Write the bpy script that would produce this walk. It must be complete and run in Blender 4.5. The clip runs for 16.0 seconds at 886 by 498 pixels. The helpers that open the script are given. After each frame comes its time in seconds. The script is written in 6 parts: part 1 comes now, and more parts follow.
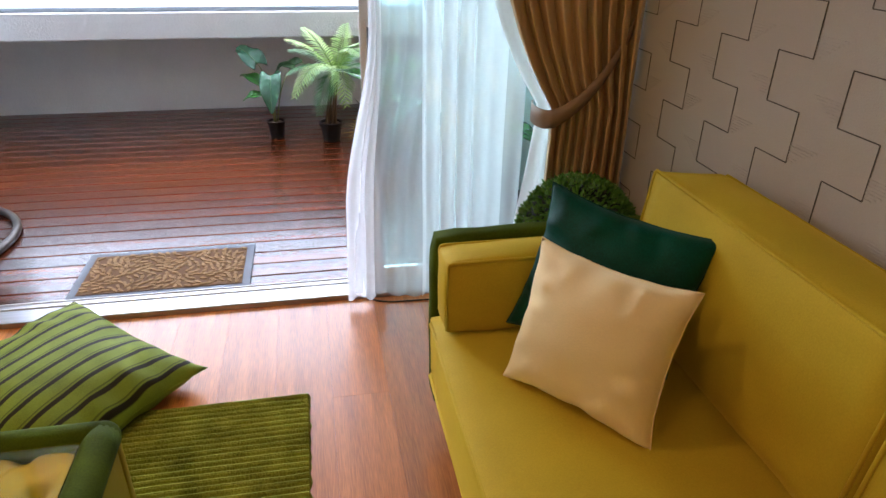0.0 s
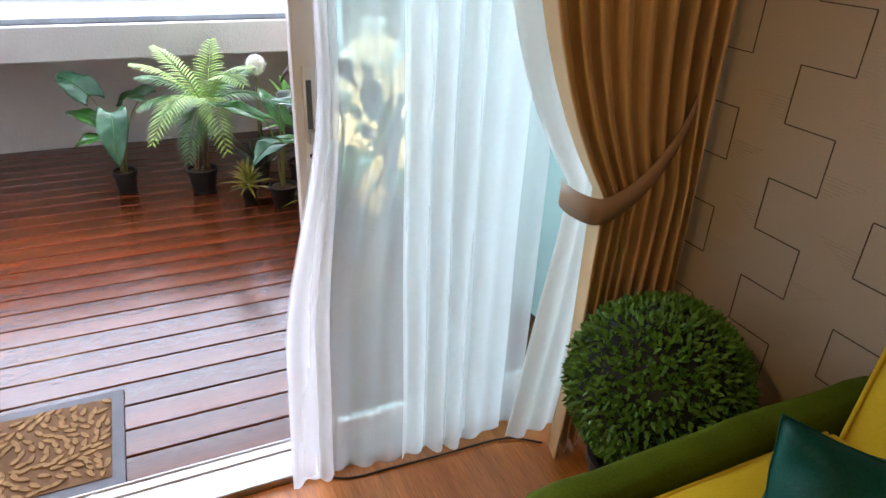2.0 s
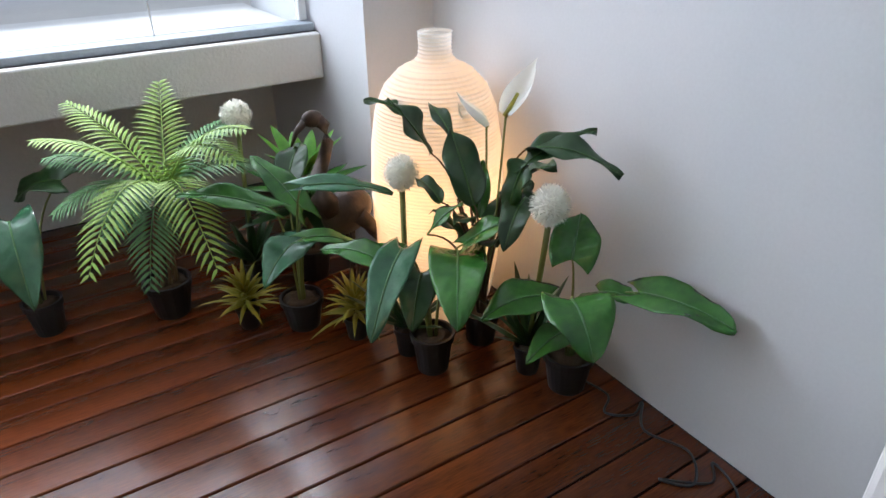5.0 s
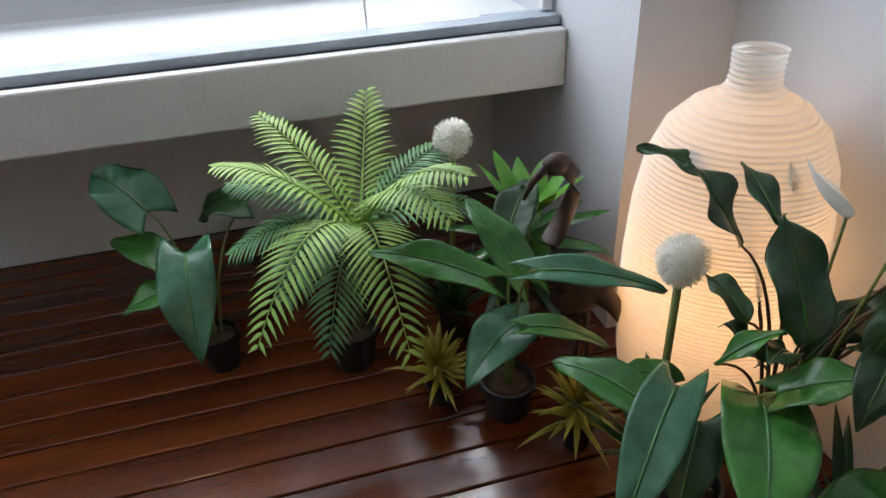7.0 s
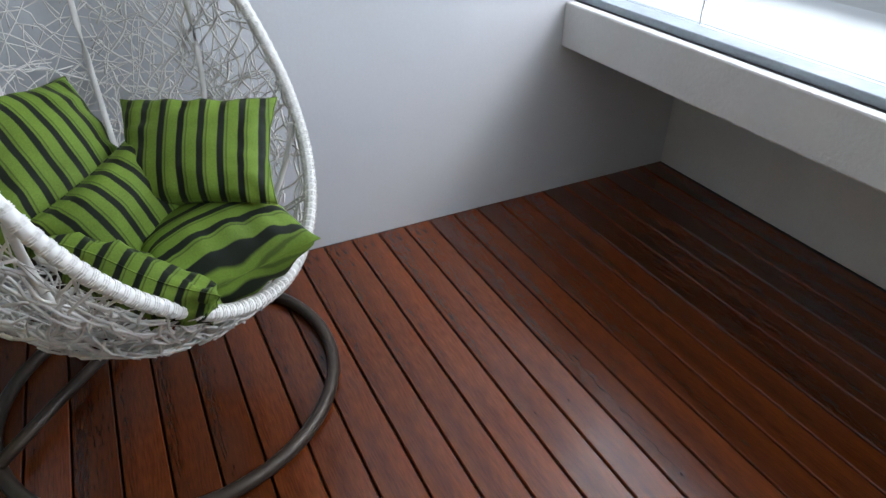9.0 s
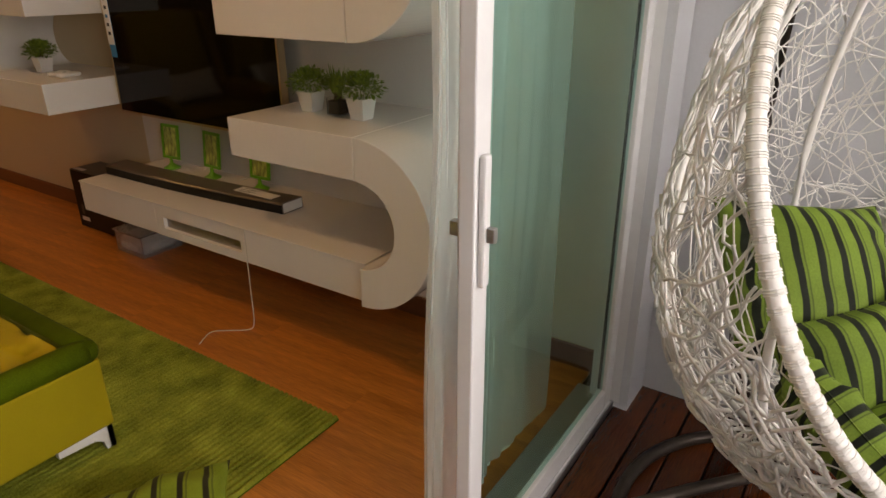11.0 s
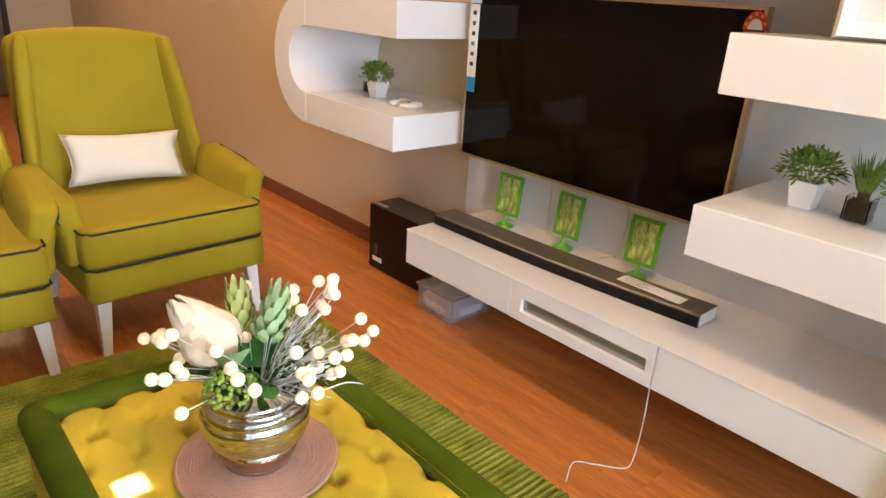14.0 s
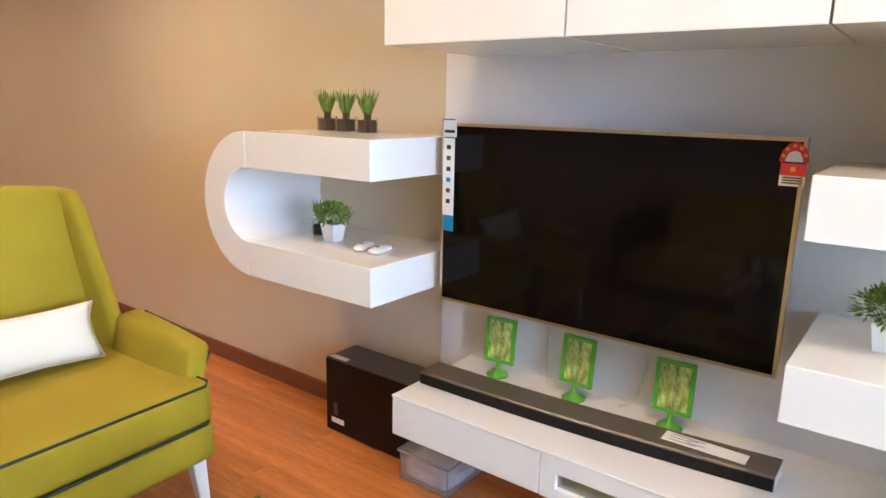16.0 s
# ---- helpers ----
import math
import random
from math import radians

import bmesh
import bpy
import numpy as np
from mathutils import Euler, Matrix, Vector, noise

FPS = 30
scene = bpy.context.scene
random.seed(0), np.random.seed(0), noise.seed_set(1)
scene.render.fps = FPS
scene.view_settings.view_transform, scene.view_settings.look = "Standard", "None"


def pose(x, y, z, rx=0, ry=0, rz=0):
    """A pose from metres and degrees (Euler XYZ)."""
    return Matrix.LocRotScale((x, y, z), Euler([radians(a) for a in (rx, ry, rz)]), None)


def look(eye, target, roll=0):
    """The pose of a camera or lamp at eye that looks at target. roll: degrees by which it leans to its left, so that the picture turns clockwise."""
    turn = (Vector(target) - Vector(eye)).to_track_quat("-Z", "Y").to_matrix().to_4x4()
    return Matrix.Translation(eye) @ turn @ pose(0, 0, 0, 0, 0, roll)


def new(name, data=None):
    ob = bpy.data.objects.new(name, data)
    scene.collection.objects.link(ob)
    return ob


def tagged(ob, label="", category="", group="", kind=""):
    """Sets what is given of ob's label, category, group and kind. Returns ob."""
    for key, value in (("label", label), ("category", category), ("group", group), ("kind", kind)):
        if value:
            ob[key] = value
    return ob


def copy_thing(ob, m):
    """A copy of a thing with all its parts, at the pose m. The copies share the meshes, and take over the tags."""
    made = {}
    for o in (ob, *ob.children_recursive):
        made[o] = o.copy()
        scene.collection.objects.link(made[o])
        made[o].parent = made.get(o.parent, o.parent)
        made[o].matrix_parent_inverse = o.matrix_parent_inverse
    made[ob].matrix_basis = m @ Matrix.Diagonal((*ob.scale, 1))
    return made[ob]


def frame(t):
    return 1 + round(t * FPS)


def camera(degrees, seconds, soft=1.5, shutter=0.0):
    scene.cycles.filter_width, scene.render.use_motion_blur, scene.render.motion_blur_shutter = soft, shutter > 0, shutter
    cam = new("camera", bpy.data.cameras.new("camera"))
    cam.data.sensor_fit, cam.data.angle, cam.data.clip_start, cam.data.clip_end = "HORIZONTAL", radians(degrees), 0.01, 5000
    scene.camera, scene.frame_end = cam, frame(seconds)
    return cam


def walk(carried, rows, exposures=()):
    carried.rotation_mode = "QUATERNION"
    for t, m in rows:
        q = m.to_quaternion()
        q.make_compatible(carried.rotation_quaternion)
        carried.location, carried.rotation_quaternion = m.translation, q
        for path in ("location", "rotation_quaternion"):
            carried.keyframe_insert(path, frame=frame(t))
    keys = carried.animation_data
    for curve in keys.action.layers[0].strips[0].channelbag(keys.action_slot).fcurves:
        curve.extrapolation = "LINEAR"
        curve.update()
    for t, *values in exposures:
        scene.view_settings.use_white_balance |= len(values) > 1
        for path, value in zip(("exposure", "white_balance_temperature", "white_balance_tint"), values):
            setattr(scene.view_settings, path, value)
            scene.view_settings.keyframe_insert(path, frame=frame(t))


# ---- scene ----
cam = camera(68.3, 16.0)

PATH = [
    (0, (0.639, -2.46, 1.459), (0.991, -0.714, 0.548), 1.0),
    (0.5, (0.627, -2.184, 1.452), (1.125, -0.474, 0.542), 0.9),
    (1, (0.56, -1.897, 1.438), (1.243, -0.26, 0.513), 0.4),
    (1.5, (0.542, -1.665, 1.441), (1.281, -0.076, 0.477), -0.1),
    (2, (0.516, -1.41, 1.439), (1.275, 0.191, 0.511), 2.4),
    (2.5, (0.443, -1.158, 1.45), (1.232, 0.433, 0.529), 0.3),
    (3, (0.473, -0.894, 1.41), (1.287, 0.688, 0.497), 1.0),
    (5.3, (0.518, 0.083, 1.328), (1.492, 1.532, 0.352), -2.4),
    (5.5, (0.505, 0.148, 1.327), (1.504, 1.589, 0.365), -3.7),
    (6, (0.554, 0.28, 1.323), (1.442, 1.803, 0.378), -4.3),
    (6.5, (0.645, 0.442, 1.308), (1.358, 2.037, 0.337), -4.7),
    (7, (0.649, 0.611, 1.318), (1.058, 2.267, 0.274), -3.1),
    (7.5, (0.629, 0.758, 1.286), (0.502, 2.495, 0.303), -3.2),
    (8, (0.506, 0.708, 1.410), (-0.143, 2.282, 0.361), 2.4),
    (8.3, (0.436, 0.761, 1.408), (-0.502, 2.156, 0.324), 2.6),
    (8.5, (0.411, 0.742, 1.439), (-0.665, 2.020, 0.339), 2.7),
    (8.6, (0.325, 0.772, 1.423), (-0.838, 1.971, 0.323), 2.3),
    (9, (0.297, 0.815, 1.459), (-1.186, 1.567, 0.348), 0.4),
    (9.5, (0.217, 0.737, 1.446), (-1.452, 0.915, 0.359), 4.2),
    (9.7, (0.189, 0.74, 1.436), (-1.515, 0.677, 0.391), 2.5),
    (11.8, (0.241, 0.403, 1.394), (-1.071, -0.922, 0.67), 2.2),
    (12, (0.229, 0.311, 1.379), (-1.012, -1.085, 0.663), 2.8),
    (12.5, (0.186, 0.093, 1.393), (-0.909, -1.436, 0.711), 5.2),
    (13, (0.226, -0.151, 1.407), (-0.827, -1.701, 0.708), 5.7),
    (13.5, (0.294, -0.37, 1.43), (-0.946, -1.781, 0.743), 3.7),
    (14, (0.292, -0.564, 1.412), (-0.979, -1.925, 0.681), 3.8),
    (14.5, (0.302, -0.711, 1.432), (-1.048, -1.997, 0.709), 5.1),
    (15, (0.374, -0.861, 1.465), (-1.168, -1.98, 0.855), 1.8),
    (15.5, (0.352, -0.981, 1.474), (-1.231, -2.076, 0.932), 2.8),
    (16, (0.271, -1.127, 1.499), (-1.289, -2.3, 1.064), 1.2),
]
EXPOSURES = [(0, 0.72, 5650, 20), (1, 0.78, 6000, 21), (3, 0.58, 5900, 24), (5.3, -0.24, 6100, 17), (6.5, -0.6, 6200, 17), (8, -0.55, 6000, 17), (9.7, -0.42, 6000, 13), (11.8, 0.2, 8500, 29), (12.5, 0.85, 8500, 28), (13.5, 1.45, 6350, 23), (14.5, 1.72, 5400, 19), (16, 1.88, 4850, 16)]
walk(cam, [(t, look(eye, target, roll)) for t, eye, target, roll in PATH], EXPOSURES)

# ---- world, sun, large lights ----
world = bpy.data.worlds.new("world")
scene.world = world
world.use_nodes = True
wn = world.node_tree
sky = wn.nodes.new("ShaderNodeTexSky")
sky.sky_type, sky.sun_disc = "NISHITA", False
sky.sun_elevation, sky.sun_rotation = radians(58), radians(150)
wn.nodes["Background"].inputs["Strength"].default_value = 0.15
wn.links.new(sky.outputs["Color"], wn.nodes["Background"].inputs["Color"])
sun = new("sun", bpy.data.lights.new("sun", "SUN"))
sun.data.energy, sun.data.angle, sun.data.color = 1.5, radians(12), (1.0, 0.96, 0.9)
sun.matrix_world = look((3.0, 9.0, 9.5), (0, 2, 0))


def area_lamp(name, m, sx, sy, watts, colour):
    ob = new(name, bpy.data.lights.new(name, "AREA"))
    ob.data.shape, ob.data.size, ob.data.size_y = "RECTANGLE", sx, sy
    ob.data.energy, ob.data.color = watts, colour
    ob.matrix_world = m
    return ob


# the sky's light in the balcony's opening
area_lamp("sky_light", look((-0.2, 3.05, 1.75), (-0.2, 0.0, 0.9)), 3.4, 1.5, 72, (0.90, 0.95, 1.0))
# warm ceiling panels of the living room
for lx, ly, watts in ((-0.45, -0.95, 7.5), (-0.45, -2.5, 4.5), (-0.6, -4.4, 9.0), (-0.3, -7.2, 7.0)):
    area_lamp("ceiling_panel_light", look((lx, ly, 2.55), (lx, ly, 0)), 0.20, 0.20, watts, (1.0, 0.63, 0.26))


# ---- materials ----
def shader(name, colour, rough=0.5, metal=0.0, vary=0.12, scale=6.0, bump=0.0, bump_scale=60.0, sheen=0.0, stretch=(1, 1, 1),
           second=None, coat=0.0, per_object=0.0, spec=0.5, transmission=0.0, emit=0.0, alpha=1.0, fine=0.35):
    m = bpy.data.materials.new(name)
    m.use_nodes = True
    t = m.node_tree
    b = t.nodes["Principled BSDF"]
    co = t.nodes.new("ShaderNodeTexCoord")
    mp = t.nodes.new("ShaderNodeMapping")
    mp.inputs["Scale"].default_value = stretch
    t.links.new(co.outputs["Object"], mp.inputs["Vector"])
    big = t.nodes.new("ShaderNodeTexNoise")
    big.inputs["Scale"].default_value, big.inputs["Detail"].default_value = scale, 5
    small = t.nodes.new("ShaderNodeTexNoise")
    small.inputs["Scale"].default_value, small.inputs["Detail"].default_value = bump_scale, 3
    for n in (big, small):
        t.links.new(mp.outputs["Vector"], n.inputs["Vector"])
    add = t.nodes.new("ShaderNodeMix")
    add.data_type = "FLOAT"
    add.inputs[0].default_value = fine
    t.links.new(big.outputs["Fac"], add.inputs[2])
    t.links.new(small.outputs["Fac"], add.inputs[3])
    ramp = t.nodes.new("ShaderNodeValToRGB")
    c = Vector(colour)
    two = Vector(second) if second else c
    lo, hi = c * (1 - vary), two * (1 + vary)
    ramp.color_ramp.elements[0].position, ramp.color_ramp.elements[1].position = 0.3, 0.7
    ramp.color_ramp.elements[0].color, ramp.color_ramp.elements[1].color = (*lo, 1), (*[min(1, v) for v in hi], 1)
    t.links.new(add.outputs[0], ramp.inputs["Fac"])
    out = ramp.outputs["Color"]
    if per_object:
        info = t.nodes.new("ShaderNodeObjectInfo")
        rng = t.nodes.new("ShaderNodeMapRange")
        rng.inputs["To Min"].default_value, rng.inputs["To Max"].default_value = 1 - per_object, 1 + per_object
        t.links.new(info.outputs["Random"], rng.inputs["Value"])
        hsv = t.nodes.new("ShaderNodeHueSaturation")
        t.links.new(rng.outputs["Result"], hsv.inputs["Value"])
        t.links.new(out, hsv.inputs["Color"])
        out = hsv.outputs["Color"]
    t.links.new(out, b.inputs["Base Color"])
    b.inputs["Roughness"].default_value, b.inputs["Metallic"].default_value = rough, metal
    b.inputs["Specular IOR Level"].default_value = spec
    b.inputs["Coat Weight"].default_value = coat
    b.inputs["Coat Roughness"].default_value = 0.12
    b.inputs["Transmission Weight"].default_value = transmission
    b.inputs["Alpha"].default_value = alpha
    if sheen:
        b.inputs["Sheen Weight"].default_value, b.inputs["Sheen Roughness"].default_value = sheen, 0.4
        b.inputs["Sheen Tint"].default_value = (*[min(1, v * 1.6 + 0.05) for v in colour], 1)
    if bump:
        bp = t.nodes.new("ShaderNodeBump")
        bp.inputs["Strength"].default_value, bp.inputs["Distance"].default_value = bump, 0.004
        t.links.new(small.outputs["Fac"], bp.inputs["Height"])
        t.links.new(bp.outputs["Normal"], b.inputs["Normal"])
    if emit:
        b.inputs["Emission Color"].default_value, b.inputs["Emission Strength"].default_value = (*colour, 1), emit
    return m


M_WALL = shader("white_wall_paint", (0.61, 0.62, 0.635), 0.75, vary=0.05, scale=2, bump=0.08, bump_scale=110)
M_BEIGE = shader("beige_wall_paint", (0.63, 0.52, 0.345), 0.8, vary=0.05, scale=2, bump=0.2, bump_scale=160)
M_GREYWALL = shader("grey_wallpaper", (0.75, 0.73, 0.70), 0.8, vary=0.04, scale=3, bump=0.2, bump_scale=160)
M_PAPER = shader("beige_textured_wallpaper", (0.49, 0.43, 0.34), 0.65, vary=0.07, scale=3, bump=0.3, bump_scale=220)
M_PAPER_LINE = shader("dark_wallpaper_groove", (0.085, 0.07, 0.055), 0.8)
M_CONC = shader("painted_concrete", (0.68, 0.68, 0.66), 0.85, vary=0.06, scale=4, bump=0.6, bump_scale=90)
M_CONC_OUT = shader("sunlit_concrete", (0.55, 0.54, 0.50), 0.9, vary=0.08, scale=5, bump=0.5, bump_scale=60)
M_TRACK = shader("blue_grey_weathered_ledge", (0.34, 0.39, 0.43), 0.75, vary=0.18, scale=7, bump=0.3)
M_CEIL = shader("white_ceiling_paint", (0.8, 0.8, 0.79), 0.9, vary=0.02)
M_DECK = shader("varnished_merbau_decking", (0.027, 0.0058, 0.0018), 0.20, spec=0.45, vary=0.40, scale=1.7, bump=0.12, bump_scale=50,
                stretch=(0.4, 5, 5), second=(0.135, 0.031, 0.0065), coat=0.30, per_object=0.34)
M_GAP = shader("dark_deck_gap", (0.012, 0.008, 0.006), 0.9)
M_LAM = shader("honey_laminate_floor", (0.35, 0.105, 0.015), 0.30, vary=0.24, scale=2.2, bump=0.08, bump_scale=30,
               stretch=(9, 0.5, 9), second=(0.60, 0.220, 0.042), coat=0.12, per_object=0.13, fine=0.45)
M_SKIRT = shader("red_brown_wood", (0.19, 0.07, 0.03), 0.4, vary=0.2, scale=3, stretch=(6, 0.6, 6), coat=0.2)
M_ALU = shader("white_powder_coated_aluminium", (0.72, 0.72, 0.71), 0.35, vary=0.04)
M_STEEL = shader("brushed_sill_metal", (0.46, 0.45, 0.45), 0.38, metal=0.9, vary=0.1, stretch=(0.5, 20, 20))
M_GLOSSW = shader("white_satin_lacquer", (0.85, 0.83, 0.79), 0.22, vary=0.02, coat=0.4)
M_YELLOW = shader("mustard_velvet", (0.54, 0.385, 0.008), 0.75, spec=0.2, vary=0.16, scale=3.5, bump=0.15, bump_scale=260, sheen=0.5)
M_OLIVE = shader("olive_yellow_linen", (0.325, 0.243, 0.006), 0.85, spec=0.2, vary=0.1, scale=4, bump=0.35, bump_scale=420, sheen=0.2)
M_GOLDV = shader("antique_gold_velvet", (0.33, 0.25, 0.005), 0.7, spec=0.2, vary=0.2, scale=6, bump=0.15, bump_scale=260, sheen=0.2)
M_GREENV = shader("moss_green_velvet", (0.055, 0.082, 0.002), 0.75, spec=0.06, vary=0.5, scale=6, bump=0.15, bump_scale=260, sheen=0.12)
M_TEAL = shader("emerald_velvet", (0.000, 0.055, 0.040), 0.6, spec=0.2, vary=0.6, scale=6, bump=0.12, bump_scale=260, sheen=0.30)
M_PEACH = shader("peach_velvet", (0.92, 0.74, 0.41), 0.8, spec=0.2, vary=0.06, scale=4, bump=0.15, bump_scale=260, sheen=0.3)
M_CREAM = shader("cream_linen", (0.72, 0.66, 0.52), 0.85, vary=0.05, scale=4, bump=0.3, bump_scale=320)
M_BLACK = shader("black_plastic", (0.006, 0.006, 0.007), 0.4, vary=0.1, spec=0.25)
M_PIPING = shader("dark_green_piping_and_leaf_shade", (0.012, 0.022, 0.02), 0.7)
M_RUG = shader("moss_green_wool", (0.16, 0.175, 0.014), 0.95, spec=0.1, vary=0.45, scale=9, bump=0.9, bump_scale=160, second=(0.25, 0.265, 0.03), sheen=0.1)
M_LEGW = shader("white_painted_wood", (0.78, 0.75, 0.68), 0.35, vary=0.04, coat=0.2)
M_SCREEN = shader("dark_tv_screen", (0.004, 0.003, 0.0035), 0.06, vary=0.1, spec=0.16)
M_GOLD = shader("champagne_metal_bezel", (0.62, 0.50, 0.33), 0.3, metal=1.0, vary=0.05)


# ---- mesh helpers ----
def part(name, bm, material, parent=None, label="", smooth=False, kind="", local=False):
    """One mesh object under a thing; its points are given in the world, or in the thing's own frame if local."""
    me = bpy.data.meshes.new(name)
    if parent and not local:
        bm.transform((parent.parent.matrix_basis @ parent.matrix_basis if parent.parent else parent.matrix_basis).inverted())
    bm.normal_update()
    bm.to_mesh(me)
    bm.free()
    if smooth:
        me.polygons.foreach_set("use_smooth", [True] * len(me.polygons))
    me.materials.append(material)
    ob = new(name, me)
    ob.parent = parent
    return tagged(ob, label, kind=kind)


def thing(name, m, label, category, group=""):
    ob = new(name)
    ob.empty_display_size = 0.1
    ob.matrix_basis = m
    return tagged(ob, label, category, group)


def structure(name, bm, material, label="", smooth=False):
    return tagged(part(name, bm, material, None, label, smooth), kind="structure")


def box(bm, lo, hi, m=None):
    lo, hi = Vector(lo), Vector(hi)
    c, s = (lo + hi) / 2, hi - lo
    mm = Matrix.Translation(c) @ Matrix.Diagonal((s.x, s.y, s.z, 1))
    return bmesh.ops.create_cube(bm, size=1, matrix=(m @ mm) if m else mm)["verts"]


def boxes(*pairs):
    bm = bmesh.new()
    for lo, hi in pairs:
        box(bm, lo, hi)
    return bm


def rbox(lo, hi, r=0.02, seg=3, m=None):
    """A box with rounded edges."""
    bm = bmesh.new()
    box(bm, lo, hi, m)
    bmesh.ops.bevel(bm, geom=bm.edges[:], offset=r, segments=seg, profile=0.5, affect="EDGES")
    return bm


def soft_box(lo, hi, r=0.04, puff=0.02, seg=4, cuts=8):
    """A cushion: a rounded box whose faces swell."""
    lo, hi = Vector(lo), Vector(hi)
    c, h = (lo + hi) / 2, (hi - lo) / 2
    bm = bmesh.new()
    box(bm, lo, hi)
    bmesh.ops.subdivide_edges(bm, edges=bm.edges[:], cuts=cuts, use_grid_fill=True)
    for v in bm.verts:
        d = v.co - c
        u = [d[i] / h[i] for i in range(3)]
        inner = Vector([max(-h[i] + r, min(h[i] - r, d[i])) for i in range(3)])
        off = d - inner
        if off.length > 1e-6:
            off = off.normalized() * r
        p = inner + off
        for i in range(3):
            j, k = (i + 1) % 3, (i + 2) % 3
            if abs(u[i]) > 0.99:
                p[i] += math.copysign(puff, u[i]) * (1 - u[j] ** 2) * (1 - u[k] ** 2)
        n = noise.noise(v.co * 7) * 0.004
        v.co = c + p + Vector((n, n, n))
    return bm


def tube(bm, pts, r, n=8, closed=False, cap=True):
    """A round tube along points; r is one radius or one for each point."""
    pts = [Vector(p) for p in pts]
    k = len(pts)
    rings = []
    up = Vector((0, 0, 1))
    for i, p in enumerate(pts):
        a = pts[(i - 1) % k] if closed or i else p
        b = pts[(i + 1) % k] if closed or i < k - 1 else p
        d = (b - a).normalized()
        s = d.cross(up)
        if s.length < 1e-3:
            s = d.cross(Vector((1, 0, 0)))
        s.normalize()
        q = s.cross(d)
        rr = r[i] if isinstance(r, (list, tuple)) else r
        rings.append([bm.verts.new(p + rr * (math.cos(t) * s + math.sin(t) * q)) for t in [2 * math.pi * j / n for j in range(n)]])
    for i in range(k if closed else k - 1):
        a, b = rings[i], rings[(i + 1) % k]
        for j in range(n):
            bm.faces.new((a[j], a[(j + 1) % n], b[(j + 1) % n], b[j]))
    if cap and not closed:
        bm.faces.new(rings[0][::-1])
        bm.faces.new(rings[-1])
    return bm


def lathe(profile, n=32, bm=None, at=(0, 0, 0)):
    """A body of revolution from (radius, height) pairs."""
    bm = bm or bmesh.new()
    at = Vector(at)
    rings = []
    for r, z in profile:
        rings.append([bm.verts.new(at + Vector((r * math.cos(a), r * math.sin(a), z))) for a in [2 * math.pi * j / n for j in range(n)]])
    for a, b in zip(rings, rings[1:]):
        for j in range(n):
            bm.faces.new((a[j], a[(j + 1) % n], b[(j + 1) % n], b[j]))
    for ring, flip in ((rings[0], True), (rings[-1], False)):
        if profile[0 if flip else -1][0] > 1e-4:
            bm.faces.new(ring[::-1] if flip else ring)
    bmesh.ops.remove_doubles(bm, verts=bm.verts[:], dist=1e-5)
    return bm


def sheet(bm, rows):
    """A quad sheet through rows of points."""
    vs = [[bm.verts.new(p) for p in row] for row in rows]
    for a, b in zip(vs, vs[1:]):
        for i in range(len(a) - 1):
            bm.faces.new((a[i], a[i + 1], b[i + 1], b[i]))
    return vs


# ---- structure ----
XE, XW, XWB = 1.80, -1.87, -1.88       # east wall, tv wall, west wall of the balcony
Y_BACK, Y_PAR, Y_BEAM = -9.5, 3.15, 2.45
H = 2.6
structure("floor", boxes(((XW - 0.15, Y_BACK - 0.15, -0.2), (XE + 0.15, 0.0, -0.014))), M_GAP, "dark bed under the laminate boards")
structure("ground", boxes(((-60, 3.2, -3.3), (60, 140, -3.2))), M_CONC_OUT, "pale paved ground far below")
structure("deck_bed", boxes(((XWB - 0.15, 0.0, -0.2), (XE + 0.15, Y_PAR + 0.15, -0.03))), M_GAP, "dark bed under the deck boards")
structure("wall_east", boxes(((XE, Y_BACK, 0), (XE + 0.15, 0.0, H))), M_PAPER, "beige textured wallpaper wall")
structure("wall_east_balcony", boxes(((XE, 0.0, 0), (XE + 0.15, Y_PAR + 0.15, H))), M_WALL, "smooth white painted balcony wall")
structure("wall_west", boxes(((XW - 0.15, Y_BACK, 0), (XW, 0.0, H))), M_BEIGE, "warm beige painted wall")
structure("wall_west_balcony", boxes(((XWB - 0.15, 0.0, 0), (XWB, Y_PAR + 0.15, H))), M_WALL, "smooth white painted balcony wall")
structure("wall_south", boxes(((XW, Y_BACK - 0.15, 0), (XE, Y_BACK, H))), M_BEIGE, "warm beige painted wall")
structure("wall_facade", boxes(((XW, 0.0, 0), (-1.70, 0.14, H)), ((-1.70, 0.0, 2.2), (XE, 0.14, H))), M_WALL, "white wall round the sliding door")
structure("ceiling", boxes(((XW, Y_BACK, H), (XE, 0.0, H + 0.15)), ((XWB, 0.0, H), (XE, Y_PAR + 0.15, H + 0.15))), M_CEIL, "white ceiling")
# parapet: recessed wall, overhanging beam, blue-grey ledge
structure("parapet_wall", boxes(((XWB, Y_PAR, 0), (1.525, Y_PAR + 0.15, 0.69))), M_CONC, "rendered white parapet wall")
structure("parapet_beam", rbox((XWB + 0.002, Y_BEAM, 0.67), (1.523, 3.42, 0.845), 0.008, 2), M_CONC, "thick white rendered parapet beam")
structure("column", boxes(((1.525, 2.062, 0), (XE, Y_PAR + 0.15, H))), M_WALL, "white painted column")
structure("ledge", rbox((XWB + 0.004, Y_BEAM + 0.05, 0.845), (1.52, Y_BEAM + 0.165, 0.875), 0.004, 2), M_TRACK, "weathered blue-grey ledge strip")
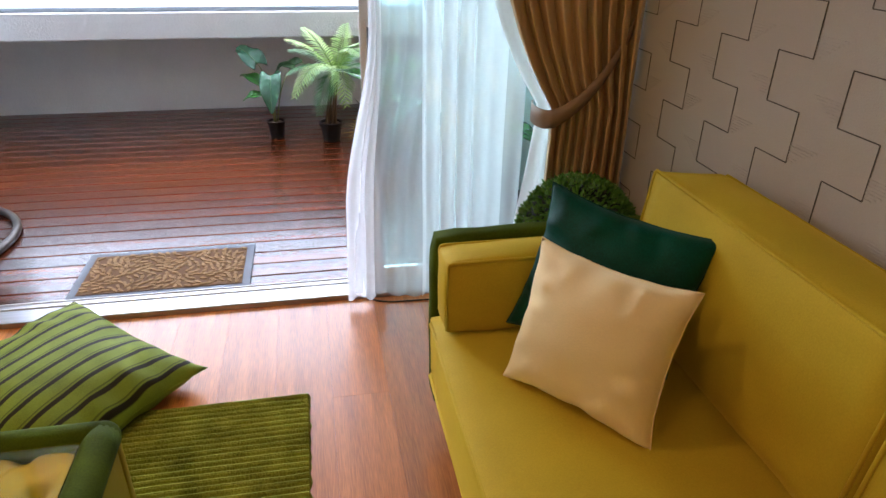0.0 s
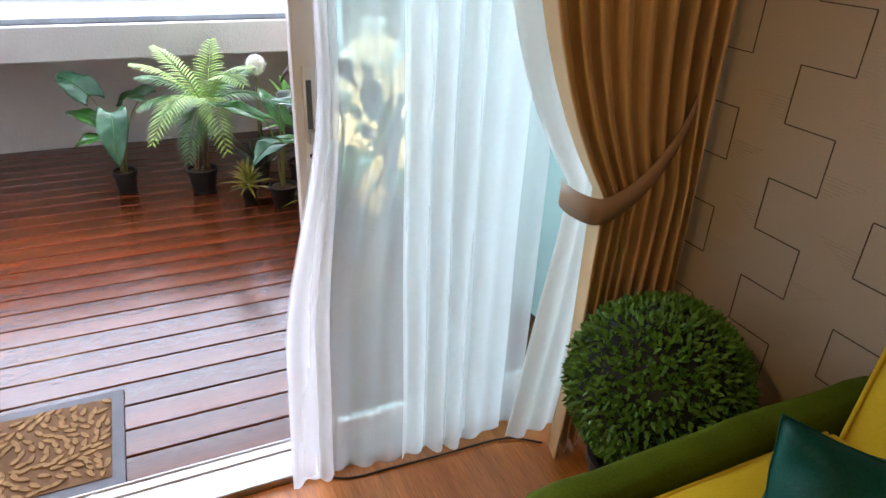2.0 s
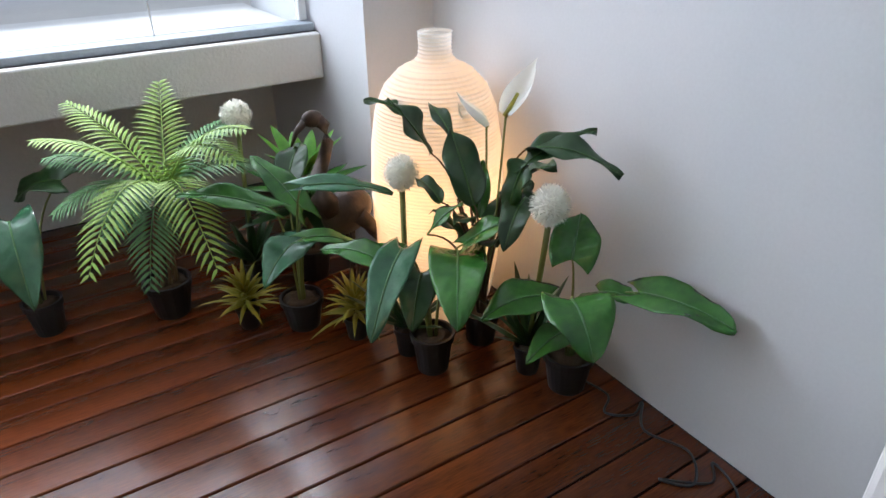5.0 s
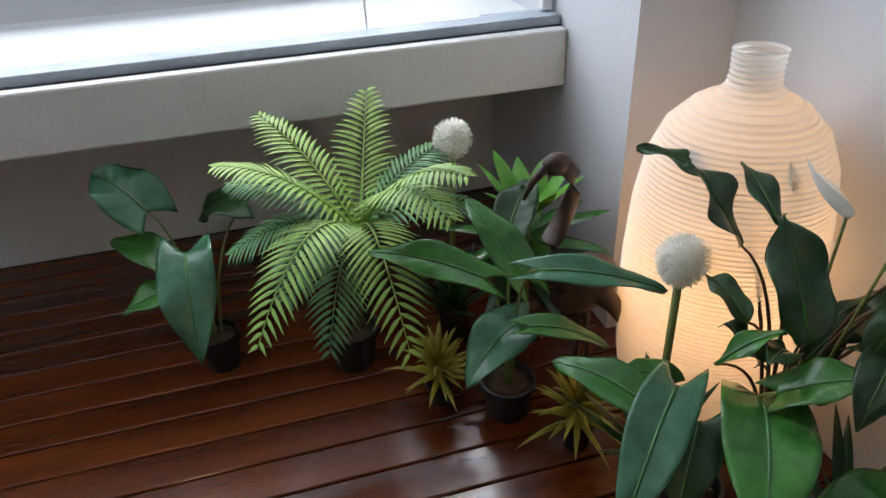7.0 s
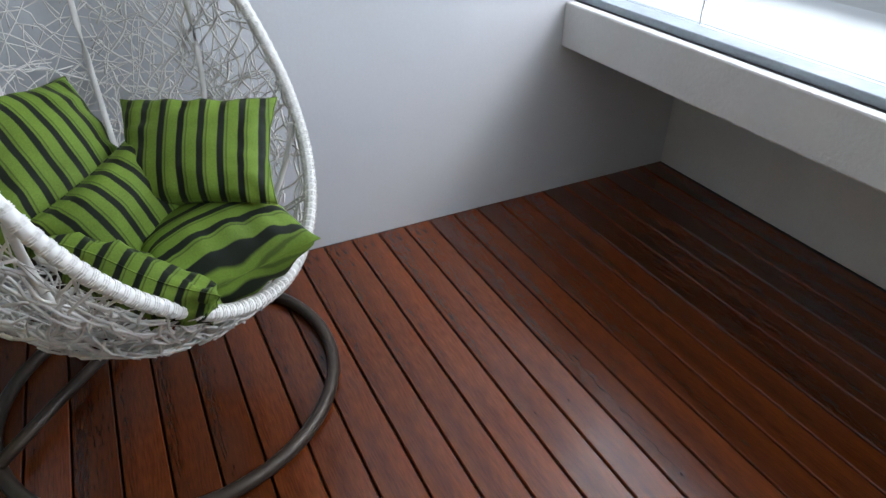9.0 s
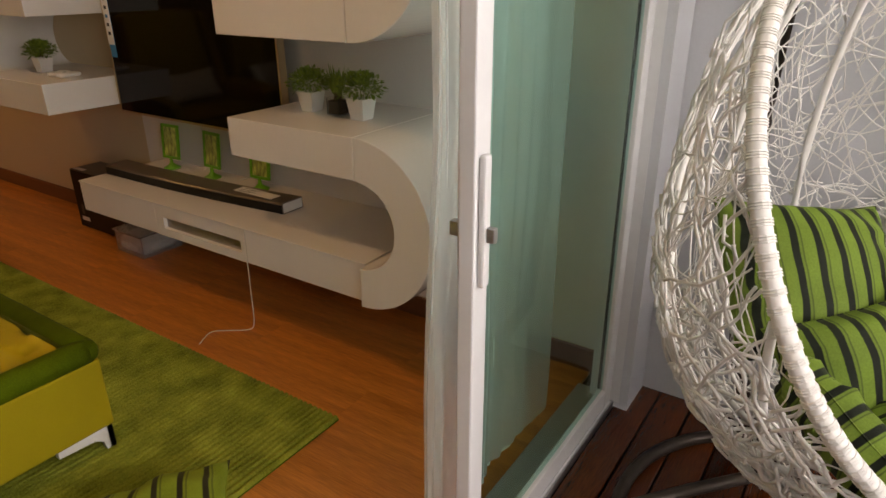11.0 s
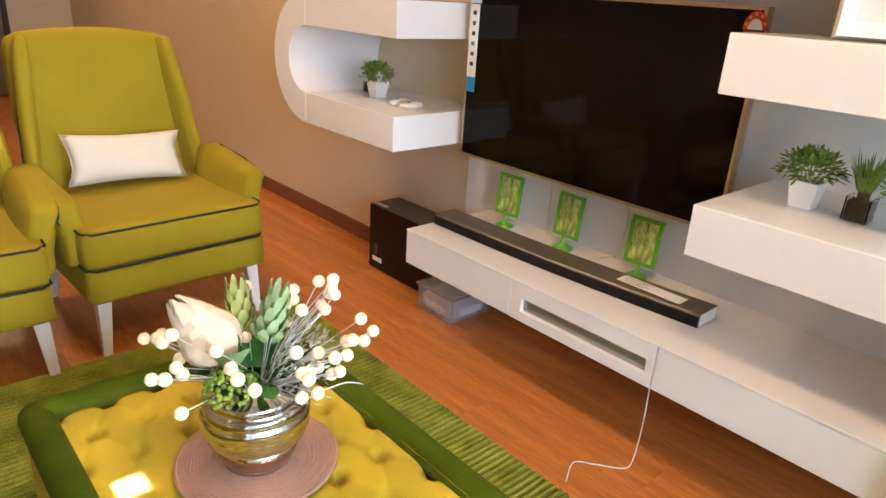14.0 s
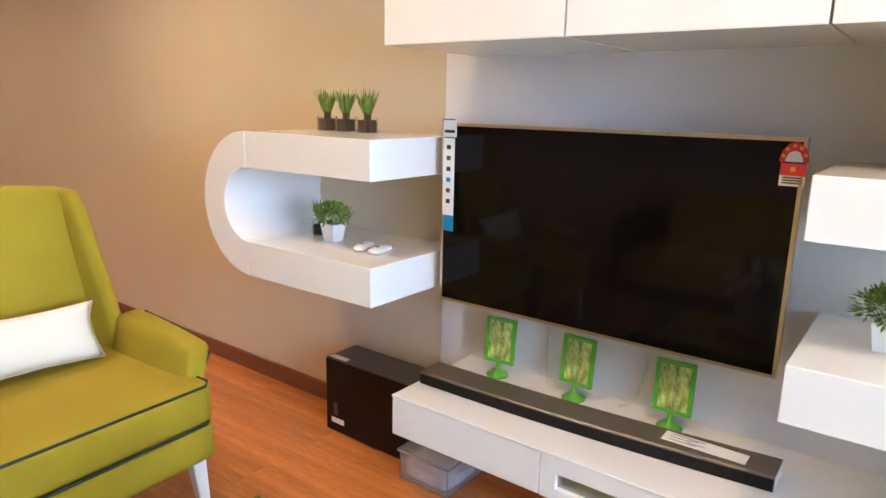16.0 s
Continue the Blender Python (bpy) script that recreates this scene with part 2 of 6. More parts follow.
# baseboards
structure("baseboard", rbox((XW, Y_BACK, 0), (XW + 0.015, -0.02, 0.095), 0.004, 2), M_SKIRT, "red-brown wooden baseboard")
structure("trim", rbox((-1.74, -0.06, -0.01), (XE - 0.002, 0.09, 0.022), 0.004, 2), M_STEEL, "brushed metal sliding door sill")
M_GLASS = shader("greenish_window_glass", (0.52, 0.82, 0.75), 0.0, vary=0.0, transmission=1.0)
M_GLASS.node_tree.nodes["Principled BSDF"].inputs["IOR"].default_value = 1.12
M_GLASS2 = shader("clear_table_glass", (0.95, 0.98, 0.95), 0.02, vary=0.0, transmission=1.0)
M_GLASS2.node_tree.nodes["Principled BSDF"].inputs["IOR"].default_value = 1.2
M_TIE = shader("brown_tieback_satin", (0.30, 0.19, 0.11), 0.45, vary=0.08, bump=0.1)


def cloth(name, colour, through_share, clear):
    """Thin woven cloth that lets light and a little of the view pass."""
    m = bpy.data.materials.new(name)
    m.use_nodes = True
    t = m.node_tree
    t.nodes.remove(t.nodes["Principled BSDF"])
    dif, tra, cle = t.nodes.new("ShaderNodeBsdfDiffuse"), t.nodes.new("ShaderNodeBsdfTranslucent"), t.nodes.new("ShaderNodeBsdfTransparent")
    co = t.nodes.new("ShaderNodeTexCoord")
    nz = t.nodes.new("ShaderNodeTexNoise")
    nz.inputs["Scale"].default_value = 60
    t.links.new(co.outputs["Object"], nz.inputs["Vector"])
    rp = t.nodes.new("ShaderNodeValToRGB")
    rp.color_ramp.elements[0].color = (*[v * 0.93 for v in colour], 1)
    rp.color_ramp.elements[1].color = (*colour, 1)
    t.links.new(nz.outputs["Fac"], rp.inputs["Fac"])
    a, b = t.nodes.new("ShaderNodeMixShader"), t.nodes.new("ShaderNodeMixShader")
    a.inputs[0].default_value, b.inputs[0].default_value = through_share, clear
    t.links.new(rp.outputs["Color"], dif.inputs["Color"])
    t.links.new(rp.outputs["Color"], tra.inputs["Color"])
    t.links.new(dif.outputs[0], a.inputs[1])
    t.links.new(tra.outputs[0], a.inputs[2])
    t.links.new(a.outputs[0], b.inputs[1])
    t.links.new(cle.outputs[0], b.inputs[2])
    t.links.new(b.outputs[0], t.nodes["Material Output"].inputs["Surface"])
    return m


M_SHEER = cloth("white_sheer_voile", (0.90, 0.90, 0.90), 0.72, 0.22)
M_SHEERT = cloth("single_layer_voile", (0.88, 0.88, 0.88), 0.55, 0.52)
M_TAN = shader("tan_satin_drape", (0.66, 0.45, 0.225), 0.38, vary=0.12, scale=4, bump=0.1, bump_scale=300, stretch=(1, 1, 0.3), sheen=0.4)
M_LINING = cloth("white_lining", (0.86, 0.85, 0.83), 0.5, 0.0)
M_LAMPPAPER = cloth("white_rice_paper", (0.90, 0.86, 0.78), 0.6, 0.0)


def striped(name, light, dark, period, axis=0, duty=0.36):
    """Velvet with woven stripes across the cushion."""
    m = shader(name, light, 0.7, vary=0.3, scale=9, bump=0.15, bump_scale=260, sheen=0.12, spec=0.2)
    t = m.node_tree
    b = t.nodes["Principled BSDF"]
    old = b.inputs["Base Color"].links[0].from_socket
    co = t.nodes["Texture Coordinate"]
    sep = t.nodes.new("ShaderNodeSeparateXYZ")
    t.links.new(co.outputs["Object"], sep.inputs[0])
    k = t.nodes.new("ShaderNodeMath")
    k.operation, k.inputs[1].default_value = "MULTIPLY", 1 / period
    fr = t.nodes.new("ShaderNodeMath")
    fr.operation = "FRACT"
    t.links.new(sep.outputs[axis], k.inputs[0])
    t.links.new(k.outputs[0], fr.inputs[0])
    rp = t.nodes.new("ShaderNodeValToRGB")
    e = rp.color_ramp.elements
    rp.color_ramp.interpolation = "LINEAR"
    e[0].position, e[0].color = 0.0, (0, 0, 0, 1)
    e[1].position, e[1].color = 1.0, (0, 0, 0, 1)
    for p, v in ((0.30, 0), (0.34, 1), (0.34 + duty * 0.55, 1), (0.38 + duty * 0.55, 0.1), (0.42 + duty * 0.6, 0.1), (0.45 + duty * 0.6, 0.55), (0.49 + duty * 0.6, 0.55), (0.52 + duty * 0.6, 0)):
        q = e.new(p)
        q.color = (v, v, v, 1)
    t.links.new(fr.outputs[0], rp.inputs["Fac"])
    mx = t.nodes.new("ShaderNodeMix")
    mx.data_type = "RGBA"
    t.links.new(rp.outputs["Color"], mx.inputs[0])
    t.links.new(old, mx.inputs[6])
    mx.inputs[7].default_value = (*dark, 1)
    t.links.new(mx.outputs[2], b.inputs["Base Color"])
    return m


M_STRIPE = striped("lime_and_black_striped_velvet", (0.135, 0.210, 0.026), (0.010, 0.014, 0.008), 0.044, 0, 0.52)
M_STRIPE2 = striped("moss_and_brown_striped_velvet", (0.19, 0.245, 0.018), (0.025, 0.022, 0.010), 0.058)


def foliage(name, a, b, rough=0.4, scale=5.0):
    m = shader(name, a, rough, vary=0.25, scale=scale, bump=0.3, bump_scale=35, second=b, spec=0.5)
    m.node_tree.nodes["Principled BSDF"].inputs["Subsurface Weight"].default_value = 0.0
    return m


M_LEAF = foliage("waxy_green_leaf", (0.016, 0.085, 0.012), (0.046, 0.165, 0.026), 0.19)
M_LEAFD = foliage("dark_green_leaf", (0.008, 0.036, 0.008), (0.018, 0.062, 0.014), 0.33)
M_LEAFB = foliage("blue_green_leaf", (0.020, 0.085, 0.040), (0.046, 0.140, 0.070), 0.17)
# one fern green in two tones: light and shade put into the fronds' colour
M_FERN = foliage("lit_fern_green", (0.17, 0.32, 0.045), (0.29, 0.45, 0.09), 0.5)
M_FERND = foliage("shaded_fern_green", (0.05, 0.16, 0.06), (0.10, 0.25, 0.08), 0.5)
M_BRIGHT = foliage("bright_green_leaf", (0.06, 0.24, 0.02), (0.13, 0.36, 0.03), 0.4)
M_BROM = foliage("yellow_green_leaf", (0.16, 0.19, 0.015), (0.30, 0.25, 0.02), 0.45, 20)
M_BOX = foliage("boxwood_green", (0.045, 0.150, 0.010), (0.115, 0.27, 0.022), 0.55, 30)
M_BUSH = foliage("fresh_green_bush_leaf", (0.07, 0.16, 0.012), (0.24, 0.33, 0.03), 0.45, 60)
M_VEIN = shader("pale_leaf_vein", (0.05, 0.15, 0.04), 0.4, vary=0.15)
M_VEIND = shader("lime_leaf_vein", (0.035, 0.10, 0.016), 0.4, vary=0.15)
M_STEM = shader("pale_green_stem", (0.16, 0.20, 0.05), 0.5, vary=0.2)
M_BROWN = shader("brown_plant_stem", (0.11, 0.07, 0.03), 0.7, vary=0.3, bump=0.4)
M_SOIL = shader("brown_potting_fibre", (0.07, 0.045, 0.025), 0.95, vary=0.4, scale=40, bump=1.0, bump_scale=120)
M_POT = shader("black_plastic_pot", (0.014, 0.014, 0.015), 0.45, vary=0.15)
M_POTW = shader("white_ceramic_pot", (0.80, 0.78, 0.73), 0.3, vary=0.03)
M_FLOWER = cloth("white_artificial_bloom", (0.92, 0.92, 0.85), 0.4, 0.0)
M_BRONZE = shader("dark_bronze_patina", (0.030, 0.022, 0.018), 0.42, metal=0.35, vary=0.4, scale=14, bump=0.5, bump_scale=50, second=(0.07, 0.045, 0.03))
M_WICKER = shader("white_poly_rattan", (0.76, 0.74, 0.69), 0.5, vary=0.08, scale=20, bump=0.2)
M_TUBE = shader("brown_bronze_painted_tube", (0.07, 0.055, 0.042), 0.35, metal=0.5, vary=0.2)
M_CHROME = shader("mirror_chrome", (0.62, 0.60, 0.57), 0.05, metal=1.0, vary=0.02)
# chrome with the rose mat's reflection put into its colour
M_MATREFLECT = shader("chrome_with_mat_reflection", (0.55, 0.40, 0.30), 0.10, metal=1.0, vary=0.05)
M_ROSE = shader("dusty_rose_woven_mat", (0.36, 0.20, 0.13), 0.7, vary=0.12, scale=30, bump=0.6, bump_scale=200)
M_LIME = shader("lime_green_plastic", (0.13, 0.42, 0.02), 0.3, vary=0.05)
M_BULB = shader("glowing_warm_bead", (0.80, 0.68, 0.42), 0.5, vary=0.15, scale=90, bump=0.8, bump_scale=300, emit=0.11)
M_SILVER = shader("silver_wire", (0.66, 0.66, 0.66), 0.35, metal=0.7, vary=0.1)
M_COIR = shader("golden_coir", (0.33, 0.20, 0.085), 0.95, vary=0.3, scale=40, bump=0.8, bump_scale=220)
M_COIRD = shader("dark_coir_groove", (0.16, 0.085, 0.035), 0.95, vary=0.2)
M_RUBBER = shader("grey_rubber_border", (0.10, 0.11, 0.125), 0.6, vary=0.15)
M_BARGREY = shader("grey_brushed_plastic", (0.075, 0.068, 0.060), 0.38, vary=0.1, stretch=(1, 0.1, 1))
M_BARTOP = shader("brushed_bronze_metal", (0.21, 0.18, 0.145), 0.36, metal=0.6, vary=0.08, stretch=(1, 0.1, 1))
M_PAPERW = shader("white_printed_label", (0.80, 0.80, 0.78), 0.6, vary=0.02)
M_RED = shader("red_printed_label", (0.62, 0.03, 0.02), 0.5, vary=0.04)
M_BLUE = shader("blue_printed_label", (0.02, 0.22, 0.50), 0.5, vary=0.04)
M_YEL = shader("yellow_printed_label", (0.75, 0.45, 0.03), 0.5, vary=0.04)
M_INK = shader("black_ink", (0.015, 0.015, 0.018), 0.6)
M_CLEARP = shader("cloudy_clear_plastic", (0.93, 0.94, 0.96), 0.2, vary=0.05, transmission=0.85)
M_CABLE = shader("white_cable", (0.70, 0.69, 0.65), 0.5, vary=0.03)
M_CABLEB = shader("black_cable", (0.012, 0.012, 0.012), 0.5)
M_CREAMP = shader("cream_petal", (0.62, 0.51, 0.34), 0.7, vary=0.08, scale=25, bump=0.2)
M_SUCC = foliage("pale_succulent_green", (0.22, 0.34, 0.10), (0.33, 0.45, 0.22), 0.6, 20)
M_SUCCO = foliage("olive_succulent_green", (0.20, 0.24, 0.05), (0.32, 0.34, 0.09), 0.6, 20)
M_GREYLEAF = shader("frosted_silver_leaf", (0.42, 0.45, 0.38), 0.7, vary=0.15)
M_PICT = shader("leafy_printed_photo", (0.03, 0.08, 0.015), 0.4, vary=0.9, scale=26, second=(0.40, 0.46, 0.12), stretch=(1, 1.6, 0.8))
M_DARKFAR = shader("dark_brown_laminate", (0.035, 0.022, 0.016), 0.5, vary=0.2)
M_GREYFAR = shader("grey_brown_door_paint", (0.17, 0.135, 0.115), 0.6, vary=0.06)
M_FACADE = shader("pale_plaster_facade", (0.72, 0.72, 0.70), 0.85, vary=0.06, scale=1.0)
M_FARGLASS = shader("grey_blue_far_glass", (0.12, 0.15, 0.19), 0.15, vary=0.1)


# ---- sliding doors and curtains ----
def sliding_door(name, x0, x1, y, grip_x, label):
    d = structure_thing(name, (x0, y, 0.022), label)
    st = 0.055
    for a, b in ((x0, x0 + st), (x1 - st, x1)):
        part("stile", rbox((a, y - 0.018, 0.024), (b, y + 0.018, 2.16), 0.004, 2), M_ALU, d)
    for a, b in ((0.024, 0.095), (2.10, 2.16)):
        part("rail", rbox((x0 + st + 0.001, y - 0.016, a), (x1 - st - 0.001, y + 0.016, b), 0.004, 2), M_ALU, d)
    g = part("pane", boxes(((x0 + st + 0.001, y - 0.003, 0.096), (x1 - st - 0.001, y + 0.003, 2.099))), M_GLASS, d, "green-tinted glass pane")
    g.visible_shadow = False
    bm = bmesh.new()
    for a in (0, 1):
        tube(bm, [(x0 + st + 0.004 + a * (x1 - x0 - 2 * st - 0.008), y - 0.012, 0.1), (x0 + st + 0.004 + a * (x1 - x0 - 2 * st - 0.008), y - 0.012, 2.095)], 0.005, 6)
    part("gasket", bm, M_BLACK, d, "black rubber gasket")
    h = part("handle", rbox((grip_x - 0.012, y + 0.019, 0.86), (grip_x + 0.012, y + 0.034, 1.12), 0.005, 2), M_ALU, d)
    part("latch", rbox((grip_x - 0.008, y + 0.0345, 0.955), (grip_x + 0.008, y + 0.052, 0.985), 0.003, 2), M_STEEL, h, "small steel latch")
    k = part("handle", rbox((grip_x - 0.013, y - 0.0245, 0.885), (grip_x + 0.013, y - 0.019, 1.125), 0.002, 2), M_ALU, d)
    part("finger_recess", rbox((grip_x - 0.006, y - 0.0262, 0.985), (grip_x + 0.006, y - 0.0246, 1.095), 0.0006, 1), M_RUBBER, k, "dark finger recess")
    part("keyhole", lathe([(0.0, 0), (0.006, 0.0), (0.006, 0.003), (0, 0.003)], 12, None, (0, 0, 0)), M_BLACK, k, local=True).matrix_basis = Matrix.Translation((grip_x - d.location.x, y - 0.0246 - d.location.y, 0.922 - d.location.z)) @ Matrix.Rotation(radians(90), 4, "X")
    part("latch", rbox((grip_x - 0.010, y - 0.045, 0.955), (grip_x + 0.010, y - 0.019, 0.985), 0.003, 2), M_STEEL, d, "small steel latch")
    return d


def structure_thing(name, base, label):
    return tagged(thing(name, Matrix.Translation(base), label, ""), kind="structure")


sliding_door("door_1", -1.695, -0.735, 0.062, -0.757, "white aluminium sliding door panel with green-tinted glass")
sliding_door("door_2", 0.815, 1.797, 0.030, 0.846, "white aluminium sliding door panel with green-tinted glass")
structure("door_frame", boxes(((-1.70, -0.03, 2.165), (XE - 0.002, 0.11, 2.199)), ((-1.699, -0.0, 0.024), (-1.697, 0.11, 2.164))), M_ALU, "white aluminium door head")
bm = boxes(((-1.69, 0.040, 0.022), (XE - 0.004, 0.046, 0.026)), ((-1.69, 0.078, 0.022), (XE - 0.004, 0.084, 0.026)))
structure("door_track", bm, M_ALU, "raised guide rails of the sliding door")


def hanging(name, x0, x1, y, z0, z1, folds, amp, material, parent, bottom_wave=0.0, seed=0, edge=None, sharp=False):
    """A hanging cloth with vertical folds, x edges as functions of height where given."""
    rows, n, k = [], folds * 8, 26
    for j in range(k + 1):
        v = j / k
        z = z0 + (z1 - z0) * v
        a, b = (edge(z) if edge else (x0, x1))
        row = []
        for i in range(n + 1):
            u = i / n
            ph = 2 * math.pi * folds * u + 0.7 * math.sin(3 * u + seed) + 0.25 * math.sin(2.2 * z + seed)
            w = amp * (0.55 + 0.45 * math.sin(5.1 * u + seed))
            if sharp:
                w = amp * (0.75 + 0.25 * math.sin(7.3 * u + seed))
            yy = y + (w * (0.5 - abs(math.sin(ph / 2)) ** 0.75) * 2 if sharp else w * math.sin(ph)) + 0.012 * noise.noise(Vector((u * 4, z * 2, seed)))
            zz = z + (bottom_wave * math.sin(9 * u + seed) * (1 - v) ** 6)
            row.append((a + (b - a) * u + 0.3 * w * math.cos(ph), yy, zz))
        rows.append(row)
    bm = bmesh.new()
    sheet(bm, rows)
    ob = part(name, bm, material, parent, smooth=True)
    return ob


def sheer(x0, x1, seed, label, lean):
    c = thing("sheer_curtain", Matrix.Translation(((x0 + x1) / 2, -0.09, 0.03)), label, "curtain", "sheer curtains at the balcony door")

    def flare(z):
        k = max(0.0, min(1.0, (z - 0.42) / 0.72))
        return (0.112 if lean > 0 else 0.05) * (1 - k * k * (3 - 2 * k)) + 0.03 * max(0, 0.4 - z)

    def edge(z):
        return (x0 - flare(z), x1) if lean > 0 else (x0, x1 + flare(z))

    def lead(z):
        w = 0.045 + 0.55 * flare(z)
        return (x0 - flare(z), x0 - flare(z) + w) if lean > 0 else (x1 + flare(z) - w, x1 + flare(z))
    mid = x0 + 0.185 if lean > 0 else x1 - 0.185
    hanging("cloth", x0, x1, -0.10, 0.035, 2.34, 9, 0.012, M_SHEERT, c, 0.02, seed, edge)
    # the doubled leading edge and the gathered pleats
    hanging("leading_edge", 0, 0, -0.108, 0.03, 2.34, 2, 0.010, M_SHEER, c, 0.01, seed + 3, lead)
    hanging("gathered_pleats", mid, mid, -0.115, 0.025, 2.34, 5, 0.022, M_SHEER, c, 0.015, seed + 5, lambda z: (mid, mid + 0.32) if lean > 0 else (mid - 0.32, mid))
    bm = bmesh.new()
    tube(bm, [(x0, -0.10, 2.352), (x1, -0.10, 2.352)], 0.012, 10)
    part("curtain_rail", bm, M_ALU, c)
    return c


sheer(0.838, 1.42, 1.0, "white sheer voile curtain gathered beside the open door", 1)
sheer(-1.55, -0.880, 4.0, "white sheer voile curtain behind the sliding glass", -1)


def drape(side):
    """The tied-back satin drape on the wall by the sofa."""
    c = thing("drape", Matrix.Translation((1.62, -0.2, 0.02)), "tan satin drape with white lining held by a tieback", "curtain")

    def edge(z):
        waist = math.exp(-((z - 0.84) / 0.42) ** 2)
        up = max(0.0, z - 0.84)
        left = 1.475 - 0.325 * (1 - math.exp(-up / 0.45)) - 0.05 * max(0, 0.8 - z) ** 1.5
        right = 1.790 - 0.010 * waist
        return left, right
    hanging("cloth", 0, 0, -0.225, 0.02, 2.38, 9, 0.062, M_TAN, c, 0.0, 2.0, edge, True)
    hanging("lining", 0, 0, -0.155, 0.02, 2.38, 6, 0.012, M_LINING, c, 0.0, 7.0, lambda z: (edge(z)[0] - 0.028 - 0.09 * max(0, 0.78 - z), 1.797))
    rows = []
    for j in range(25):
        u = j / 24
        x = 1.452 + 0.335 * u
        y = -0.290 + 0.085 * u ** 3 - 0.02 * math.sin(math.pi * u)
        z = 0.815 + 0.36 * u ** 1.5
        h = 0.034 - 0.012 * u
        rows.append([(x, y, z - h), (x, y - 0.006, z), (x, y, z + h)])
    for j in range(8):
        a = math.pi * j / 8
        rows.insert(0, [(1.452 - 0.03 * math.sin(a), -0.290 + 0.15 * (1 - math.cos(a)) / 2, 0.815 + dz) for dz in (-0.034, 0, 0.034)])
    bm = bmesh.new()
    sheet(bm, rows)
    tb = part("tieback", bm, M_TIE, c, "brown satin tieback", smooth=True)
    m = tb.modifiers.new("thick", "SOLIDIFY")
    m.thickness = 0.004
    bm = bmesh.new()
    tube(bm, [(XE - 0.001, -0.194, 1.175), (1.775, -0.194, 1.175), (1.765, -0.194, 1.19), (1.768, -0.194, 1.205)], 0.005, 8)
    lathe([(0.0, 0.0), (0.014, 0.002), (0.014, 0.008), (0, 0.01)], 12, bm, (1.768, -0.194, 1.2))
    part("hook", bm, M_STEEL, c, "small brass wall hook")
    bm = bmesh.new()
    tube(bm, [(1.15, -0.215, 2.392), (1.79, -0.215, 2.392)], 0.012, 10)
    part("curtain_rail", bm, M_ALU, c)


drape(1)
# wallpaper: raised serpentine lines in columns and ribbed patches between them
bm, ribs = bmesh.new(), bmesh.new()
S, SW = 0.1282, 0.127
for c in range(37):
    y = -0.184 - 0.257 * c
    if y < Y_BACK + 0.3:
        break
    for k in range(20):
        z = 0.016 + S * k
        box(bm, (XE - 0.0022, y - SW, z - 0.0011), (XE - 0.0002, y, z + 0.0011))
        yy = y if k % 2 == 0 else y - SW
        box(bm, (XE - 0.0022, yy - 0.0011, z + 0.0011), (XE - 0.0002, yy + 0.0011, z + S - 0.0011))
        if c < 12 and 3 < k < 17:
            for q in range(7):
                zz = z + 0.006 + q * 0.0075
                box(ribs, (XE - 0.0018, y - S - (0.02 + q * 0.012 if k % 2 else 0.125), zz), (XE - 0.0002, y - S - (0.0 if k % 2 else 0.105 - q * 0.012), zz + 0.003))
part("wallpaper_line", bm, M_PAPER_LINE, bpy.data.objects["wall_east"], "dark embossed serpentine lines", kind="stuff")
part("wallpaper_ribbing", ribs, M_PAPER, bpy.data.objects["wall_east"], "fine embossed ribbing", kind="stuff")


# ---- tv wall ----
def c_shape(yc, zc, R, r, x0, x1, side, n=20):
    """Half a ring in the (y, z) plane; side -1 opens towards +y."""
    o = [(yc + side * R * math.sin(math.pi * i / n), zc + R * math.cos(math.pi * i / n)) for i in range(n + 1)]
    i_ = [(yc + side * r * math.sin(math.pi * i / n), zc + r * math.cos(math.pi * i / n)) for i in range(n + 1)]
    bm = bmesh.new()
    f = [[bm.verts.new((x, y, z)) for y, z in pts] for x in (x0, x1) for pts in (o, i_)]
    for k in range(n):
        for a, b in ((f[0], f[1]), (f[1], f[3]), (f[3], f[2]), (f[2], f[0])):
            bm.faces.new((a[k], a[k + 1], b[k + 1], b[k]))
    for k in (0, n):
        bm.faces.new((f[0][k], f[1][k], f[3][k], f[2][k]))
    bmesh.ops.recalc_face_normals(bm, faces=bm.faces[:])
    return bm


def arc_part(yc, zc, R, r, side, parent):
    ob = part("curved_end", c_shape(yc, zc, R, r, XW, XF, side, 56), M_GLOSSW, parent)
    m = ob.modifiers.new("edge", "BEVEL")
    m.width, m.segments, m.limit_method, m.angle_limit = 0.003, 2, "ANGLE", radians(50)


XF = -1.337
G = 0.0015
left = thing("wall_shelf", Matrix.Translation((XW, -3.1, 0.787)), "white lacquered curved wall shelf with two boards", "shelf")
part("board", rbox((XW, -3.33 + G, 1.233), (XF, -2.65, 1.376), 0.003, 2), M_GLOSSW, left)
part("board", rbox((XW, -3.33 + G, 0.787), (XF, -2.65, 0.932), 0.003, 2), M_GLOSSW, left)
arc_part(-3.33 - G, 1.0815, 0.2945, 0.150, -1, left)
low = thing("tv_console", Matrix.Translation((XW, -1.6, 0.317)), "white lacquered floating console curving up into a shelf", "tv console")
for a, b in ((-2.58, -1.972), (-1.376, -0.74)):
    part("drawer", rbox((XW, a + G, 0.317), (XF - 0.036, b - G, 0.462), 0.003, 2), M_GLOSSW, low)
bm = bmesh.new()
xa, xb, xi = XW, XF - 0.036, XF - 0.056
yo, zo, yi, zi = (-1.972 + G, -1.376 - G), (0.317, 0.462), (-1.918, -1.405), (0.355, 0.408)
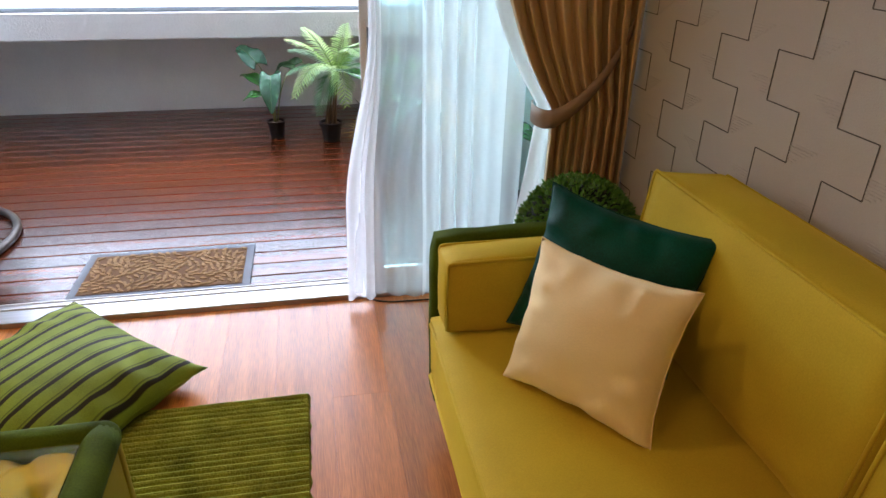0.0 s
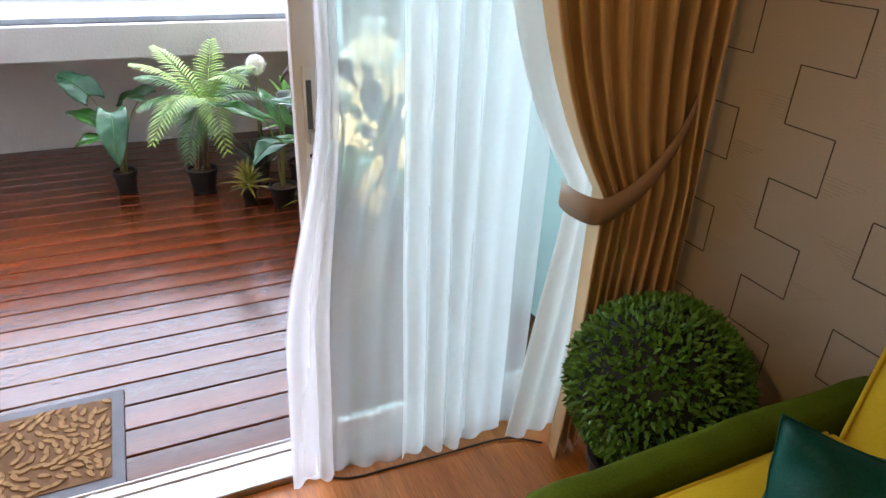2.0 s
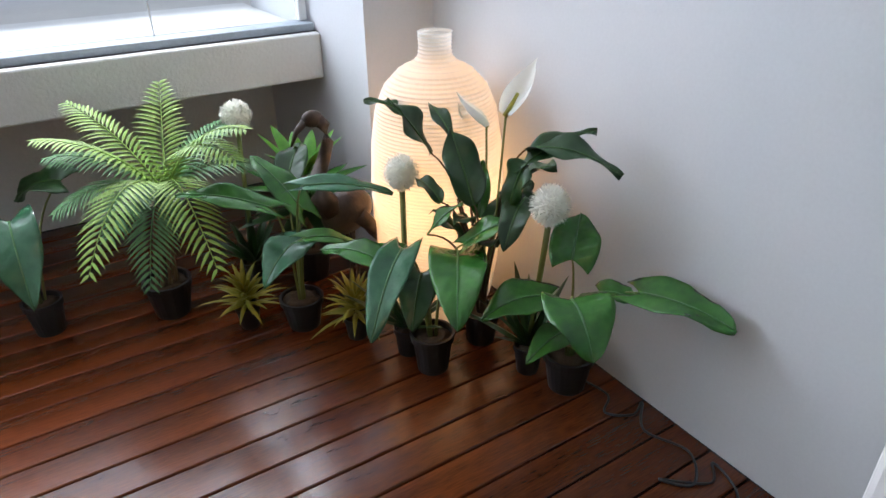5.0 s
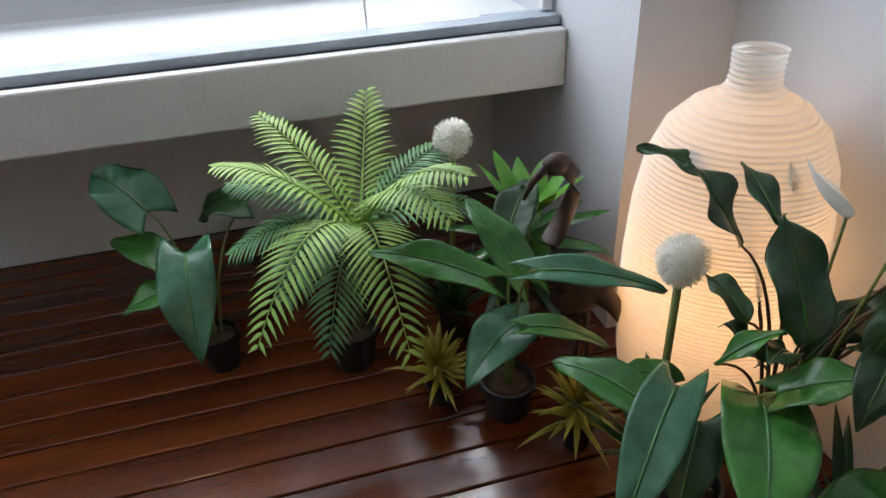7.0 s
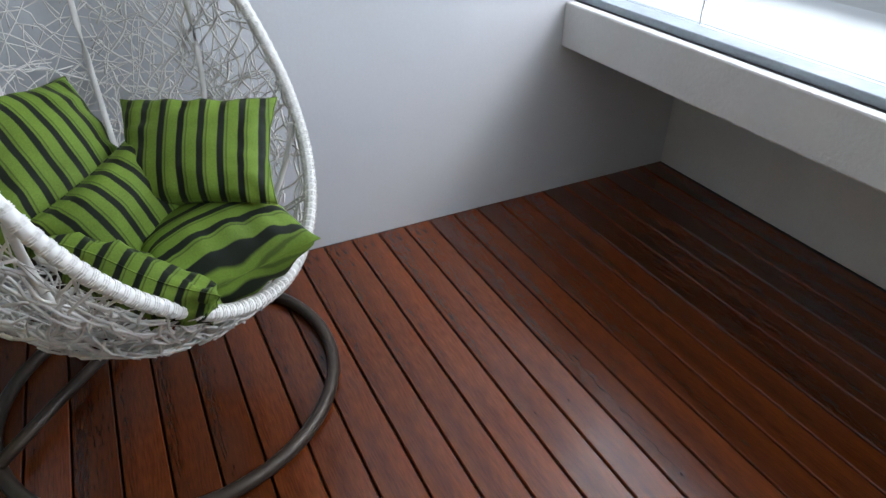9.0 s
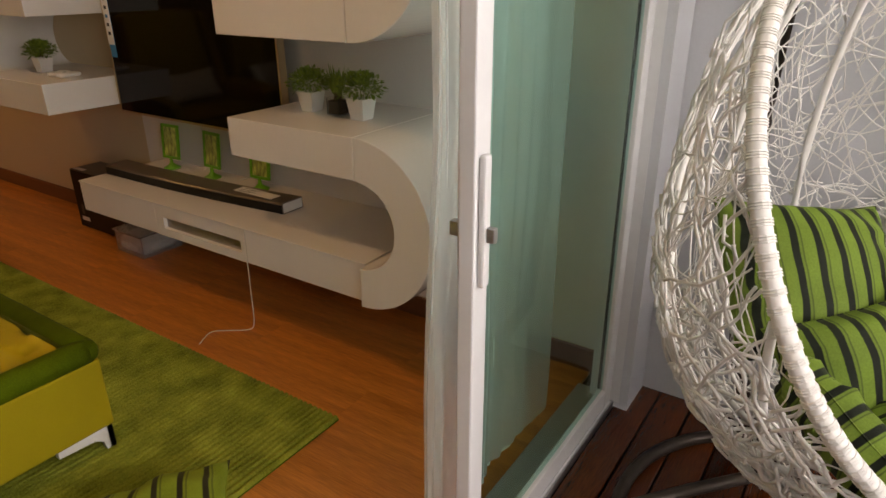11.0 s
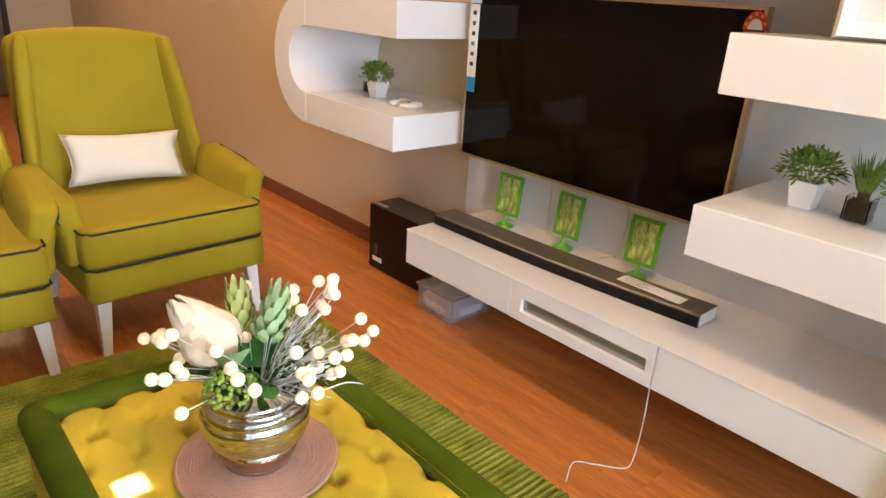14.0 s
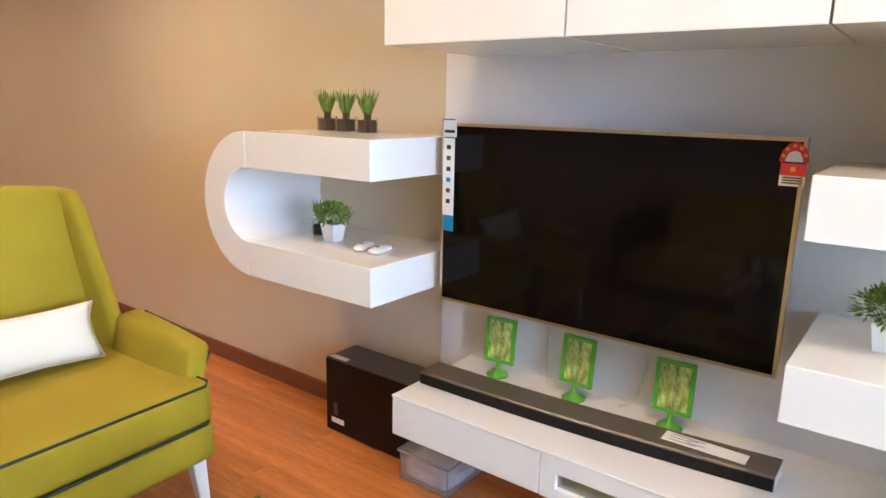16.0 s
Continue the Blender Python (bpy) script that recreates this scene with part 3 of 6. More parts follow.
loops = [[bm.verts.new((x, y[a], z[b])) for a, b in ((0, 0), (1, 0), (1, 1), (0, 1))] for x, y, z in ((xa, yo, zo), (xb, yo, zo), (xb, yi, zi), (xi, yi, zi))]
for a, b in zip(loops, loops[1:]):
    for k in range(4):
        bm.faces.new((a[k], a[(k + 1) % 4], b[(k + 1) % 4], b[k]))
bm.faces.new(loops[0][::-1])
bm.faces.new(loops[-1])
bmesh.ops.recalc_face_normals(bm, faces=bm.faces[:])
dr = part("drawer", bm, M_GLOSSW, low)
part("slot_back", boxes(((XF - 0.0555, -1.917, 0.356), (XF - 0.053, -1.406, 0.407))), M_STEEL, dr, "brushed metal slot window")
part("top_board", rbox((XW, -2.58, 0.4635), (XF - 0.033, -0.74 - G, 0.470), 0.002, 2), M_GLOSSW, low)
part("shelf_board", rbox((XW, -1.343, 0.783), (XF, -0.74 - G, 0.928), 0.003, 2), M_GLOSSW, low)
arc_part(-0.74 + G, 0.6225, 0.3055, 0.157, 1, low)
upp = thing("wall_cabinet", Matrix.Translation((XW, -1.6, 1.218)), "white lacquered wall cabinet curving down into a shelf", "cabinet")
part("shelf_board", rbox((XW, -1.343, 1.218), (XF, -0.74 - G, 1.365), 0.003, 2), M_GLOSSW, upp)
for a, b in ((-2.59, -1.956), (-1.956, -1.35), (-1.35, -0.74)):
    part("door", rbox((XW, a + 0.003, 1.675), (XF, b - 0.003, 1.824), 0.003, 2), M_GLOSSW, upp)
arc_part(-0.74 + G, 1.521, 0.303, 0.155, 1, upp)
structure("wall_panel", boxes(((XW, -2.735, 0.10), (XW + 0.004, -0.02, H - 0.002))), M_GREYWALL, "pale grey papered panel behind the television")

tv = thing("television", Matrix.Translation((-1.7, -2.0, 0.76)), "large flat television with dark screen and champagne bezel", "television")
bm = bmesh.new()
y0, y1, z0, z1, bz = -2.604, -1.408, 0.757, 1.430, 0.010
for lo, hi in (((-1.715, y0, z0), (-1.676, y1, z0 + bz)), ((-1.715, y0, z1 - bz), (-1.676, y1, z1)), ((-1.715, y0, z0 + bz), (-1.676, y0 + bz, z1 - bz)), ((-1.715, y1 - bz, z0 + bz), (-1.676, y1, z1 - bz))):
    box(bm, lo, hi)
part("bezel", bm, M_GOLD, tv, "champagne metal bezel")
part("screen", boxes(((-1.70, y0 + bz, z0 + bz), (-1.679, y1 - bz, z1 - bz))), M_SCREEN, tv, "glossy black screen")
part("back_cover", rbox((-1.755, y0 + 0.1, z0 + 0.06), (-1.7155, y1 - 0.1, z1 - 0.08), 0.01, 2), M_BLACK, tv)
for ya in (-2.2, -1.9):
    part("wall_bracket", boxes(((XW + 0.005, ya, 0.95), (-1.756, ya + 0.08, 1.25))), M_BLACK, tv)


def plate(name, x, ya, yb, za, zb, material, parent, label="", t=0.0012):
    return part(name, boxes(((x, ya, za), (x + t, yb, zb))), material, parent, label)


lab = plate("banner_sticker", -1.6785, -2.606, -2.548, 1.03, 1.445, M_BLUE, tv, "blue and white printed banner sticker")
plate("white_field", -1.6770, -2.598, -2.548, 1.09, 1.375, M_PAPERW, lab)
plate("heading", -1.6770, -2.600, -2.540, 1.380, 1.440, M_PAPERW, lab)
plate("print_bar", -1.6756, -2.594, -2.548, 1.395, 1.405, M_INK, lab)
for i in range(6):
    plate("print_bar", -1.6756, -2.582, -2.564, 1.335 - i * 0.04, 1.351 - i * 0.04, (M_INK, M_BARGREY, M_INK, M_BLUE, M_BARGREY, M_INK)[i], lab)
ene = plate("energy_sticker", -1.6785, -1.466, -1.404, 1.302, 1.365, M_PAPERW, tv, "red and yellow energy rating sticker")
bm = bmesh.new()
disc = [bm.verts.new((-1.6755, -1.435 + 0.036 * math.cos(a), 1.366 + 0.052 * math.sin(a))) for a in [math.pi * i / 14 for i in range(15)]]
disc2 = [bm.verts.new((v.co.x - 0.0012, v.co.y, v.co.z)) for v in disc]
bm.faces.new(disc)
bm.faces.new(disc2[::-1])
for i in range(14):
    bm.faces.new((disc[i], disc2[i], disc2[i + 1], disc[i + 1]))
part("rating_arch", bm, M_RED, ene)
plate("red_field", -1.6770, -1.466, -1.404, 1.330, 1.366, M_RED, ene)
bm = bmesh.new()
disc = [bm.verts.new((-1.6742, -1.435 + 0.021 * math.cos(a), 1.366 + 0.030 * math.sin(a))) for a in [math.pi * i / 14 for i in range(15)]]
disc2 = [bm.verts.new((v.co.x - 0.0012, v.co.y, v.co.z)) for v in disc]
bm.faces.new(disc)
bm.faces.new(disc2[::-1])
for i in range(14):
    bm.faces.new((disc[i], disc2[i], disc2[i + 1], disc[i + 1]))
part("white_field", bm, M_PAPERW, ene)
plate("print_bar", -1.6752, -1.462, -1.408, 1.362, 1.367, M_INK, ene)
plate("print_patch", -1.6756, -1.441, -1.429, 1.341, 1.353, M_YEL, ene)
for a in (25, 60, 95, 130, 160):
    cy, cz = -1.435 + 0.029 * math.cos(radians(a)), 1.367 + 0.042 * math.sin(radians(a))
    plate("print_patch", -1.6752, cy - 0.004, cy + 0.004, cz - 0.004, cz + 0.004, M_YEL, ene)
for i in range(3):
    plate("print_bar", -1.6756, -1.458, -1.412, 1.309 + i * 0.007, 1.312 + i * 0.007, M_INK, ene)

# soundbar, slightly bowed, on the console
sb = thing("soundbar", Matrix.Translation((-1.55, -1.93, 0.47)), "long dark grey soundbar lying on the console", "soundbar")
bm = bmesh.new()
ring = []
for i in range(25):
    u = i / 24
    y = -2.565 + 1.205 * u
    xf = -1.515 - 0.060 * u + 0.018 * math.sin(math.pi * u)
    ring.append([bm.verts.new(p) for p in ((xf, y, 0.4705), (xf, y, 0.512), (xf - 0.006, y, 0.517), (xf - 0.115, y, 0.519), (xf - 0.120, y, 0.4705))])
for a, b in zip(ring, ring[1:]):
    for k in range(5):
        bm.faces.new((a[k], b[k], b[(k + 1) % 5], a[(k + 1) % 5]))
bm.faces.new(ring[0])
bm.faces.new(ring[-1][::-1])
bmesh.ops.recalc_face_normals(bm, faces=bm.faces[:])
part("body", bm, M_BARTOP, sb, "brushed bronze metal casing")
bm = bmesh.new()
sheet(bm, [[(-1.515 - 0.060 * u + 0.018 * math.sin(math.pi * u) + 0.0015, -2.563 + 1.201 * u, z) for z in (0.4715, 0.509)] for u in [i / 24 for i in range(25)]])
gr = part("front_grille", bm, M_BLACK, sb, "black cloth front grille")
gr.modifiers.new("thick", "SOLIDIFY").thickness = 0.001
part("grille", boxes(((-1.5785, -1.363, 0.4745), (-1.688, -1.3585, 0.515))), M_POTW, sb)
part("label", rbox((-1.645, -1.68, 0.5192), (-1.585, -1.44, 0.5206), 0.0004, 1), M_PAPERW, sb, "white printed label")
bm = bmesh.new()
for i in range(5):
    box(bm, (-1.635 + 0.009 * i, -1.66 + 0.05 * (i % 2), 0.5207), (-1.632 + 0.009 * i, -1.56 - 0.02 * (i % 3), 0.5211))
part("print_bar", bm, M_BARGREY, sb)

sub = thing("subwoofer", Matrix.Translation((-1.77, -3.0, 0)), "black subwoofer cabinet standing on the floor", "subwoofer")
part("cabinet", rbox((XW + 0.02, -3.235, 0.006), (-1.655, -2.74, 0.355), 0.006, 2), M_BLACK, sub)
part("top_panel", rbox((XW + 0.022, -3.232, 0.3555), (-1.657, -2.743, 0.359), 0.001, 1), M_BARGREY, sub)
part("label", boxes(((-1.6548, -3.20, 0.05), (-1.654, -3.12, 0.075))), M_PAPERW, sub)
part("logo", boxes(((-1.6548, -3.185, 0.09), (-1.654, -3.16, 0.15))), M_BARGREY, sub)
part("label", boxes(((-1.70, -3.225, 0.3592), (-1.67, -3.12, 0.36))), M_PAPERW, sub)
for dx in (-1.82, -1.68):
    for dy in (-3.2, -2.78):
        part("foot", lathe([(0.012, 0), (0.012, 0.0062)], 10, None, (dx, dy, 0)), M_BLACK, sub)

pb = thing("plastic_box", Matrix.Translation((-1.7, -2.55, 0)), "cloudy clear plastic box under the console", "box")
bm = bmesh.new()
for lo, hi in (((-1.80, -2.70, 0.0), (-1.56, -2.46, 0.004)), ((-1.80, -2.70, 0.004), (-1.796, -2.46, 0.12)), ((-1.564, -2.70, 0.004), (-1.56, -2.46, 0.12)), ((-1.796, -2.70, 0.004), (-1.564, -2.696, 0.12)), ((-1.796, -2.464, 0.004), (-1.564, -2.46, 0.12))):
    box(bm, lo, hi)
part("box", bm, M_CLEARP, pb)
part("lid", rbox((-1.81, -2.71, 0.1205), (-1.55, -2.45, 0.130), 0.003, 2), M_CLEARP, pb)
part("packing", soft_box((-1.79, -2.69, 0.005), (-1.57, -2.47, 0.09), 0.03, 0.01, 3, 6), M_PAPERW, pb, "crumpled white packing")

for i, y in enumerate((-2.38, -2.055, -1.71)):
    f = thing("picture_frame", pose(-1.765, y, 0.470, 0, 0, (4, -3, 2)[i]), "lime green plastic photo frame on a round foot", "picture frame", "photo frames under the television")
    part("foot", lathe([(0.0, 0), (0.042, 0.0), (0.043, 0.006), (0.02, 0.018), (0.009, 0.03), (0.008, 0.05), (0, 0.051)], 20), M_LIME, f, local=True, smooth=True)
    t = Matrix.Rotation(radians(-6), 4, "Y")
    bm = bmesh.new()
    for lo, hi in (((-0.006, -0.064, 0.05), (0.006, 0.064, 0.064)), ((-0.006, -0.064, 0.214), (0.006, 0.064, 0.228)), ((-0.006, -0.064, 0.064), (0.006, -0.048, 0.214)), ((-0.006, 0.048, 0.064), (0.006, 0.064, 0.214))):
        box(bm, lo, hi, t)
    bmesh.ops.bevel(bm, geom=bm.edges[:], offset=0.002, segments=2, affect="EDGES")
    part("surround", bm, M_LIME, f, local=True)
    bm = bmesh.new()
    box(bm, (-0.004, -0.0478, 0.0642), (0.002, 0.0478, 0.2138), t)
    part("photo", bm, M_PICT, f, "printed photo of leaves", local=True)


def leaf_blade(bm, p, d, side, length, width, droop=0.3, n=4, shape=1.0, fold=0.25, cup=0.0):
    """One leaf: a folded tapered blade from p along d, sagging under its weight."""
    p, d, side = Vector(p), Vector(d).normalized(), Vector(side)
    side = (side - d * side.dot(d)).normalized()
    up = side.cross(d)
    rows = []
    for i in range(n + 1):
        u = i / n
        c = p + d * (length * u) - Vector((0, 0, 1)) * (droop * length * u * u)
        w = width * 0.5 * (math.sin(math.pi * min(1, u ** shape * 0.97 + 0.03)) ** 0.8 if 0 < i < n else 0.04)
        lift = up * (w * fold)
        rows.append([c - side * w + lift, c, c + side * w + lift])
    sheet(bm, rows)


def small_pot(kind, loc, s):
    """Desk-top plants: a bush in a white pot, or grass in a black cup."""
    rnd = random.Random(int(abs(loc[0] * 1000 + loc[1] * 7000 + loc[2] * 300)))
    if kind == "bush":
        p = thing("potted_plant", Matrix.Translation(loc), "small leafy artificial bush in a white square pot", "plant", "small plants on the tv wall")
        bm = bmesh.new()
        a, b, h = 0.026 * s, 0.036 * s, 0.07 * s
        v = [bm.verts.new((x * r, y * r, z)) for r, z in ((a, 0), (b, h), (b * 0.88, h), (b * 0.85, h * 0.85)) for x, y in ((-1, -1), (1, -1), (1, 1), (-1, 1))]
        bm.faces.new(v[3::-1])
        for k in range(3):
            for j in range(4):
                bm.faces.new((v[4 * k + j], v[4 * k + (j + 1) % 4], v[4 * k + 4 + (j + 1) % 4], v[4 * k + 4 + j]))
        bm.faces.new(v[12:])
        part("pot", bm, M_POTW, p, "white tapered pot", local=True)
        bm = bmesh.new()
        for i in range(620):
            a, e = rnd.uniform(0, 6.28), rnd.uniform(-0.3, 1.4)
            d = Vector((math.cos(a) * math.cos(e), math.sin(a) * math.cos(e), math.sin(e)))
            q = Vector((0, 0, 0.095 * s)) + Vector((d.x * 0.078, d.y * 0.078, d.z * 0.055)) * s * rnd.uniform(0.4, 1.0)
            leaf_blade(bm, q, d + Vector((rnd.uniform(-.6, .6), rnd.uniform(-.6, .6), rnd.uniform(-.3, .6))), (-d.y + rnd.uniform(-.5, .5), d.x, rnd.uniform(-.5, .5)), 0.021 * s, 0.0095 * s, 0.2, 2)
        part("leaves", bm, M_BUSH, p, local=True)
        bm = bmesh.new()
        for i in range(9):
            a = i * 0.7
            tube(bm, [(0.008 * math.cos(a), 0.008 * math.sin(a), 0.05 * s), (0.05 * s * math.cos(a), 0.05 * s * math.sin(a), 0.105 * s)], 0.0014, 4)
        part("twigs", bm, M_STEM, p, local=True)
    else:
        p = thing("potted_grass", Matrix.Translation(loc), "tuft of artificial grass in a small glass cup of soil", "plant", "small plants on the tv wall")
        q = 0.024 * s
        bm = boxes(((-q, -q, 0), (q, q, 0.003)), ((-q, -q, 0.003), (-q + 0.003, q, 0.05 * s)), ((q - 0.003, -q, 0.003), (q, q, 0.05 * s)), ((-q + 0.003, -q, 0.003), (q - 0.003, -q + 0.003, 0.05 * s)), ((-q + 0.003, q - 0.003, 0.003), (q - 0.003, q, 0.05 * s)))
        part("cup", bm, M_GLASS2, p, "clear square glass cup", local=True).visible_shadow = False
        part("soil", rbox((-q + 0.0035, -q + 0.0035, 0.0035), (q - 0.0035, q - 0.0035, 0.042 * s), 0.003, 2), M_SOIL, p, "dark soil", local=True)
        bm = bmesh.new()
        for i in range(110):
            a, r = rnd.uniform(0, 6.28), 0.019 * math.sqrt(rnd.random())
            k = rnd.uniform(0.1, 0.42)
            d = Vector((math.cos(a) * k, math.sin(a) * k, 1))
            leaf_blade(bm, (r * math.cos(a), r * math.sin(a), 0.060 * s), d, (-math.sin(a), math.cos(a), 0), rnd.uniform(0.05, 0.105) * s, 0.0052 * s, rnd.uniform(0.1, 0.35), 5, 0.8)
        part("blades", bm, M_BUSH, p, local=True)
        bm = bmesh.new()
        for i in range(26):
            a = i * 0.45
            tube(bm, [(0.014 * math.cos(a), 0.014 * math.sin(a), 0.038 * s), (0.016 * math.cos(a * 1.7), 0.016 * math.sin(a * 1.7), 0.080 * s)], 0.0018, 5)
        part("stalks", bm, M_BROWN, p, local=True)
    return p


for y in (-3.20, -3.09, -2.97):
    small_pot("grass", (-1.66, y, 1.376), 1.25)
small_pot("grass", (-1.64, -3.23, 0.932), 1.1)
small_pot("bush", (-1.58, -3.09, 0.932), 1.05)
small_pot("bush", (-1.60, -1.165, 0.928), 1.05)
small_pot("grass", (-1.60, -1.03, 0.928), 1.25)
small_pot("bush", (-1.58, -0.90, 0.928), 1.08)
for y, a in ((-2.885, 18), (-2.80, 10)):
    r = thing("remote_control", pose(-1.55, y, 0.932, 0, 0, a), "small white rounded remote control lying on the shelf", "remote control", "remotes on the shelf")
    part("case", soft_box((-0.06, -0.022, 0.0), (0.06, 0.022, 0.022), 0.01, 0.003, 3, 6), M_POTW, r, local=True, smooth=True)
    part("button", lathe([(0.0, 0.0245), (0.008, 0.0245), (0.008, 0.027), (0, 0.0275)], 12, None, (0.02, 0, 0)), M_BARGREY, r, local=True)

# desk clock on the upper shelf
ck = thing("desk_clock", pose(-1.52, -1.02, 1.365, 0, 0, 16), "square white desk clock with black numerals on the shelf", "clock")
bm = bmesh.new()
o, i_ = 0.150, 0.108
for sgn in range(4):
    m = Matrix.Translation((0, 0, o)) @ Matrix.Rotation(sgn * math.pi / 2, 4, "X")
    vs = [bm.verts.new(m @ Vector(p)) for p in ((0.03, -i_, i_), (0.03, i_, i_), (0.0, o, o), (0.0, -o, o), (-0.04, -o, o), (-0.04, o, o), (0.005, -i_, i_), (0.005, i_, i_), (0.045, -o * 0.93, o * 0.93), (0.045, o * 0.93, o * 0.93))]
    for q in ((0, 1, 7, 6), (8, 9, 1, 0), (3, 2, 9, 8), (4, 5, 2, 3)):
        bm.faces.new([vs[j] for j in q])
bmesh.ops.remove_doubles(bm, verts=bm.verts[:], dist=1e-4)
bmesh.ops.recalc_face_normals(bm, faces=bm.faces[:])
part("frame", bm, M_POTW, ck, local=True)
part("dial", boxes(((-0.038, -0.149, 0.001), (0.0045, 0.149, 0.299))), M_PAPERW, ck, "silver-white dial", local=True)
for h in range(1, 13):
    a = radians(90 - 30 * h)
    cu = bpy.data.curves.new("numeral", "FONT")
    cu.body, cu.size, cu.align_x, cu.align_y, cu.extrude = str(h), 0.027, "CENTER", "CENTER", 0.0006
    tmp = bpy.data.objects.new("numeral_curve", cu)
    me = bpy.data.meshes.new_from_object(tmp)
    bpy.data.objects.remove(tmp)
    bm = bmesh.new()
    bm.from_mesh(me)
    bpy.data.meshes.remove(me)
    k = 0.085 / max(abs(math.cos(a)), abs(math.sin(a)))
    bm.transform(Matrix.Translation((0.0058, -k * math.cos(a) * -1, o + k * math.sin(a))) @ Matrix(((0, 0, 1, 0), (1, 0, 0, 0), (0, 1, 0, 0), (0, 0, 0, 1))))
    part("numeral", bm, M_INK, ck, local=True)
for ln, a, w in ((0.050, 133, 0.0026), (0.072, 30, 0.0020), (0.080, 250, 0.0007)):
    bm = bmesh.new()
    tube(bm, [(0.008, 0, o), (0.008, ln * math.cos(radians(a)), o + ln * math.sin(radians(a)))], w, 4)
    part("clock_hand", bm, M_INK, ck, local=True)

# cables
def cable(name, pts, r, material, label):
    bm = bmesh.new()
    P = [Vector(p) for p in pts]
    out = []
    for i in range(len(P) - 1):
        a, b, c, d = P[max(0, i - 1)], P[i], P[i + 1], P[min(len(P) - 1, i + 2)]
        for k in range(8):
            t = k / 8
            out.append(0.5 * ((2 * b) + (c - a) * t + (2 * a - 5 * b + 4 * c - d) * t * t + (3 * b - a - 3 * c + d) * t ** 3))
    out.append(P[-1])
    tube(bm, out, r, 6)
    return tagged(part(name, bm, material, None, label, smooth=True), category="cable")


cable("power_cable", [(-1.372, -1.376, 0.33), (-1.365, -1.37, 0.2), (-1.37, -1.38, 0.05), (-1.36, -1.40, 0.004), (-1.30, -1.47, 0.004), (-1.25, -1.52, 0.004), (-1.16, -1.48, 0.004)], 0.0022, M_CABLE, "thin white cable hanging from console to floor")
cable("tv_cable", [(XW + 0.012, -2.22, 0.80), (XW + 0.010, -2.22, 0.62), (XW + 0.02, -2.215, 0.49), (XW + 0.05, -2.19, 0.474)], 0.003, M_CABLE, "thin white cable behind the television")
cable("tv_cable", [(XW + 0.012, -1.86, 0.80), (XW + 0.010, -1.84, 0.62), (XW + 0.02, -1.86, 0.50), (XW + 0.06, -1.90, 0.474)], 0.003, M_CABLE, "thin white cable behind the television")


# ---- living room: rug, table, seats ----
rug = thing("rug", Matrix.Translation((-0.28, -1.85, 0)), "moss green ribbed wool rug on the laminate floor", "rug")
RX0, RX1, RY0, RY1 = -1.11, 0.55, -3.03, -0.665
rows, n = [], 100
for i in range(n * 4 + 1):
    y = RY0 + (RY1 - RY0) * i / (n * 4)
    h = 0.008 + 0.012 * abs(math.sin(math.pi * i / 4))
    rows.append([(RX0 + 0.01 * noise.noise(Vector((0, y * 30, 1))), y, 0.001)] + [(RX0 + 0.006 + (RX1 - RX0 - 0.012) * k / 24, y + 0.002 * noise.noise(Vector((k * 1.7, i * 0.3, 0))), h + 0.003 * noise.noise(Vector((k * 2.1, y * 25, 3)))) for k in range(25)]
                + [(RX1 + 0.01 * noise.noise(Vector((5, y * 30, 1))), y, 0.001)])
bm = bmesh.new()
sheet(bm, rows)
part("woven_surface", bm, M_RUG, rug, "ribbed moss green wool surface", kind="stuff")
part("backing", boxes(((RX0 + 0.004, RY0 + 0.004, 0.0), (RX1 - 0.004, RY1 - 0.002, 0.006))), M_GREENV, rug)

TX0, TX1, TY0, TY1 = -0.625, 0.140, -2.245, -1.147
tb = thing("coffee_table", Matrix.Translation(((TX0 + TX1) / 2, (TY0 + TY1) / 2, 0.018)), "tufted mustard coffee table with rolled green velvet rim", "coffee table")
for lo, hi in (((TX0 + 0.012, TY1 - 0.045, 0.10), (TX1 - 0.012, TY1 - 0.012, 0.340)), ((TX0 + 0.012, TY0 + 0.012, 0.10), (TX1 - 0.012, TY0 + 0.045, 0.340)),
               ((TX0 + 0.012, TY0 + 0.046, 0.10), (TX0 + 0.045, TY1 - 0.046, 0.340)), ((TX1 - 0.045, TY0 + 0.046, 0.10), (TX1 - 0.012, TY1 - 0.046, 0.340))):
    part("side_panel", rbox(lo, hi, 0.010, 3), M_OLIVE, tb, "olive upholstered panel")
R = 0.040
c = [(TX0 + R, TY0 + R), (TX1 - R, TY0 + R), (TX1 - R, TY1 - R), (TX0 + R, TY1 - R)]
for k in range(4):
    a, b = c[k], c[(k + 1) % 4]
    bm = bmesh.new()
    pts, m_ = [], 24
    for i in range(m_ + 1):
        u = i / m_
        w = 0.0025 * noise.noise(Vector((u * 9, k, 2)))
        pts.append((a[0] + (b[0] - a[0]) * u, a[1] + (b[1] - a[1]) * u, 0.368 + w))
    tube(bm, pts, R, 16)
    bmesh.ops.create_uvsphere(bm, u_segments=16, v_segments=10, radius=R * 0.995, matrix=Matrix.Translation((*a, 0.368)))
    part("rolled_rim", bm, M_GREENV, tb, "moss green velvet roll", smooth=True)
rows, nx, ny = [], 80, 120
ax0, ax1, ay0, ay1 = TX0 + 0.07, TX1 - 0.07, TY0 + 0.07, TY1 - 0.07
DX, DY = (ax1 - ax0) / 5, (ay1 - ay0) / 8
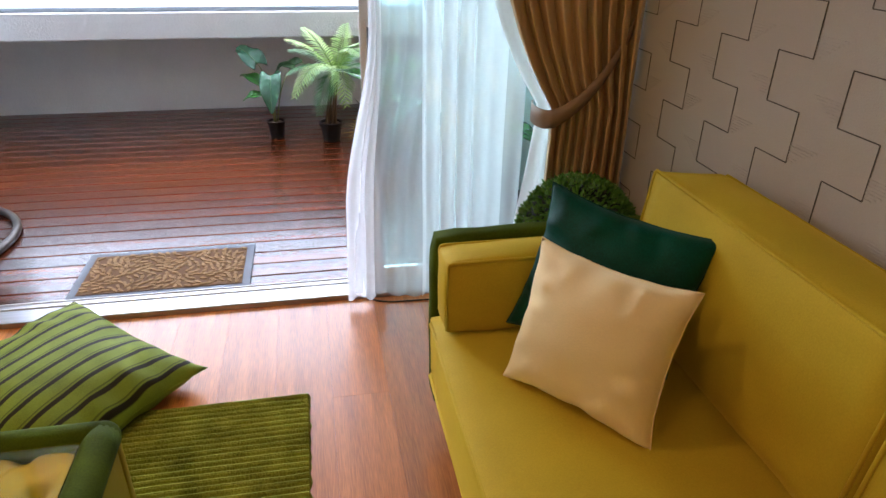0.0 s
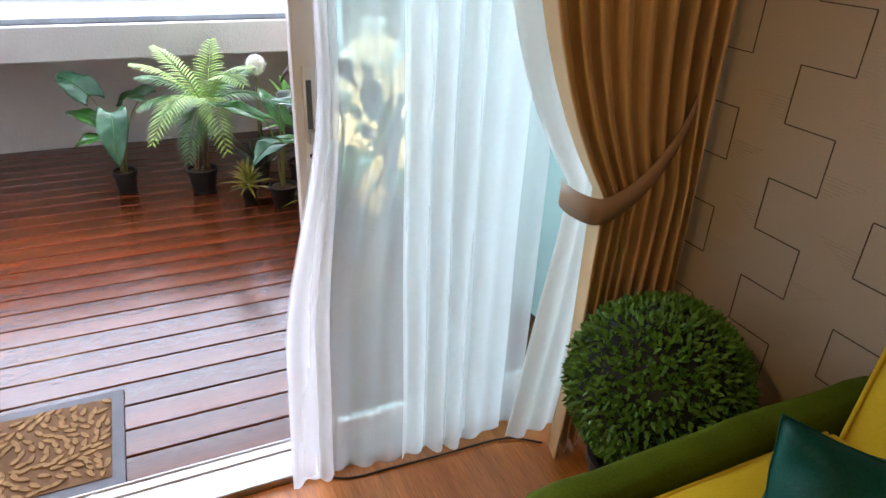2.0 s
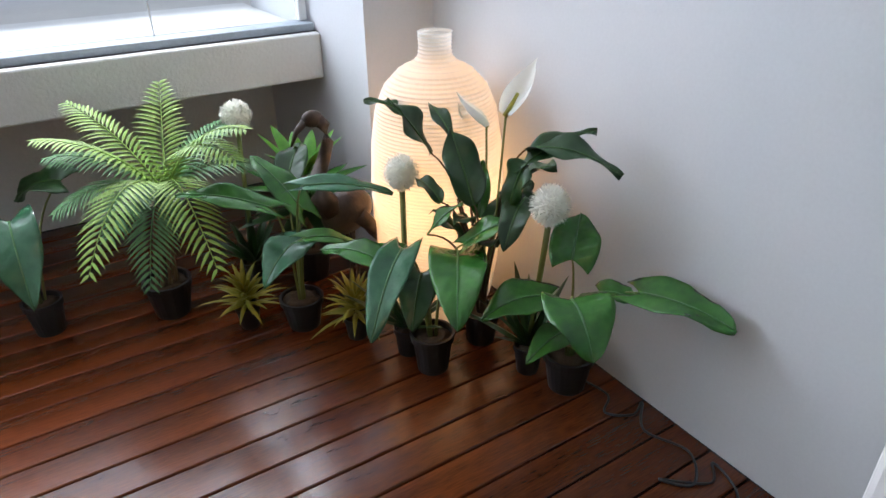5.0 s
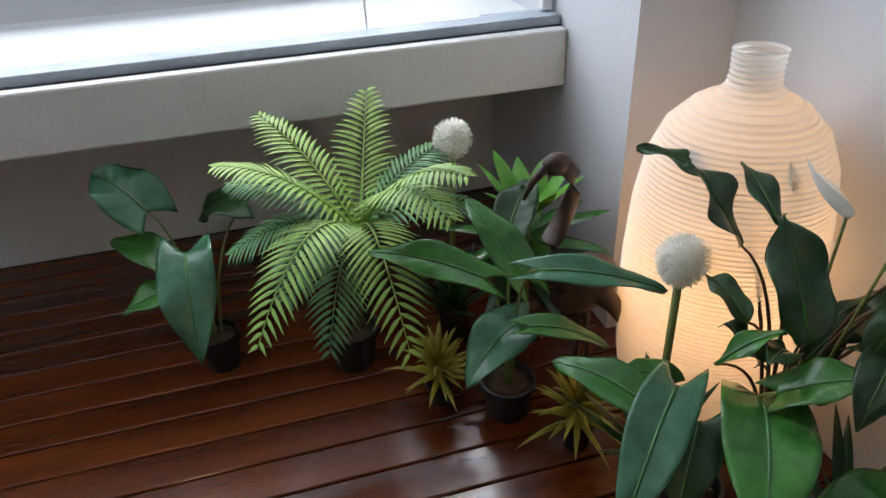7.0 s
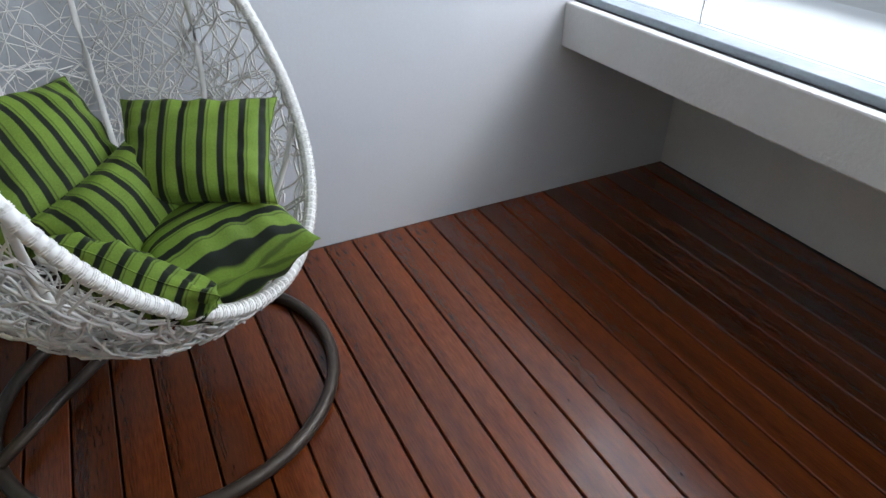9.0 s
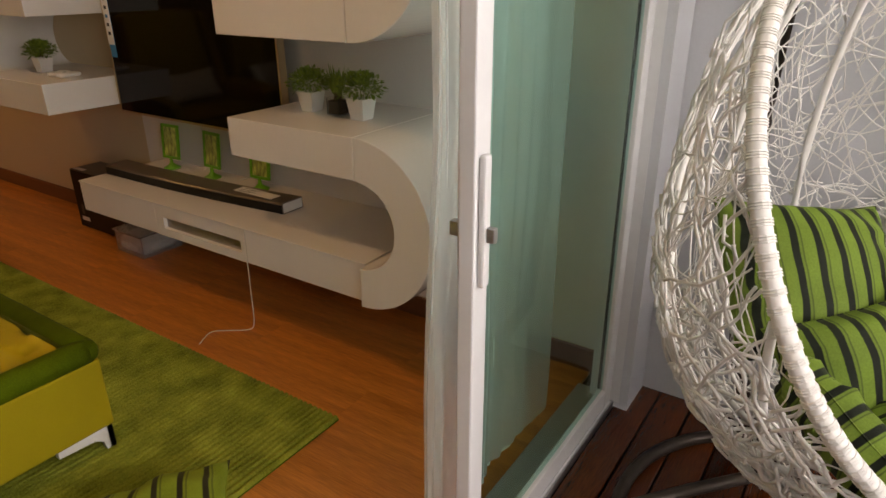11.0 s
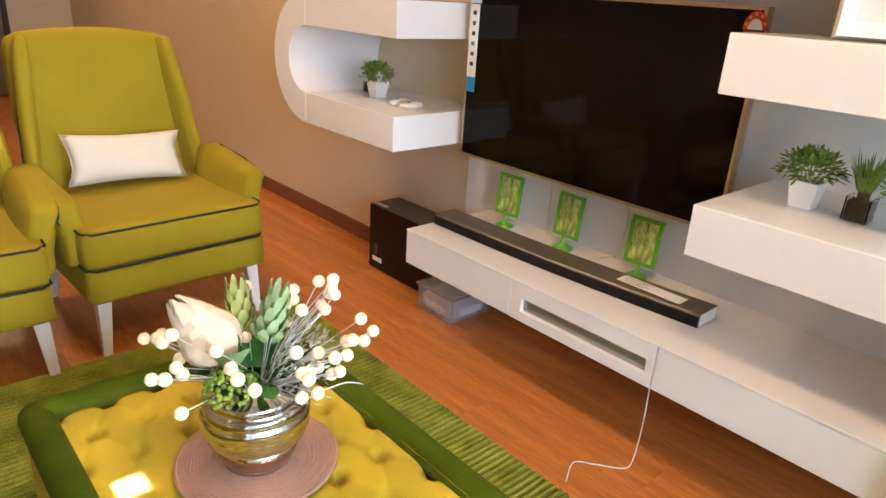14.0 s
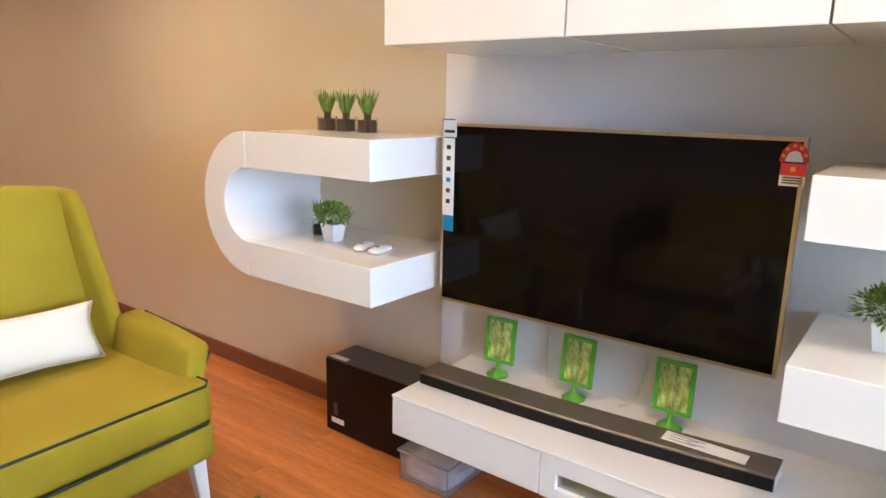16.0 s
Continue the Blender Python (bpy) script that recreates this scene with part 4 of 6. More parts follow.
for j in range(ny + 1):
    row = []
    for i in range(nx + 1):
        x, y = ax0 + (ax1 - ax0) * i / nx, ay0 + (ay1 - ay0) * j / ny
        u, v = (x - ax0) / DX, (y - ay0) / DY
        best = 9
        for q in (math.floor(v), math.floor(v) + 1):
            off = 0.5 * (q % 2)
            du = abs((u - off) - round(u - off)) * DX
            best = min(best, math.hypot(du, (v - q) * DY))
        seam = min(abs(math.sin(math.pi * (u + v * 0.5))), abs(math.sin(math.pi * (u - v * 0.5))))
        z = 0.372 - 0.032 * math.exp(-(best / 0.020) ** 2) - 0.006 * math.exp(-(seam / 0.11) ** 2) - 0.007 * math.exp(-best / 0.03)
        row.append((x, y, z))
    rows.append(row)
bm = bmesh.new()
sheet(bm, rows)
part("tufted_top", bm, M_GOLDV, tb, "deep-buttoned mustard velvet", smooth=True)
button = None
for q in range(1, 8):
    for p in range(0, 6):
        u = p + 0.5 * (q % 2)
        if 0 < u < 5:
            loc = Vector((ax0 + u * DX, ay0 + q * DY, 0.338)) - tb.location
            if button is None:
                button = part("button", lathe([(0.0, 0.0), (0.008, 0.0), (0.007, 0.004), (0.0, 0.006)], 10), M_GOLDV, tb, local=True)
                button.location = loc
            else:
                o_ = new("button", button.data)
                o_.parent, o_.location = tb, loc
part("bottom_board", boxes(((TX0 + 0.046, TY0 + 0.046, 0.11), (TX1 - 0.046, TY1 - 0.046, 0.125))), M_BLACK, tb)
g = part("glass_top", rbox((TX0 + 0.075, TY0 + 0.075, 0.384), (TX1 - 0.075, TY1 - 0.075, 0.392), 0.002, 2), M_GLASS2, tb, "clear glass sheet over the tufting")
g.visible_shadow = False
for ex, sx in ((TX0 + 0.02, 1), (TX1 - 0.02, -1)):
    for ey, sy in ((TY0 + 0.02, 1), (TY1 - 0.02, -1)):
        bm = bmesh.new()
        for axis in (0, 1):
            prof = [(0, 0.018), (0.03, 0.018), (0.035, 0.05), (0.06, 0.068), (0.17, 0.076), (0.17, 0.0995), (0, 0.0995)]
            a_ = [bm.verts.new((ex + sx * (u if axis == 0 else 0), ey + sy * (u if axis else 0), z)) for u, z in prof]
            b_ = [bm.verts.new((ex + sx * (u if axis == 0 else 0.018), ey + sy * (u if axis else 0.018), z)) for u, z in prof]
            for k in range(7):
                bm.faces.new((a_[k], a_[(k + 1) % 7], b_[(k + 1) % 7], b_[k]))
            bm.faces.new(a_)
            bm.faces.new(b_[::-1])
        bmesh.ops.recalc_face_normals(bm, faces=bm.faces[:])
        part("bracket_foot", bm, M_LEGW, tb, "white painted bracket foot")

VX, VY, VZ = -0.25, -1.72, 0.3925
pm = thing("place_mat", Matrix.Translation((VX, VY, VZ)), "round dusty rose woven place mat on the table", "place mat")
bm = bmesh.new()
lathe([(0.0, 0.0), (0.180, 0.0), (0.183, 0.002), (0.180, 0.004)] + [(0.180 - 0.0036 * k, 0.004 + (0.0014 if k % 2 else 0)) for k in range(1, 48)] + [(0, 0.004)], 56, bm)
part("woven_disc", bm, M_ROSE, pm, smooth=False, local=True)
va = thing("vase", Matrix.Translation((VX, VY, VZ + 0.0055)), "squat mirror-chrome vase on the round mat", "vase")
part("body", lathe([(0.0, 0), (0.070, 0.0), (0.078, 0.004), (0.090, 0.035), (0.103, 0.070)], 48), M_MATREFLECT, va, "mirror lower body coloured with the rose mat's reflection", smooth=True, local=True)
prof_v = [(0.1035, 0.0702)]
for k in range(5):
    zz = 0.074 + 0.0230 * k
    rr = 0.120 * math.sqrt(max(0.05, 1 - ((zz - 0.112) / 0.098) ** 2))
    prof_v += [(rr - 0.0008, zz), (rr, zz + 0.003), (rr - 0.0003 * k, zz + 0.012), (rr - 0.0012 * k, zz + 0.0205)]
prof_v += [(0.064, 0.190), (0.066, 0.202), (0.061, 0.203), (0.058, 0.19)]
part("shoulder", lathe(prof_v, 48), M_CHROME, va, "mirror chrome shoulder in bands", smooth=True, local=True)

# bouquet
bq = thing("bouquet", Matrix.Translation((VX, VY, VZ + 0.195)), "artificial bouquet with lighted beads, cream bud and succulents", "flowers")
rnd = random.Random(5)
nodes_ = []
for i in range(50):
    a = rnd.uniform(0, 6.283) if i % 3 else rnd.uniform(1.7, 2.9)
    e = rnd.choice((rnd.uniform(-0.05, 0.5), rnd.uniform(0.3, 1.0)))
    L = rnd.uniform(0.14, 0.275)
    d = Vector((math.cos(a) * math.cos(e), math.sin(a) * math.cos(e), math.sin(e)))
    tip = Vector((0, 0, 0.01)) + d * L + Vector((0, 0, 0.02))
    mid = Vector((0, 0, 0.03)) + d * L * 0.5 + Vector((rnd.uniform(-.015, .015), rnd.uniform(-.015, .015), -0.01))
    wires = bmesh.new()
    tube(wires, [(d.x * 0.03, d.y * 0.03, -0.01), mid, tip], 0.0014, 5)
    part("wire_stem", wires, M_SILVER, bq, local=True)
    nodes_.append(tip)
bead = bmesh.new()
bmesh.ops.create_icosphere(bead, subdivisions=3, radius=0.0138)
for v in bead.verts:
    v.co *= 1 + 0.10 * noise.noise(v.co * 420)
first = None
for p in nodes_:
    if first is None:
        first = part("bead", bead, M_BULB, bq, "glowing cream bead light", smooth=True, local=True)
        first.location = p
    else:
        o_ = new("bead", first.data)
        o_.parent, o_.location = bq, p
        o_["label"] = first["label"]


def bud(bm, at, axis, r, h, layers, w, flare=0.0):
    """Overlapping petals round an axis."""
    q = Vector(axis).to_track_quat("Z", "Y").to_matrix().to_4x4()
    m = Matrix.Translation(at) @ q
    for l in range(layers):
        for k in range(7):
            a = 2 * math.pi * (k + 0.5 * (l % 2)) / 7
            rr = r * (1 - 0.1 * l)
            rows = []
            for i in range(7):
                u = i / 6
                z = h * ((0.04 + 0.30 * flare) * l + u * (0.72 + 0.06 * l - flare))
                rad = rr * (math.sin(math.pi * (0.18 + (0.72 - 0.5 * flare) * u)) * (1 - 0.3 * flare) + 0.9 * flare * u) + 0.002
                ww = w * math.sin(math.pi * min(0.97, 0.12 + 0.83 * u)) ** 0.7
                rows.append([m @ Vector((rad * math.cos(a + s_ * ww / r), rad * math.sin(a + s_ * ww / r), z)) for s_ in (-0.5, 0, 0.5)])
            sheet(bm, rows)


bm = bmesh.new()
bud(bm, (0.040, -0.036, 0.070), (0.50, -0.42, 0.80), 0.066, 0.165, 4, 0.064)
part("cream_bud", bm, M_CREAMP, bq, "large cream artichoke bud", smooth=True, local=True)
bm = bmesh.new()
bud(bm, (-0.030, 0.005, 0.105), (-0.25, 0.1, 1), 0.034, 0.115, 5, 0.024, 0.38)
part("succulent", bm, M_SUCC, bq, "pale green succulent", smooth=True, local=True)
bm = bmesh.new()
bud(bm, (-0.005, -0.055, 0.105), (0.0, -0.2, 1), 0.032, 0.105, 5, 0.024, 0.38)
part("succulent", bm, M_SUCCO, bq, "pale green succulent", smooth=True, local=True)
bm = bmesh.new()
for i in range(26):
    a, e = rnd.uniform(0, 6.28), rnd.uniform(0.35, 1.1)
    leaf_blade(bm, (0.03 * math.cos(a), 0.03 * math.sin(a), 0.025), (math.cos(a) * math.cos(e), math.sin(a) * math.cos(e), math.sin(e)), (-math.sin(a), math.cos(a), 0), rnd.uniform(0.07, 0.12), 0.048, 0.25, 6)
part("leaves", bm, M_LEAF, bq, local=True)
bm = bmesh.new()
for i in range(420):
    a, e = rnd.uniform(1.7, 3.4), rnd.uniform(0.15, 1.0)
    d = Vector((math.cos(a) * math.cos(e), math.sin(a) * math.cos(e), math.sin(e)))
    leaf_blade(bm, d * rnd.uniform(0.07, 0.19), d + Vector((rnd.uniform(-.7, .7), rnd.uniform(-.7, .7), rnd.uniform(-.4, .7))), (-d.y, d.x, rnd.uniform(-1, 1)), 0.020, 0.007, 0.1, 2)
part("frosted_sprig", bm, M_GREYLEAF, bq, "frosted silver sprig", local=True, kind="stuff")
bm = bmesh.new()
for i in range(150):
    zc, a = rnd.uniform(-0.3, 1), rnd.uniform(0, 6.283)
    r_ = math.sqrt(1 - zc * zc)
    bmesh.ops.create_icosphere(bm, subdivisions=1, radius=0.0062, matrix=Matrix.Translation((0.068 + 0.052 * r_ * math.cos(a), 0.030 + 0.052 * r_ * math.sin(a), 0.030 + 0.048 * zc)))
part("seed_head", bm, M_BUSH, bq, "round cluster of small green berries", smooth=True, local=True)
bm = bmesh.new()
for k in range(3):
    a = 0.2 + 0.65 * k
    leaf_blade(bm, (0.045 + 0.02 * math.cos(a), 0.005, 0.062), (0.45 * math.cos(a), 0.5 * math.sin(a), 0.75), (-math.sin(a), math.cos(a), 0.1), 0.085, 0.070, 0.1, 7, 0.8, -0.35)
part("bud_leaf", bm, M_SUCC, bq, "pale green leaves cupping the bud", smooth=True, local=True)
cable("bead_cable", [(VX - 0.08, VY - 0.02, 0.53), (VX - 0.17, VY - 0.10, 0.42), (VX - 0.26, VY - 0.12, 0.408), (VX - 0.325, VY - 0.10, 0.414), (VX - 0.366, VY - 0.08, 0.37), (VX - 0.378, VY - 0.08, 0.15), (VX - 0.43, VY - 0.06, 0.024)], 0.0022, M_CABLE, "thin clear cable of the bead lights")


def pillow(name, m, w, h, t, material, label, group="", n=16, wrinkle=0.004):
    """A stuffed square cushion with pinched corners and a seam."""
    th = thing(name, m, label, "cushion", group)
    bm = bmesh.new()
    seed = int(abs(m.translation.x * 991 + m.translation.y * 577)) % 97
    for s in (1, -1):
        rows = []
        for j in range(n + 1):
            row = []
            for i in range(n + 1):
                u, v = 2 * i / n - 1, 2 * j / n - 1
                pull = 1 - (0.110 + 0.02 * noise.noise(Vector((v * 4, seed, u)))) * (1 - v * v) * abs(u) ** 3
                pully = 1 - (0.110 + 0.02 * noise.noise(Vector((u * 4, seed, v)))) * (1 - u * u) * abs(v) ** 3
                z = t / 2 * max(0, (1 - u ** 2) * (1 - v ** 2)) ** 0.48
                e = max(abs(u), abs(v))
                z *= 1 + 0.16 * (e > 0.5) * (e - 0.5) * noise.noise(Vector((u * 9 * (abs(v) > abs(u)), v * 9 * (abs(u) >= abs(v)), seed))) * 4 * (1 - e)
                z += wrinkle * noise.noise(Vector((u * 3.2, v * 3.2, seed + s))) * (0.9 if e > 0.6 else 0.45) * (e < 0.99)
                al = u if abs(v) > abs(u) else v
                z += wrinkle * 0.9 * math.sin(al * 15 + 2.5 * noise.noise(Vector((u * 2, v * 2, seed)))) * max(0.0, min(1.0, (e - 0.45) * 4)) * min(1.0, (1 - e) * 9) * (0.4 + noise.noise(Vector((u * 1.7, v * 1.7, seed + 5))))
                bend = 0.05 * w * noise.noise(Vector((u * 0.9, v * 0.9, seed + 9)))
                row.append((u * w / 2 * pull, v * h / 2 * pully, s * z + bend))
            rows.append(row if s > 0 else row[::-1])
        sheet(bm, rows)
    bmesh.ops.remove_doubles(bm, verts=bm.verts[:], dist=2e-4)
    part("cover", bm, material, th, smooth=True, local=True)
    bm = bmesh.new()
    ring = []
    for k in range(4 * n):
        q, f = divmod(k, n)
        s = 2 * f / n - 1
        u, v = ((s, -1), (1, s), (-s, 1), (-1, -s))[q]
        ring.append((u * w / 2 * (1 - (0.110 + 0.02 * noise.noise(Vector((v * 4, seed, u)))) * (1 - v * v) * abs(u) ** 3), v * h / 2 * (1 - (0.110 + 0.02 * noise.noise(Vector((u * 4, seed, v)))) * (1 - u * u) * abs(v) ** 3), 0.05 * w * noise.noise(Vector((u * 0.9, v * 0.9, seed + 9)))))
    tube(bm, ring, 0.0018, 5, closed=True)
    part("seam", bm, material, th, local=True, smooth=True)
    return th


def frame_from(origin, xdir, ydir):
    """A pose whose x and y axes follow two directions."""
    X = Vector(xdir).normalized()
    Z = X.cross(Vector(ydir)).normalized()
    Y = Z.cross(X)
    m = Matrix((X, Y, Z)).transposed().to_4x4()
    m.translation = origin
    return m


# ---- armchairs ----
def armchair(m, label):
    """A tall wing-back chair that faces its own +y; origin on the floor under the front edge's middle."""
    c = thing("armchair", m, label, "armchair", "pair of armchairs")
    W = 0.36
    part("seat_frame", soft_box((-W, -0.74, 0.235), (W, 0.0, 0.3725), 0.014, 0.003), M_OLIVE, c, local=True, smooth=True)
    part("seat_cushion", soft_box((-W, -0.70, 0.3735), (W, 0.002, 0.528), 0.024, 0.010, cuts=14), M_OLIVE, c, local=True, smooth=True)
    for z, e in ((0.517, 0.001), (0.373, 0.001)):
        bm = bmesh.new()
        tube(bm, [(-W - e, -0.55, z), (-W - e, -0.03, z), (-W + 0.03, e, z), (W - 0.03, e, z), (W + e, -0.03, z), (W + e, -0.55, z)], 0.0048, 6)
        part("piping", bm, M_PIPING, c, "dark green piping", local=True, smooth=True)
    # back: a leaning slab with a slightly arched top
    bm = soft_box((-W + 0.035, -0.07, 0.0), (W - 0.035, 0.07, 0.69), 0.045, 0.014, cuts=10)
    for v in bm.verts:
        v.co.z += 0.018 * (1 - (v.co.x / W) ** 2) * (v.co.z > 0.5)
        v.co.x *= 1 + 0.05 * v.co.z
    bm.transform(Matrix.Translation((0, -0.70, 0.46)) @ Matrix.Rotation(radians(9), 4, "X"))
    part("backrest", bm, M_OLIVE, c, local=True, smooth=True)
    for s in (-1, 1):
        bm = soft_box((-0.028, -0.035, 0.0), (0.028, 0.14, 0.68), 0.026, 0.006, cuts=8)
        for v in bm.verts:
            k = v.co.z / 0.705
            v.co.y -= max(0, v.co.y) * 0.45 * k ** 2
        bm.transform(Matrix.Translation((s * (W - 0.022), -0.665, 0.465)) @ Matrix.Rotation(radians(9), 4, "X") @ Matrix.Rotation(radians(-s * 5), 4, "Y") @ Matrix.Rotation(radians(-s * 12), 4, "Z"))
        part("wing", bm, M_OLIVE, c, local=True, smooth=True)
        bm = bmesh.new()
        q = Matrix.Translation((s * (W + 0.008), -0.665, 0.465)) @ Matrix.Rotation(radians(9), 4, "X") @ Matrix.Rotation(radians(-s * 5), 4, "Y")
        tube(bm, [q @ Vector((s * 0.004, 0.02, 0.05)), q @ Vector((s * 0.004, 0.0, 0.4)), q @ Vector((s * 0.004, -0.03, 0.69))], 0.005, 6)
        part("piping", bm, M_PIPING, c, "dark green piping", local=True)
        # arm: flared slab with a rounded, downward sloping top
        bm = soft_box((-0.052, -0.57, 0.36), (0.052, -0.095, 0.672), 0.030, 0.006, cuts=12)
        for v in bm.verts:
            top = max(0, (v.co.z - 0.45) / 0.22)
            v.co.x += s * 0.045 * top
            v.co.z -= 0.05 * top * max(0, (v.co.y + 0.56) / 0.485) ** 1.5
        bm.transform(Matrix.Translation((s * (W - 0.015), 0, 0)))
        part("arm", bm, M_OLIVE, c, local=True, smooth=True)
        bm = bmesh.new()
        xo = s * (W + 0.036)
        tube(bm, [(xo - s * 0.004, -0.10, 0.52), (xo + s * 0.010, -0.10, 0.55), (xo + s * 0.030, -0.102, 0.585), (xo + s * 0.034, -0.12, 0.615), (xo + s * 0.042, -0.30, 0.645), (xo + s * 0.044, -0.52, 0.662)], 0.0045, 6)
        part("piping", bm, M_PIPING, c, "dark green piping", local=True, smooth=True)
        for y, lean in ((-0.055, 0.02), (-0.66, -0.05)):
            bm = bmesh.new()
            box(bm, (-0.026, -0.026, 0), (0.026, 0.026, 0.236))
            for v in bm.verts:
                if v.co.z < 0.1:
                    v.co.x, v.co.y = v.co.x * 0.62 + s * 0.015, v.co.y * 0.62 + lean
            bmesh.ops.bevel(bm, geom=bm.edges[:], offset=0.003, segments=2, affect="EDGES")
            bm.transform(Matrix.Translation((s * (W - 0.05), y, 0)))
            part("leg", bm, M_LEGW, c, "white painted tapered leg", local=True)
    return c


CH1 = pose(-0.60, -3.04, 0, 0, 0, 3)
CH2 = pose(0.245, -2.99, 0, 0, 0, -2)
ac = armchair(CH1, "olive yellow linen wing-back armchair with white legs")
copy_thing(ac, CH2)
for m in (CH1, CH2):
    pillow("lumbar_pillow", m @ frame_from((0, -0.52, 0.655), (1, 0, 0.05), (0, -0.35, 0.94)), 0.50, 0.215, 0.11, M_CREAM, "cream linen lumbar pillow against the chair back", "lumbar pillows", 14, 0.003)

# ---- sofa ----
so = thing("sofa", Matrix.Translation((1.35, -1.9, 0)), "mustard velvet sofa in a moss green velvet shell", "sofa")
SY0, SY1 = -3.0, -0.835
part("side_shell", soft_box((0.925, SY1 - 0.085, 0.11), (1.70, SY1, 0.685), 0.028, 0.004, cuts=10), M_GREENV, so, "moss green velvet arm shell", smooth=True)
part("side_shell", soft_box((0.925, SY0, 0.11), (1.70, SY0 + 0.085, 0.685), 0.028, 0.004, cuts=10), M_GREENV, so, "moss green velvet arm shell", smooth=True)
part("back_shell", soft_box((1.70, SY0, 0.11), (1.785, SY1, 0.70), 0.028, 0.003, cuts=10), M_GREENV, so, "moss green velvet back shell", smooth=True)
part("base", soft_box((0.95, SY0 + 0.087, 0.11), (1.70, SY1 - 0.087, 0.245), 0.02, 0.003), M_GREENV, so, "moss green velvet base", smooth=True)
part("seat_cushion", soft_box((0.91, SY0 + 0.09, 0.247), (1.69, SY1 - 0.088, 0.455), 0.018, 0.014, cuts=12), M_YELLOW, so, "mustard velvet bench cushion", smooth=True)
for z in (0.440, 0.262):
    bm = bmesh.new()
    tube(bm, [(0.913, SY0 + 0.12, z), (0.911, SY1 - 0.12, z), (0.935, SY1 - 0.092, z)], 0.006, 6)
    part("piping", bm, M_YELLOW, so, smooth=True)
part("arm_cushion", soft_box((0.937, SY1 - 0.205, 0.457), (1.50, SY1 - 0.088, 0.672), 0.012, 0.012, cuts=12), M_YELLOW, so, "mustard velvet arm cushion", smooth=True)
for y in (SY1 - 0.202, SY1 - 0.092):
    bm = bmesh.new()
    tube(bm, [(0.940, y, 0.47), (0.939, y, 0.662), (0.943, y, 0.669), (0.952, y, 0.671), (1.48, y, 0.671)], 0.0048, 8)
    part("piping", bm, M_YELLOW, so, smooth=True)
for y0, y1 in ((-1.80, -0.935), (-2.75, -1.81)):
    bm = soft_box((-0.11, y0, 0.0), (0.11, y1, 0.393), 0.014, 0.018, cuts=12)
    bm.transform(Matrix.Translation((1.585, 0, 0.458)) @ Matrix.Rotation(radians(7), 4, "Y"))
    part("back_cushion", bm, M_YELLOW, so, "mustard velvet back cushion", smooth=True)
    q = Matrix.Translation((1.585, 0, 0.458)) @ Matrix.Rotation(radians(7), 4, "Y")
    for x in (-0.108, 0.108):
        bm = bmesh.new()
        tube(bm, [q @ Vector(p) for p in ((x, y0 + 0.006, 0.02), (x, y0 + 0.006, 0.384), (x, y0 + 0.012, 0.390), (x, y1 - 0.012, 0.390), (x, y1 - 0.006, 0.384), (x, y1 - 0.006, 0.02))], 0.0048, 8)
        part("piping", bm, M_YELLOW, so, smooth=True)
for x in (1.0, 1.66):
    for y in (SY1 - 0.06, -1.9, SY0 + 0.06):
        bm = lathe([(0.014, 0), (0.022, 0.11)], 14, None, (x, y, 0))
        part("leg", bm, M_LEGW, so, "white painted leg", smooth=True)

e1 = Vector((0.245, -0.31, 0)).normalized()
back = Vector((0.785, 0.62, 0))
up1 = (Vector((0, 0, 1)) * 0.93 + back * 0.36).normalized()
b0 = Vector((1.165, -1.38, 0.475))
pillow("throw_pillow", frame_from(b0 + up1 * 0.160, e1, up1), 0.385, 0.355, 0.205, M_PEACH, "pale peach velvet throw pillow propped on the sofa", "sofa pillows", 36, 0.008)
b1 = Vector((1.275, -1.205, 0.475))
up2 = (Vector((0, 0, 1)) * 0.955 + back * 0.30 - e1 * 0.02).normalized()
e2 = Vector((0.30, -0.26, -0.055)).normalized()
pillow("throw_pillow", frame_from(b1 + up2 * 0.183, e2, up2), 0.43, 0.395, 0.20, M_TEAL, "emerald velvet throw pillow propped in the sofa corner", "sofa pillows", 36, 0.013)
pillow("floor_cushion", frame_from((-0.23, -0.60, 0.100), (-0.80, 0.58, 0.14), (-0.58, -0.80, -0.02)), 0.63, 0.63, 0.24, M_STRIPE2, "moss green striped velvet floor cushion by the rug", "", 32, 0.010)

# topiary behind the sofa arm
to = thing("topiary_ball", Matrix.Translation((1.50, -0.53, 0)), "boxwood topiary ball in a black pot behind the sofa", "plant")
part("pot", lathe([(0.0, 0), (0.095, 0), (0.125, 0.22), (0.130, 0.22), (0.130, 0.245), (0.115, 0.245), (0.11, 0.2), (0, 0.2)], 28, None, (1.50, -0.53, 0)), M_POT, to, "black plastic pot", smooth=False)
bm = bmesh.new()
tube(bm, [(1.50, -0.53, 0.19), (1.50, -0.53, 0.40)], 0.015, 8)
part("trunk", bm, M_BROWN, to)
rnd = random.Random(11)
# dark inner ball: its colour stands for the shade between the boxwood leaves
bm = bmesh.new()
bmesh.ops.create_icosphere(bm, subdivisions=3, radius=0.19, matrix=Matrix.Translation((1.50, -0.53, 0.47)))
part("shade_core", bm, M_PIPING, to, smooth=True)
bm = bmesh.new()
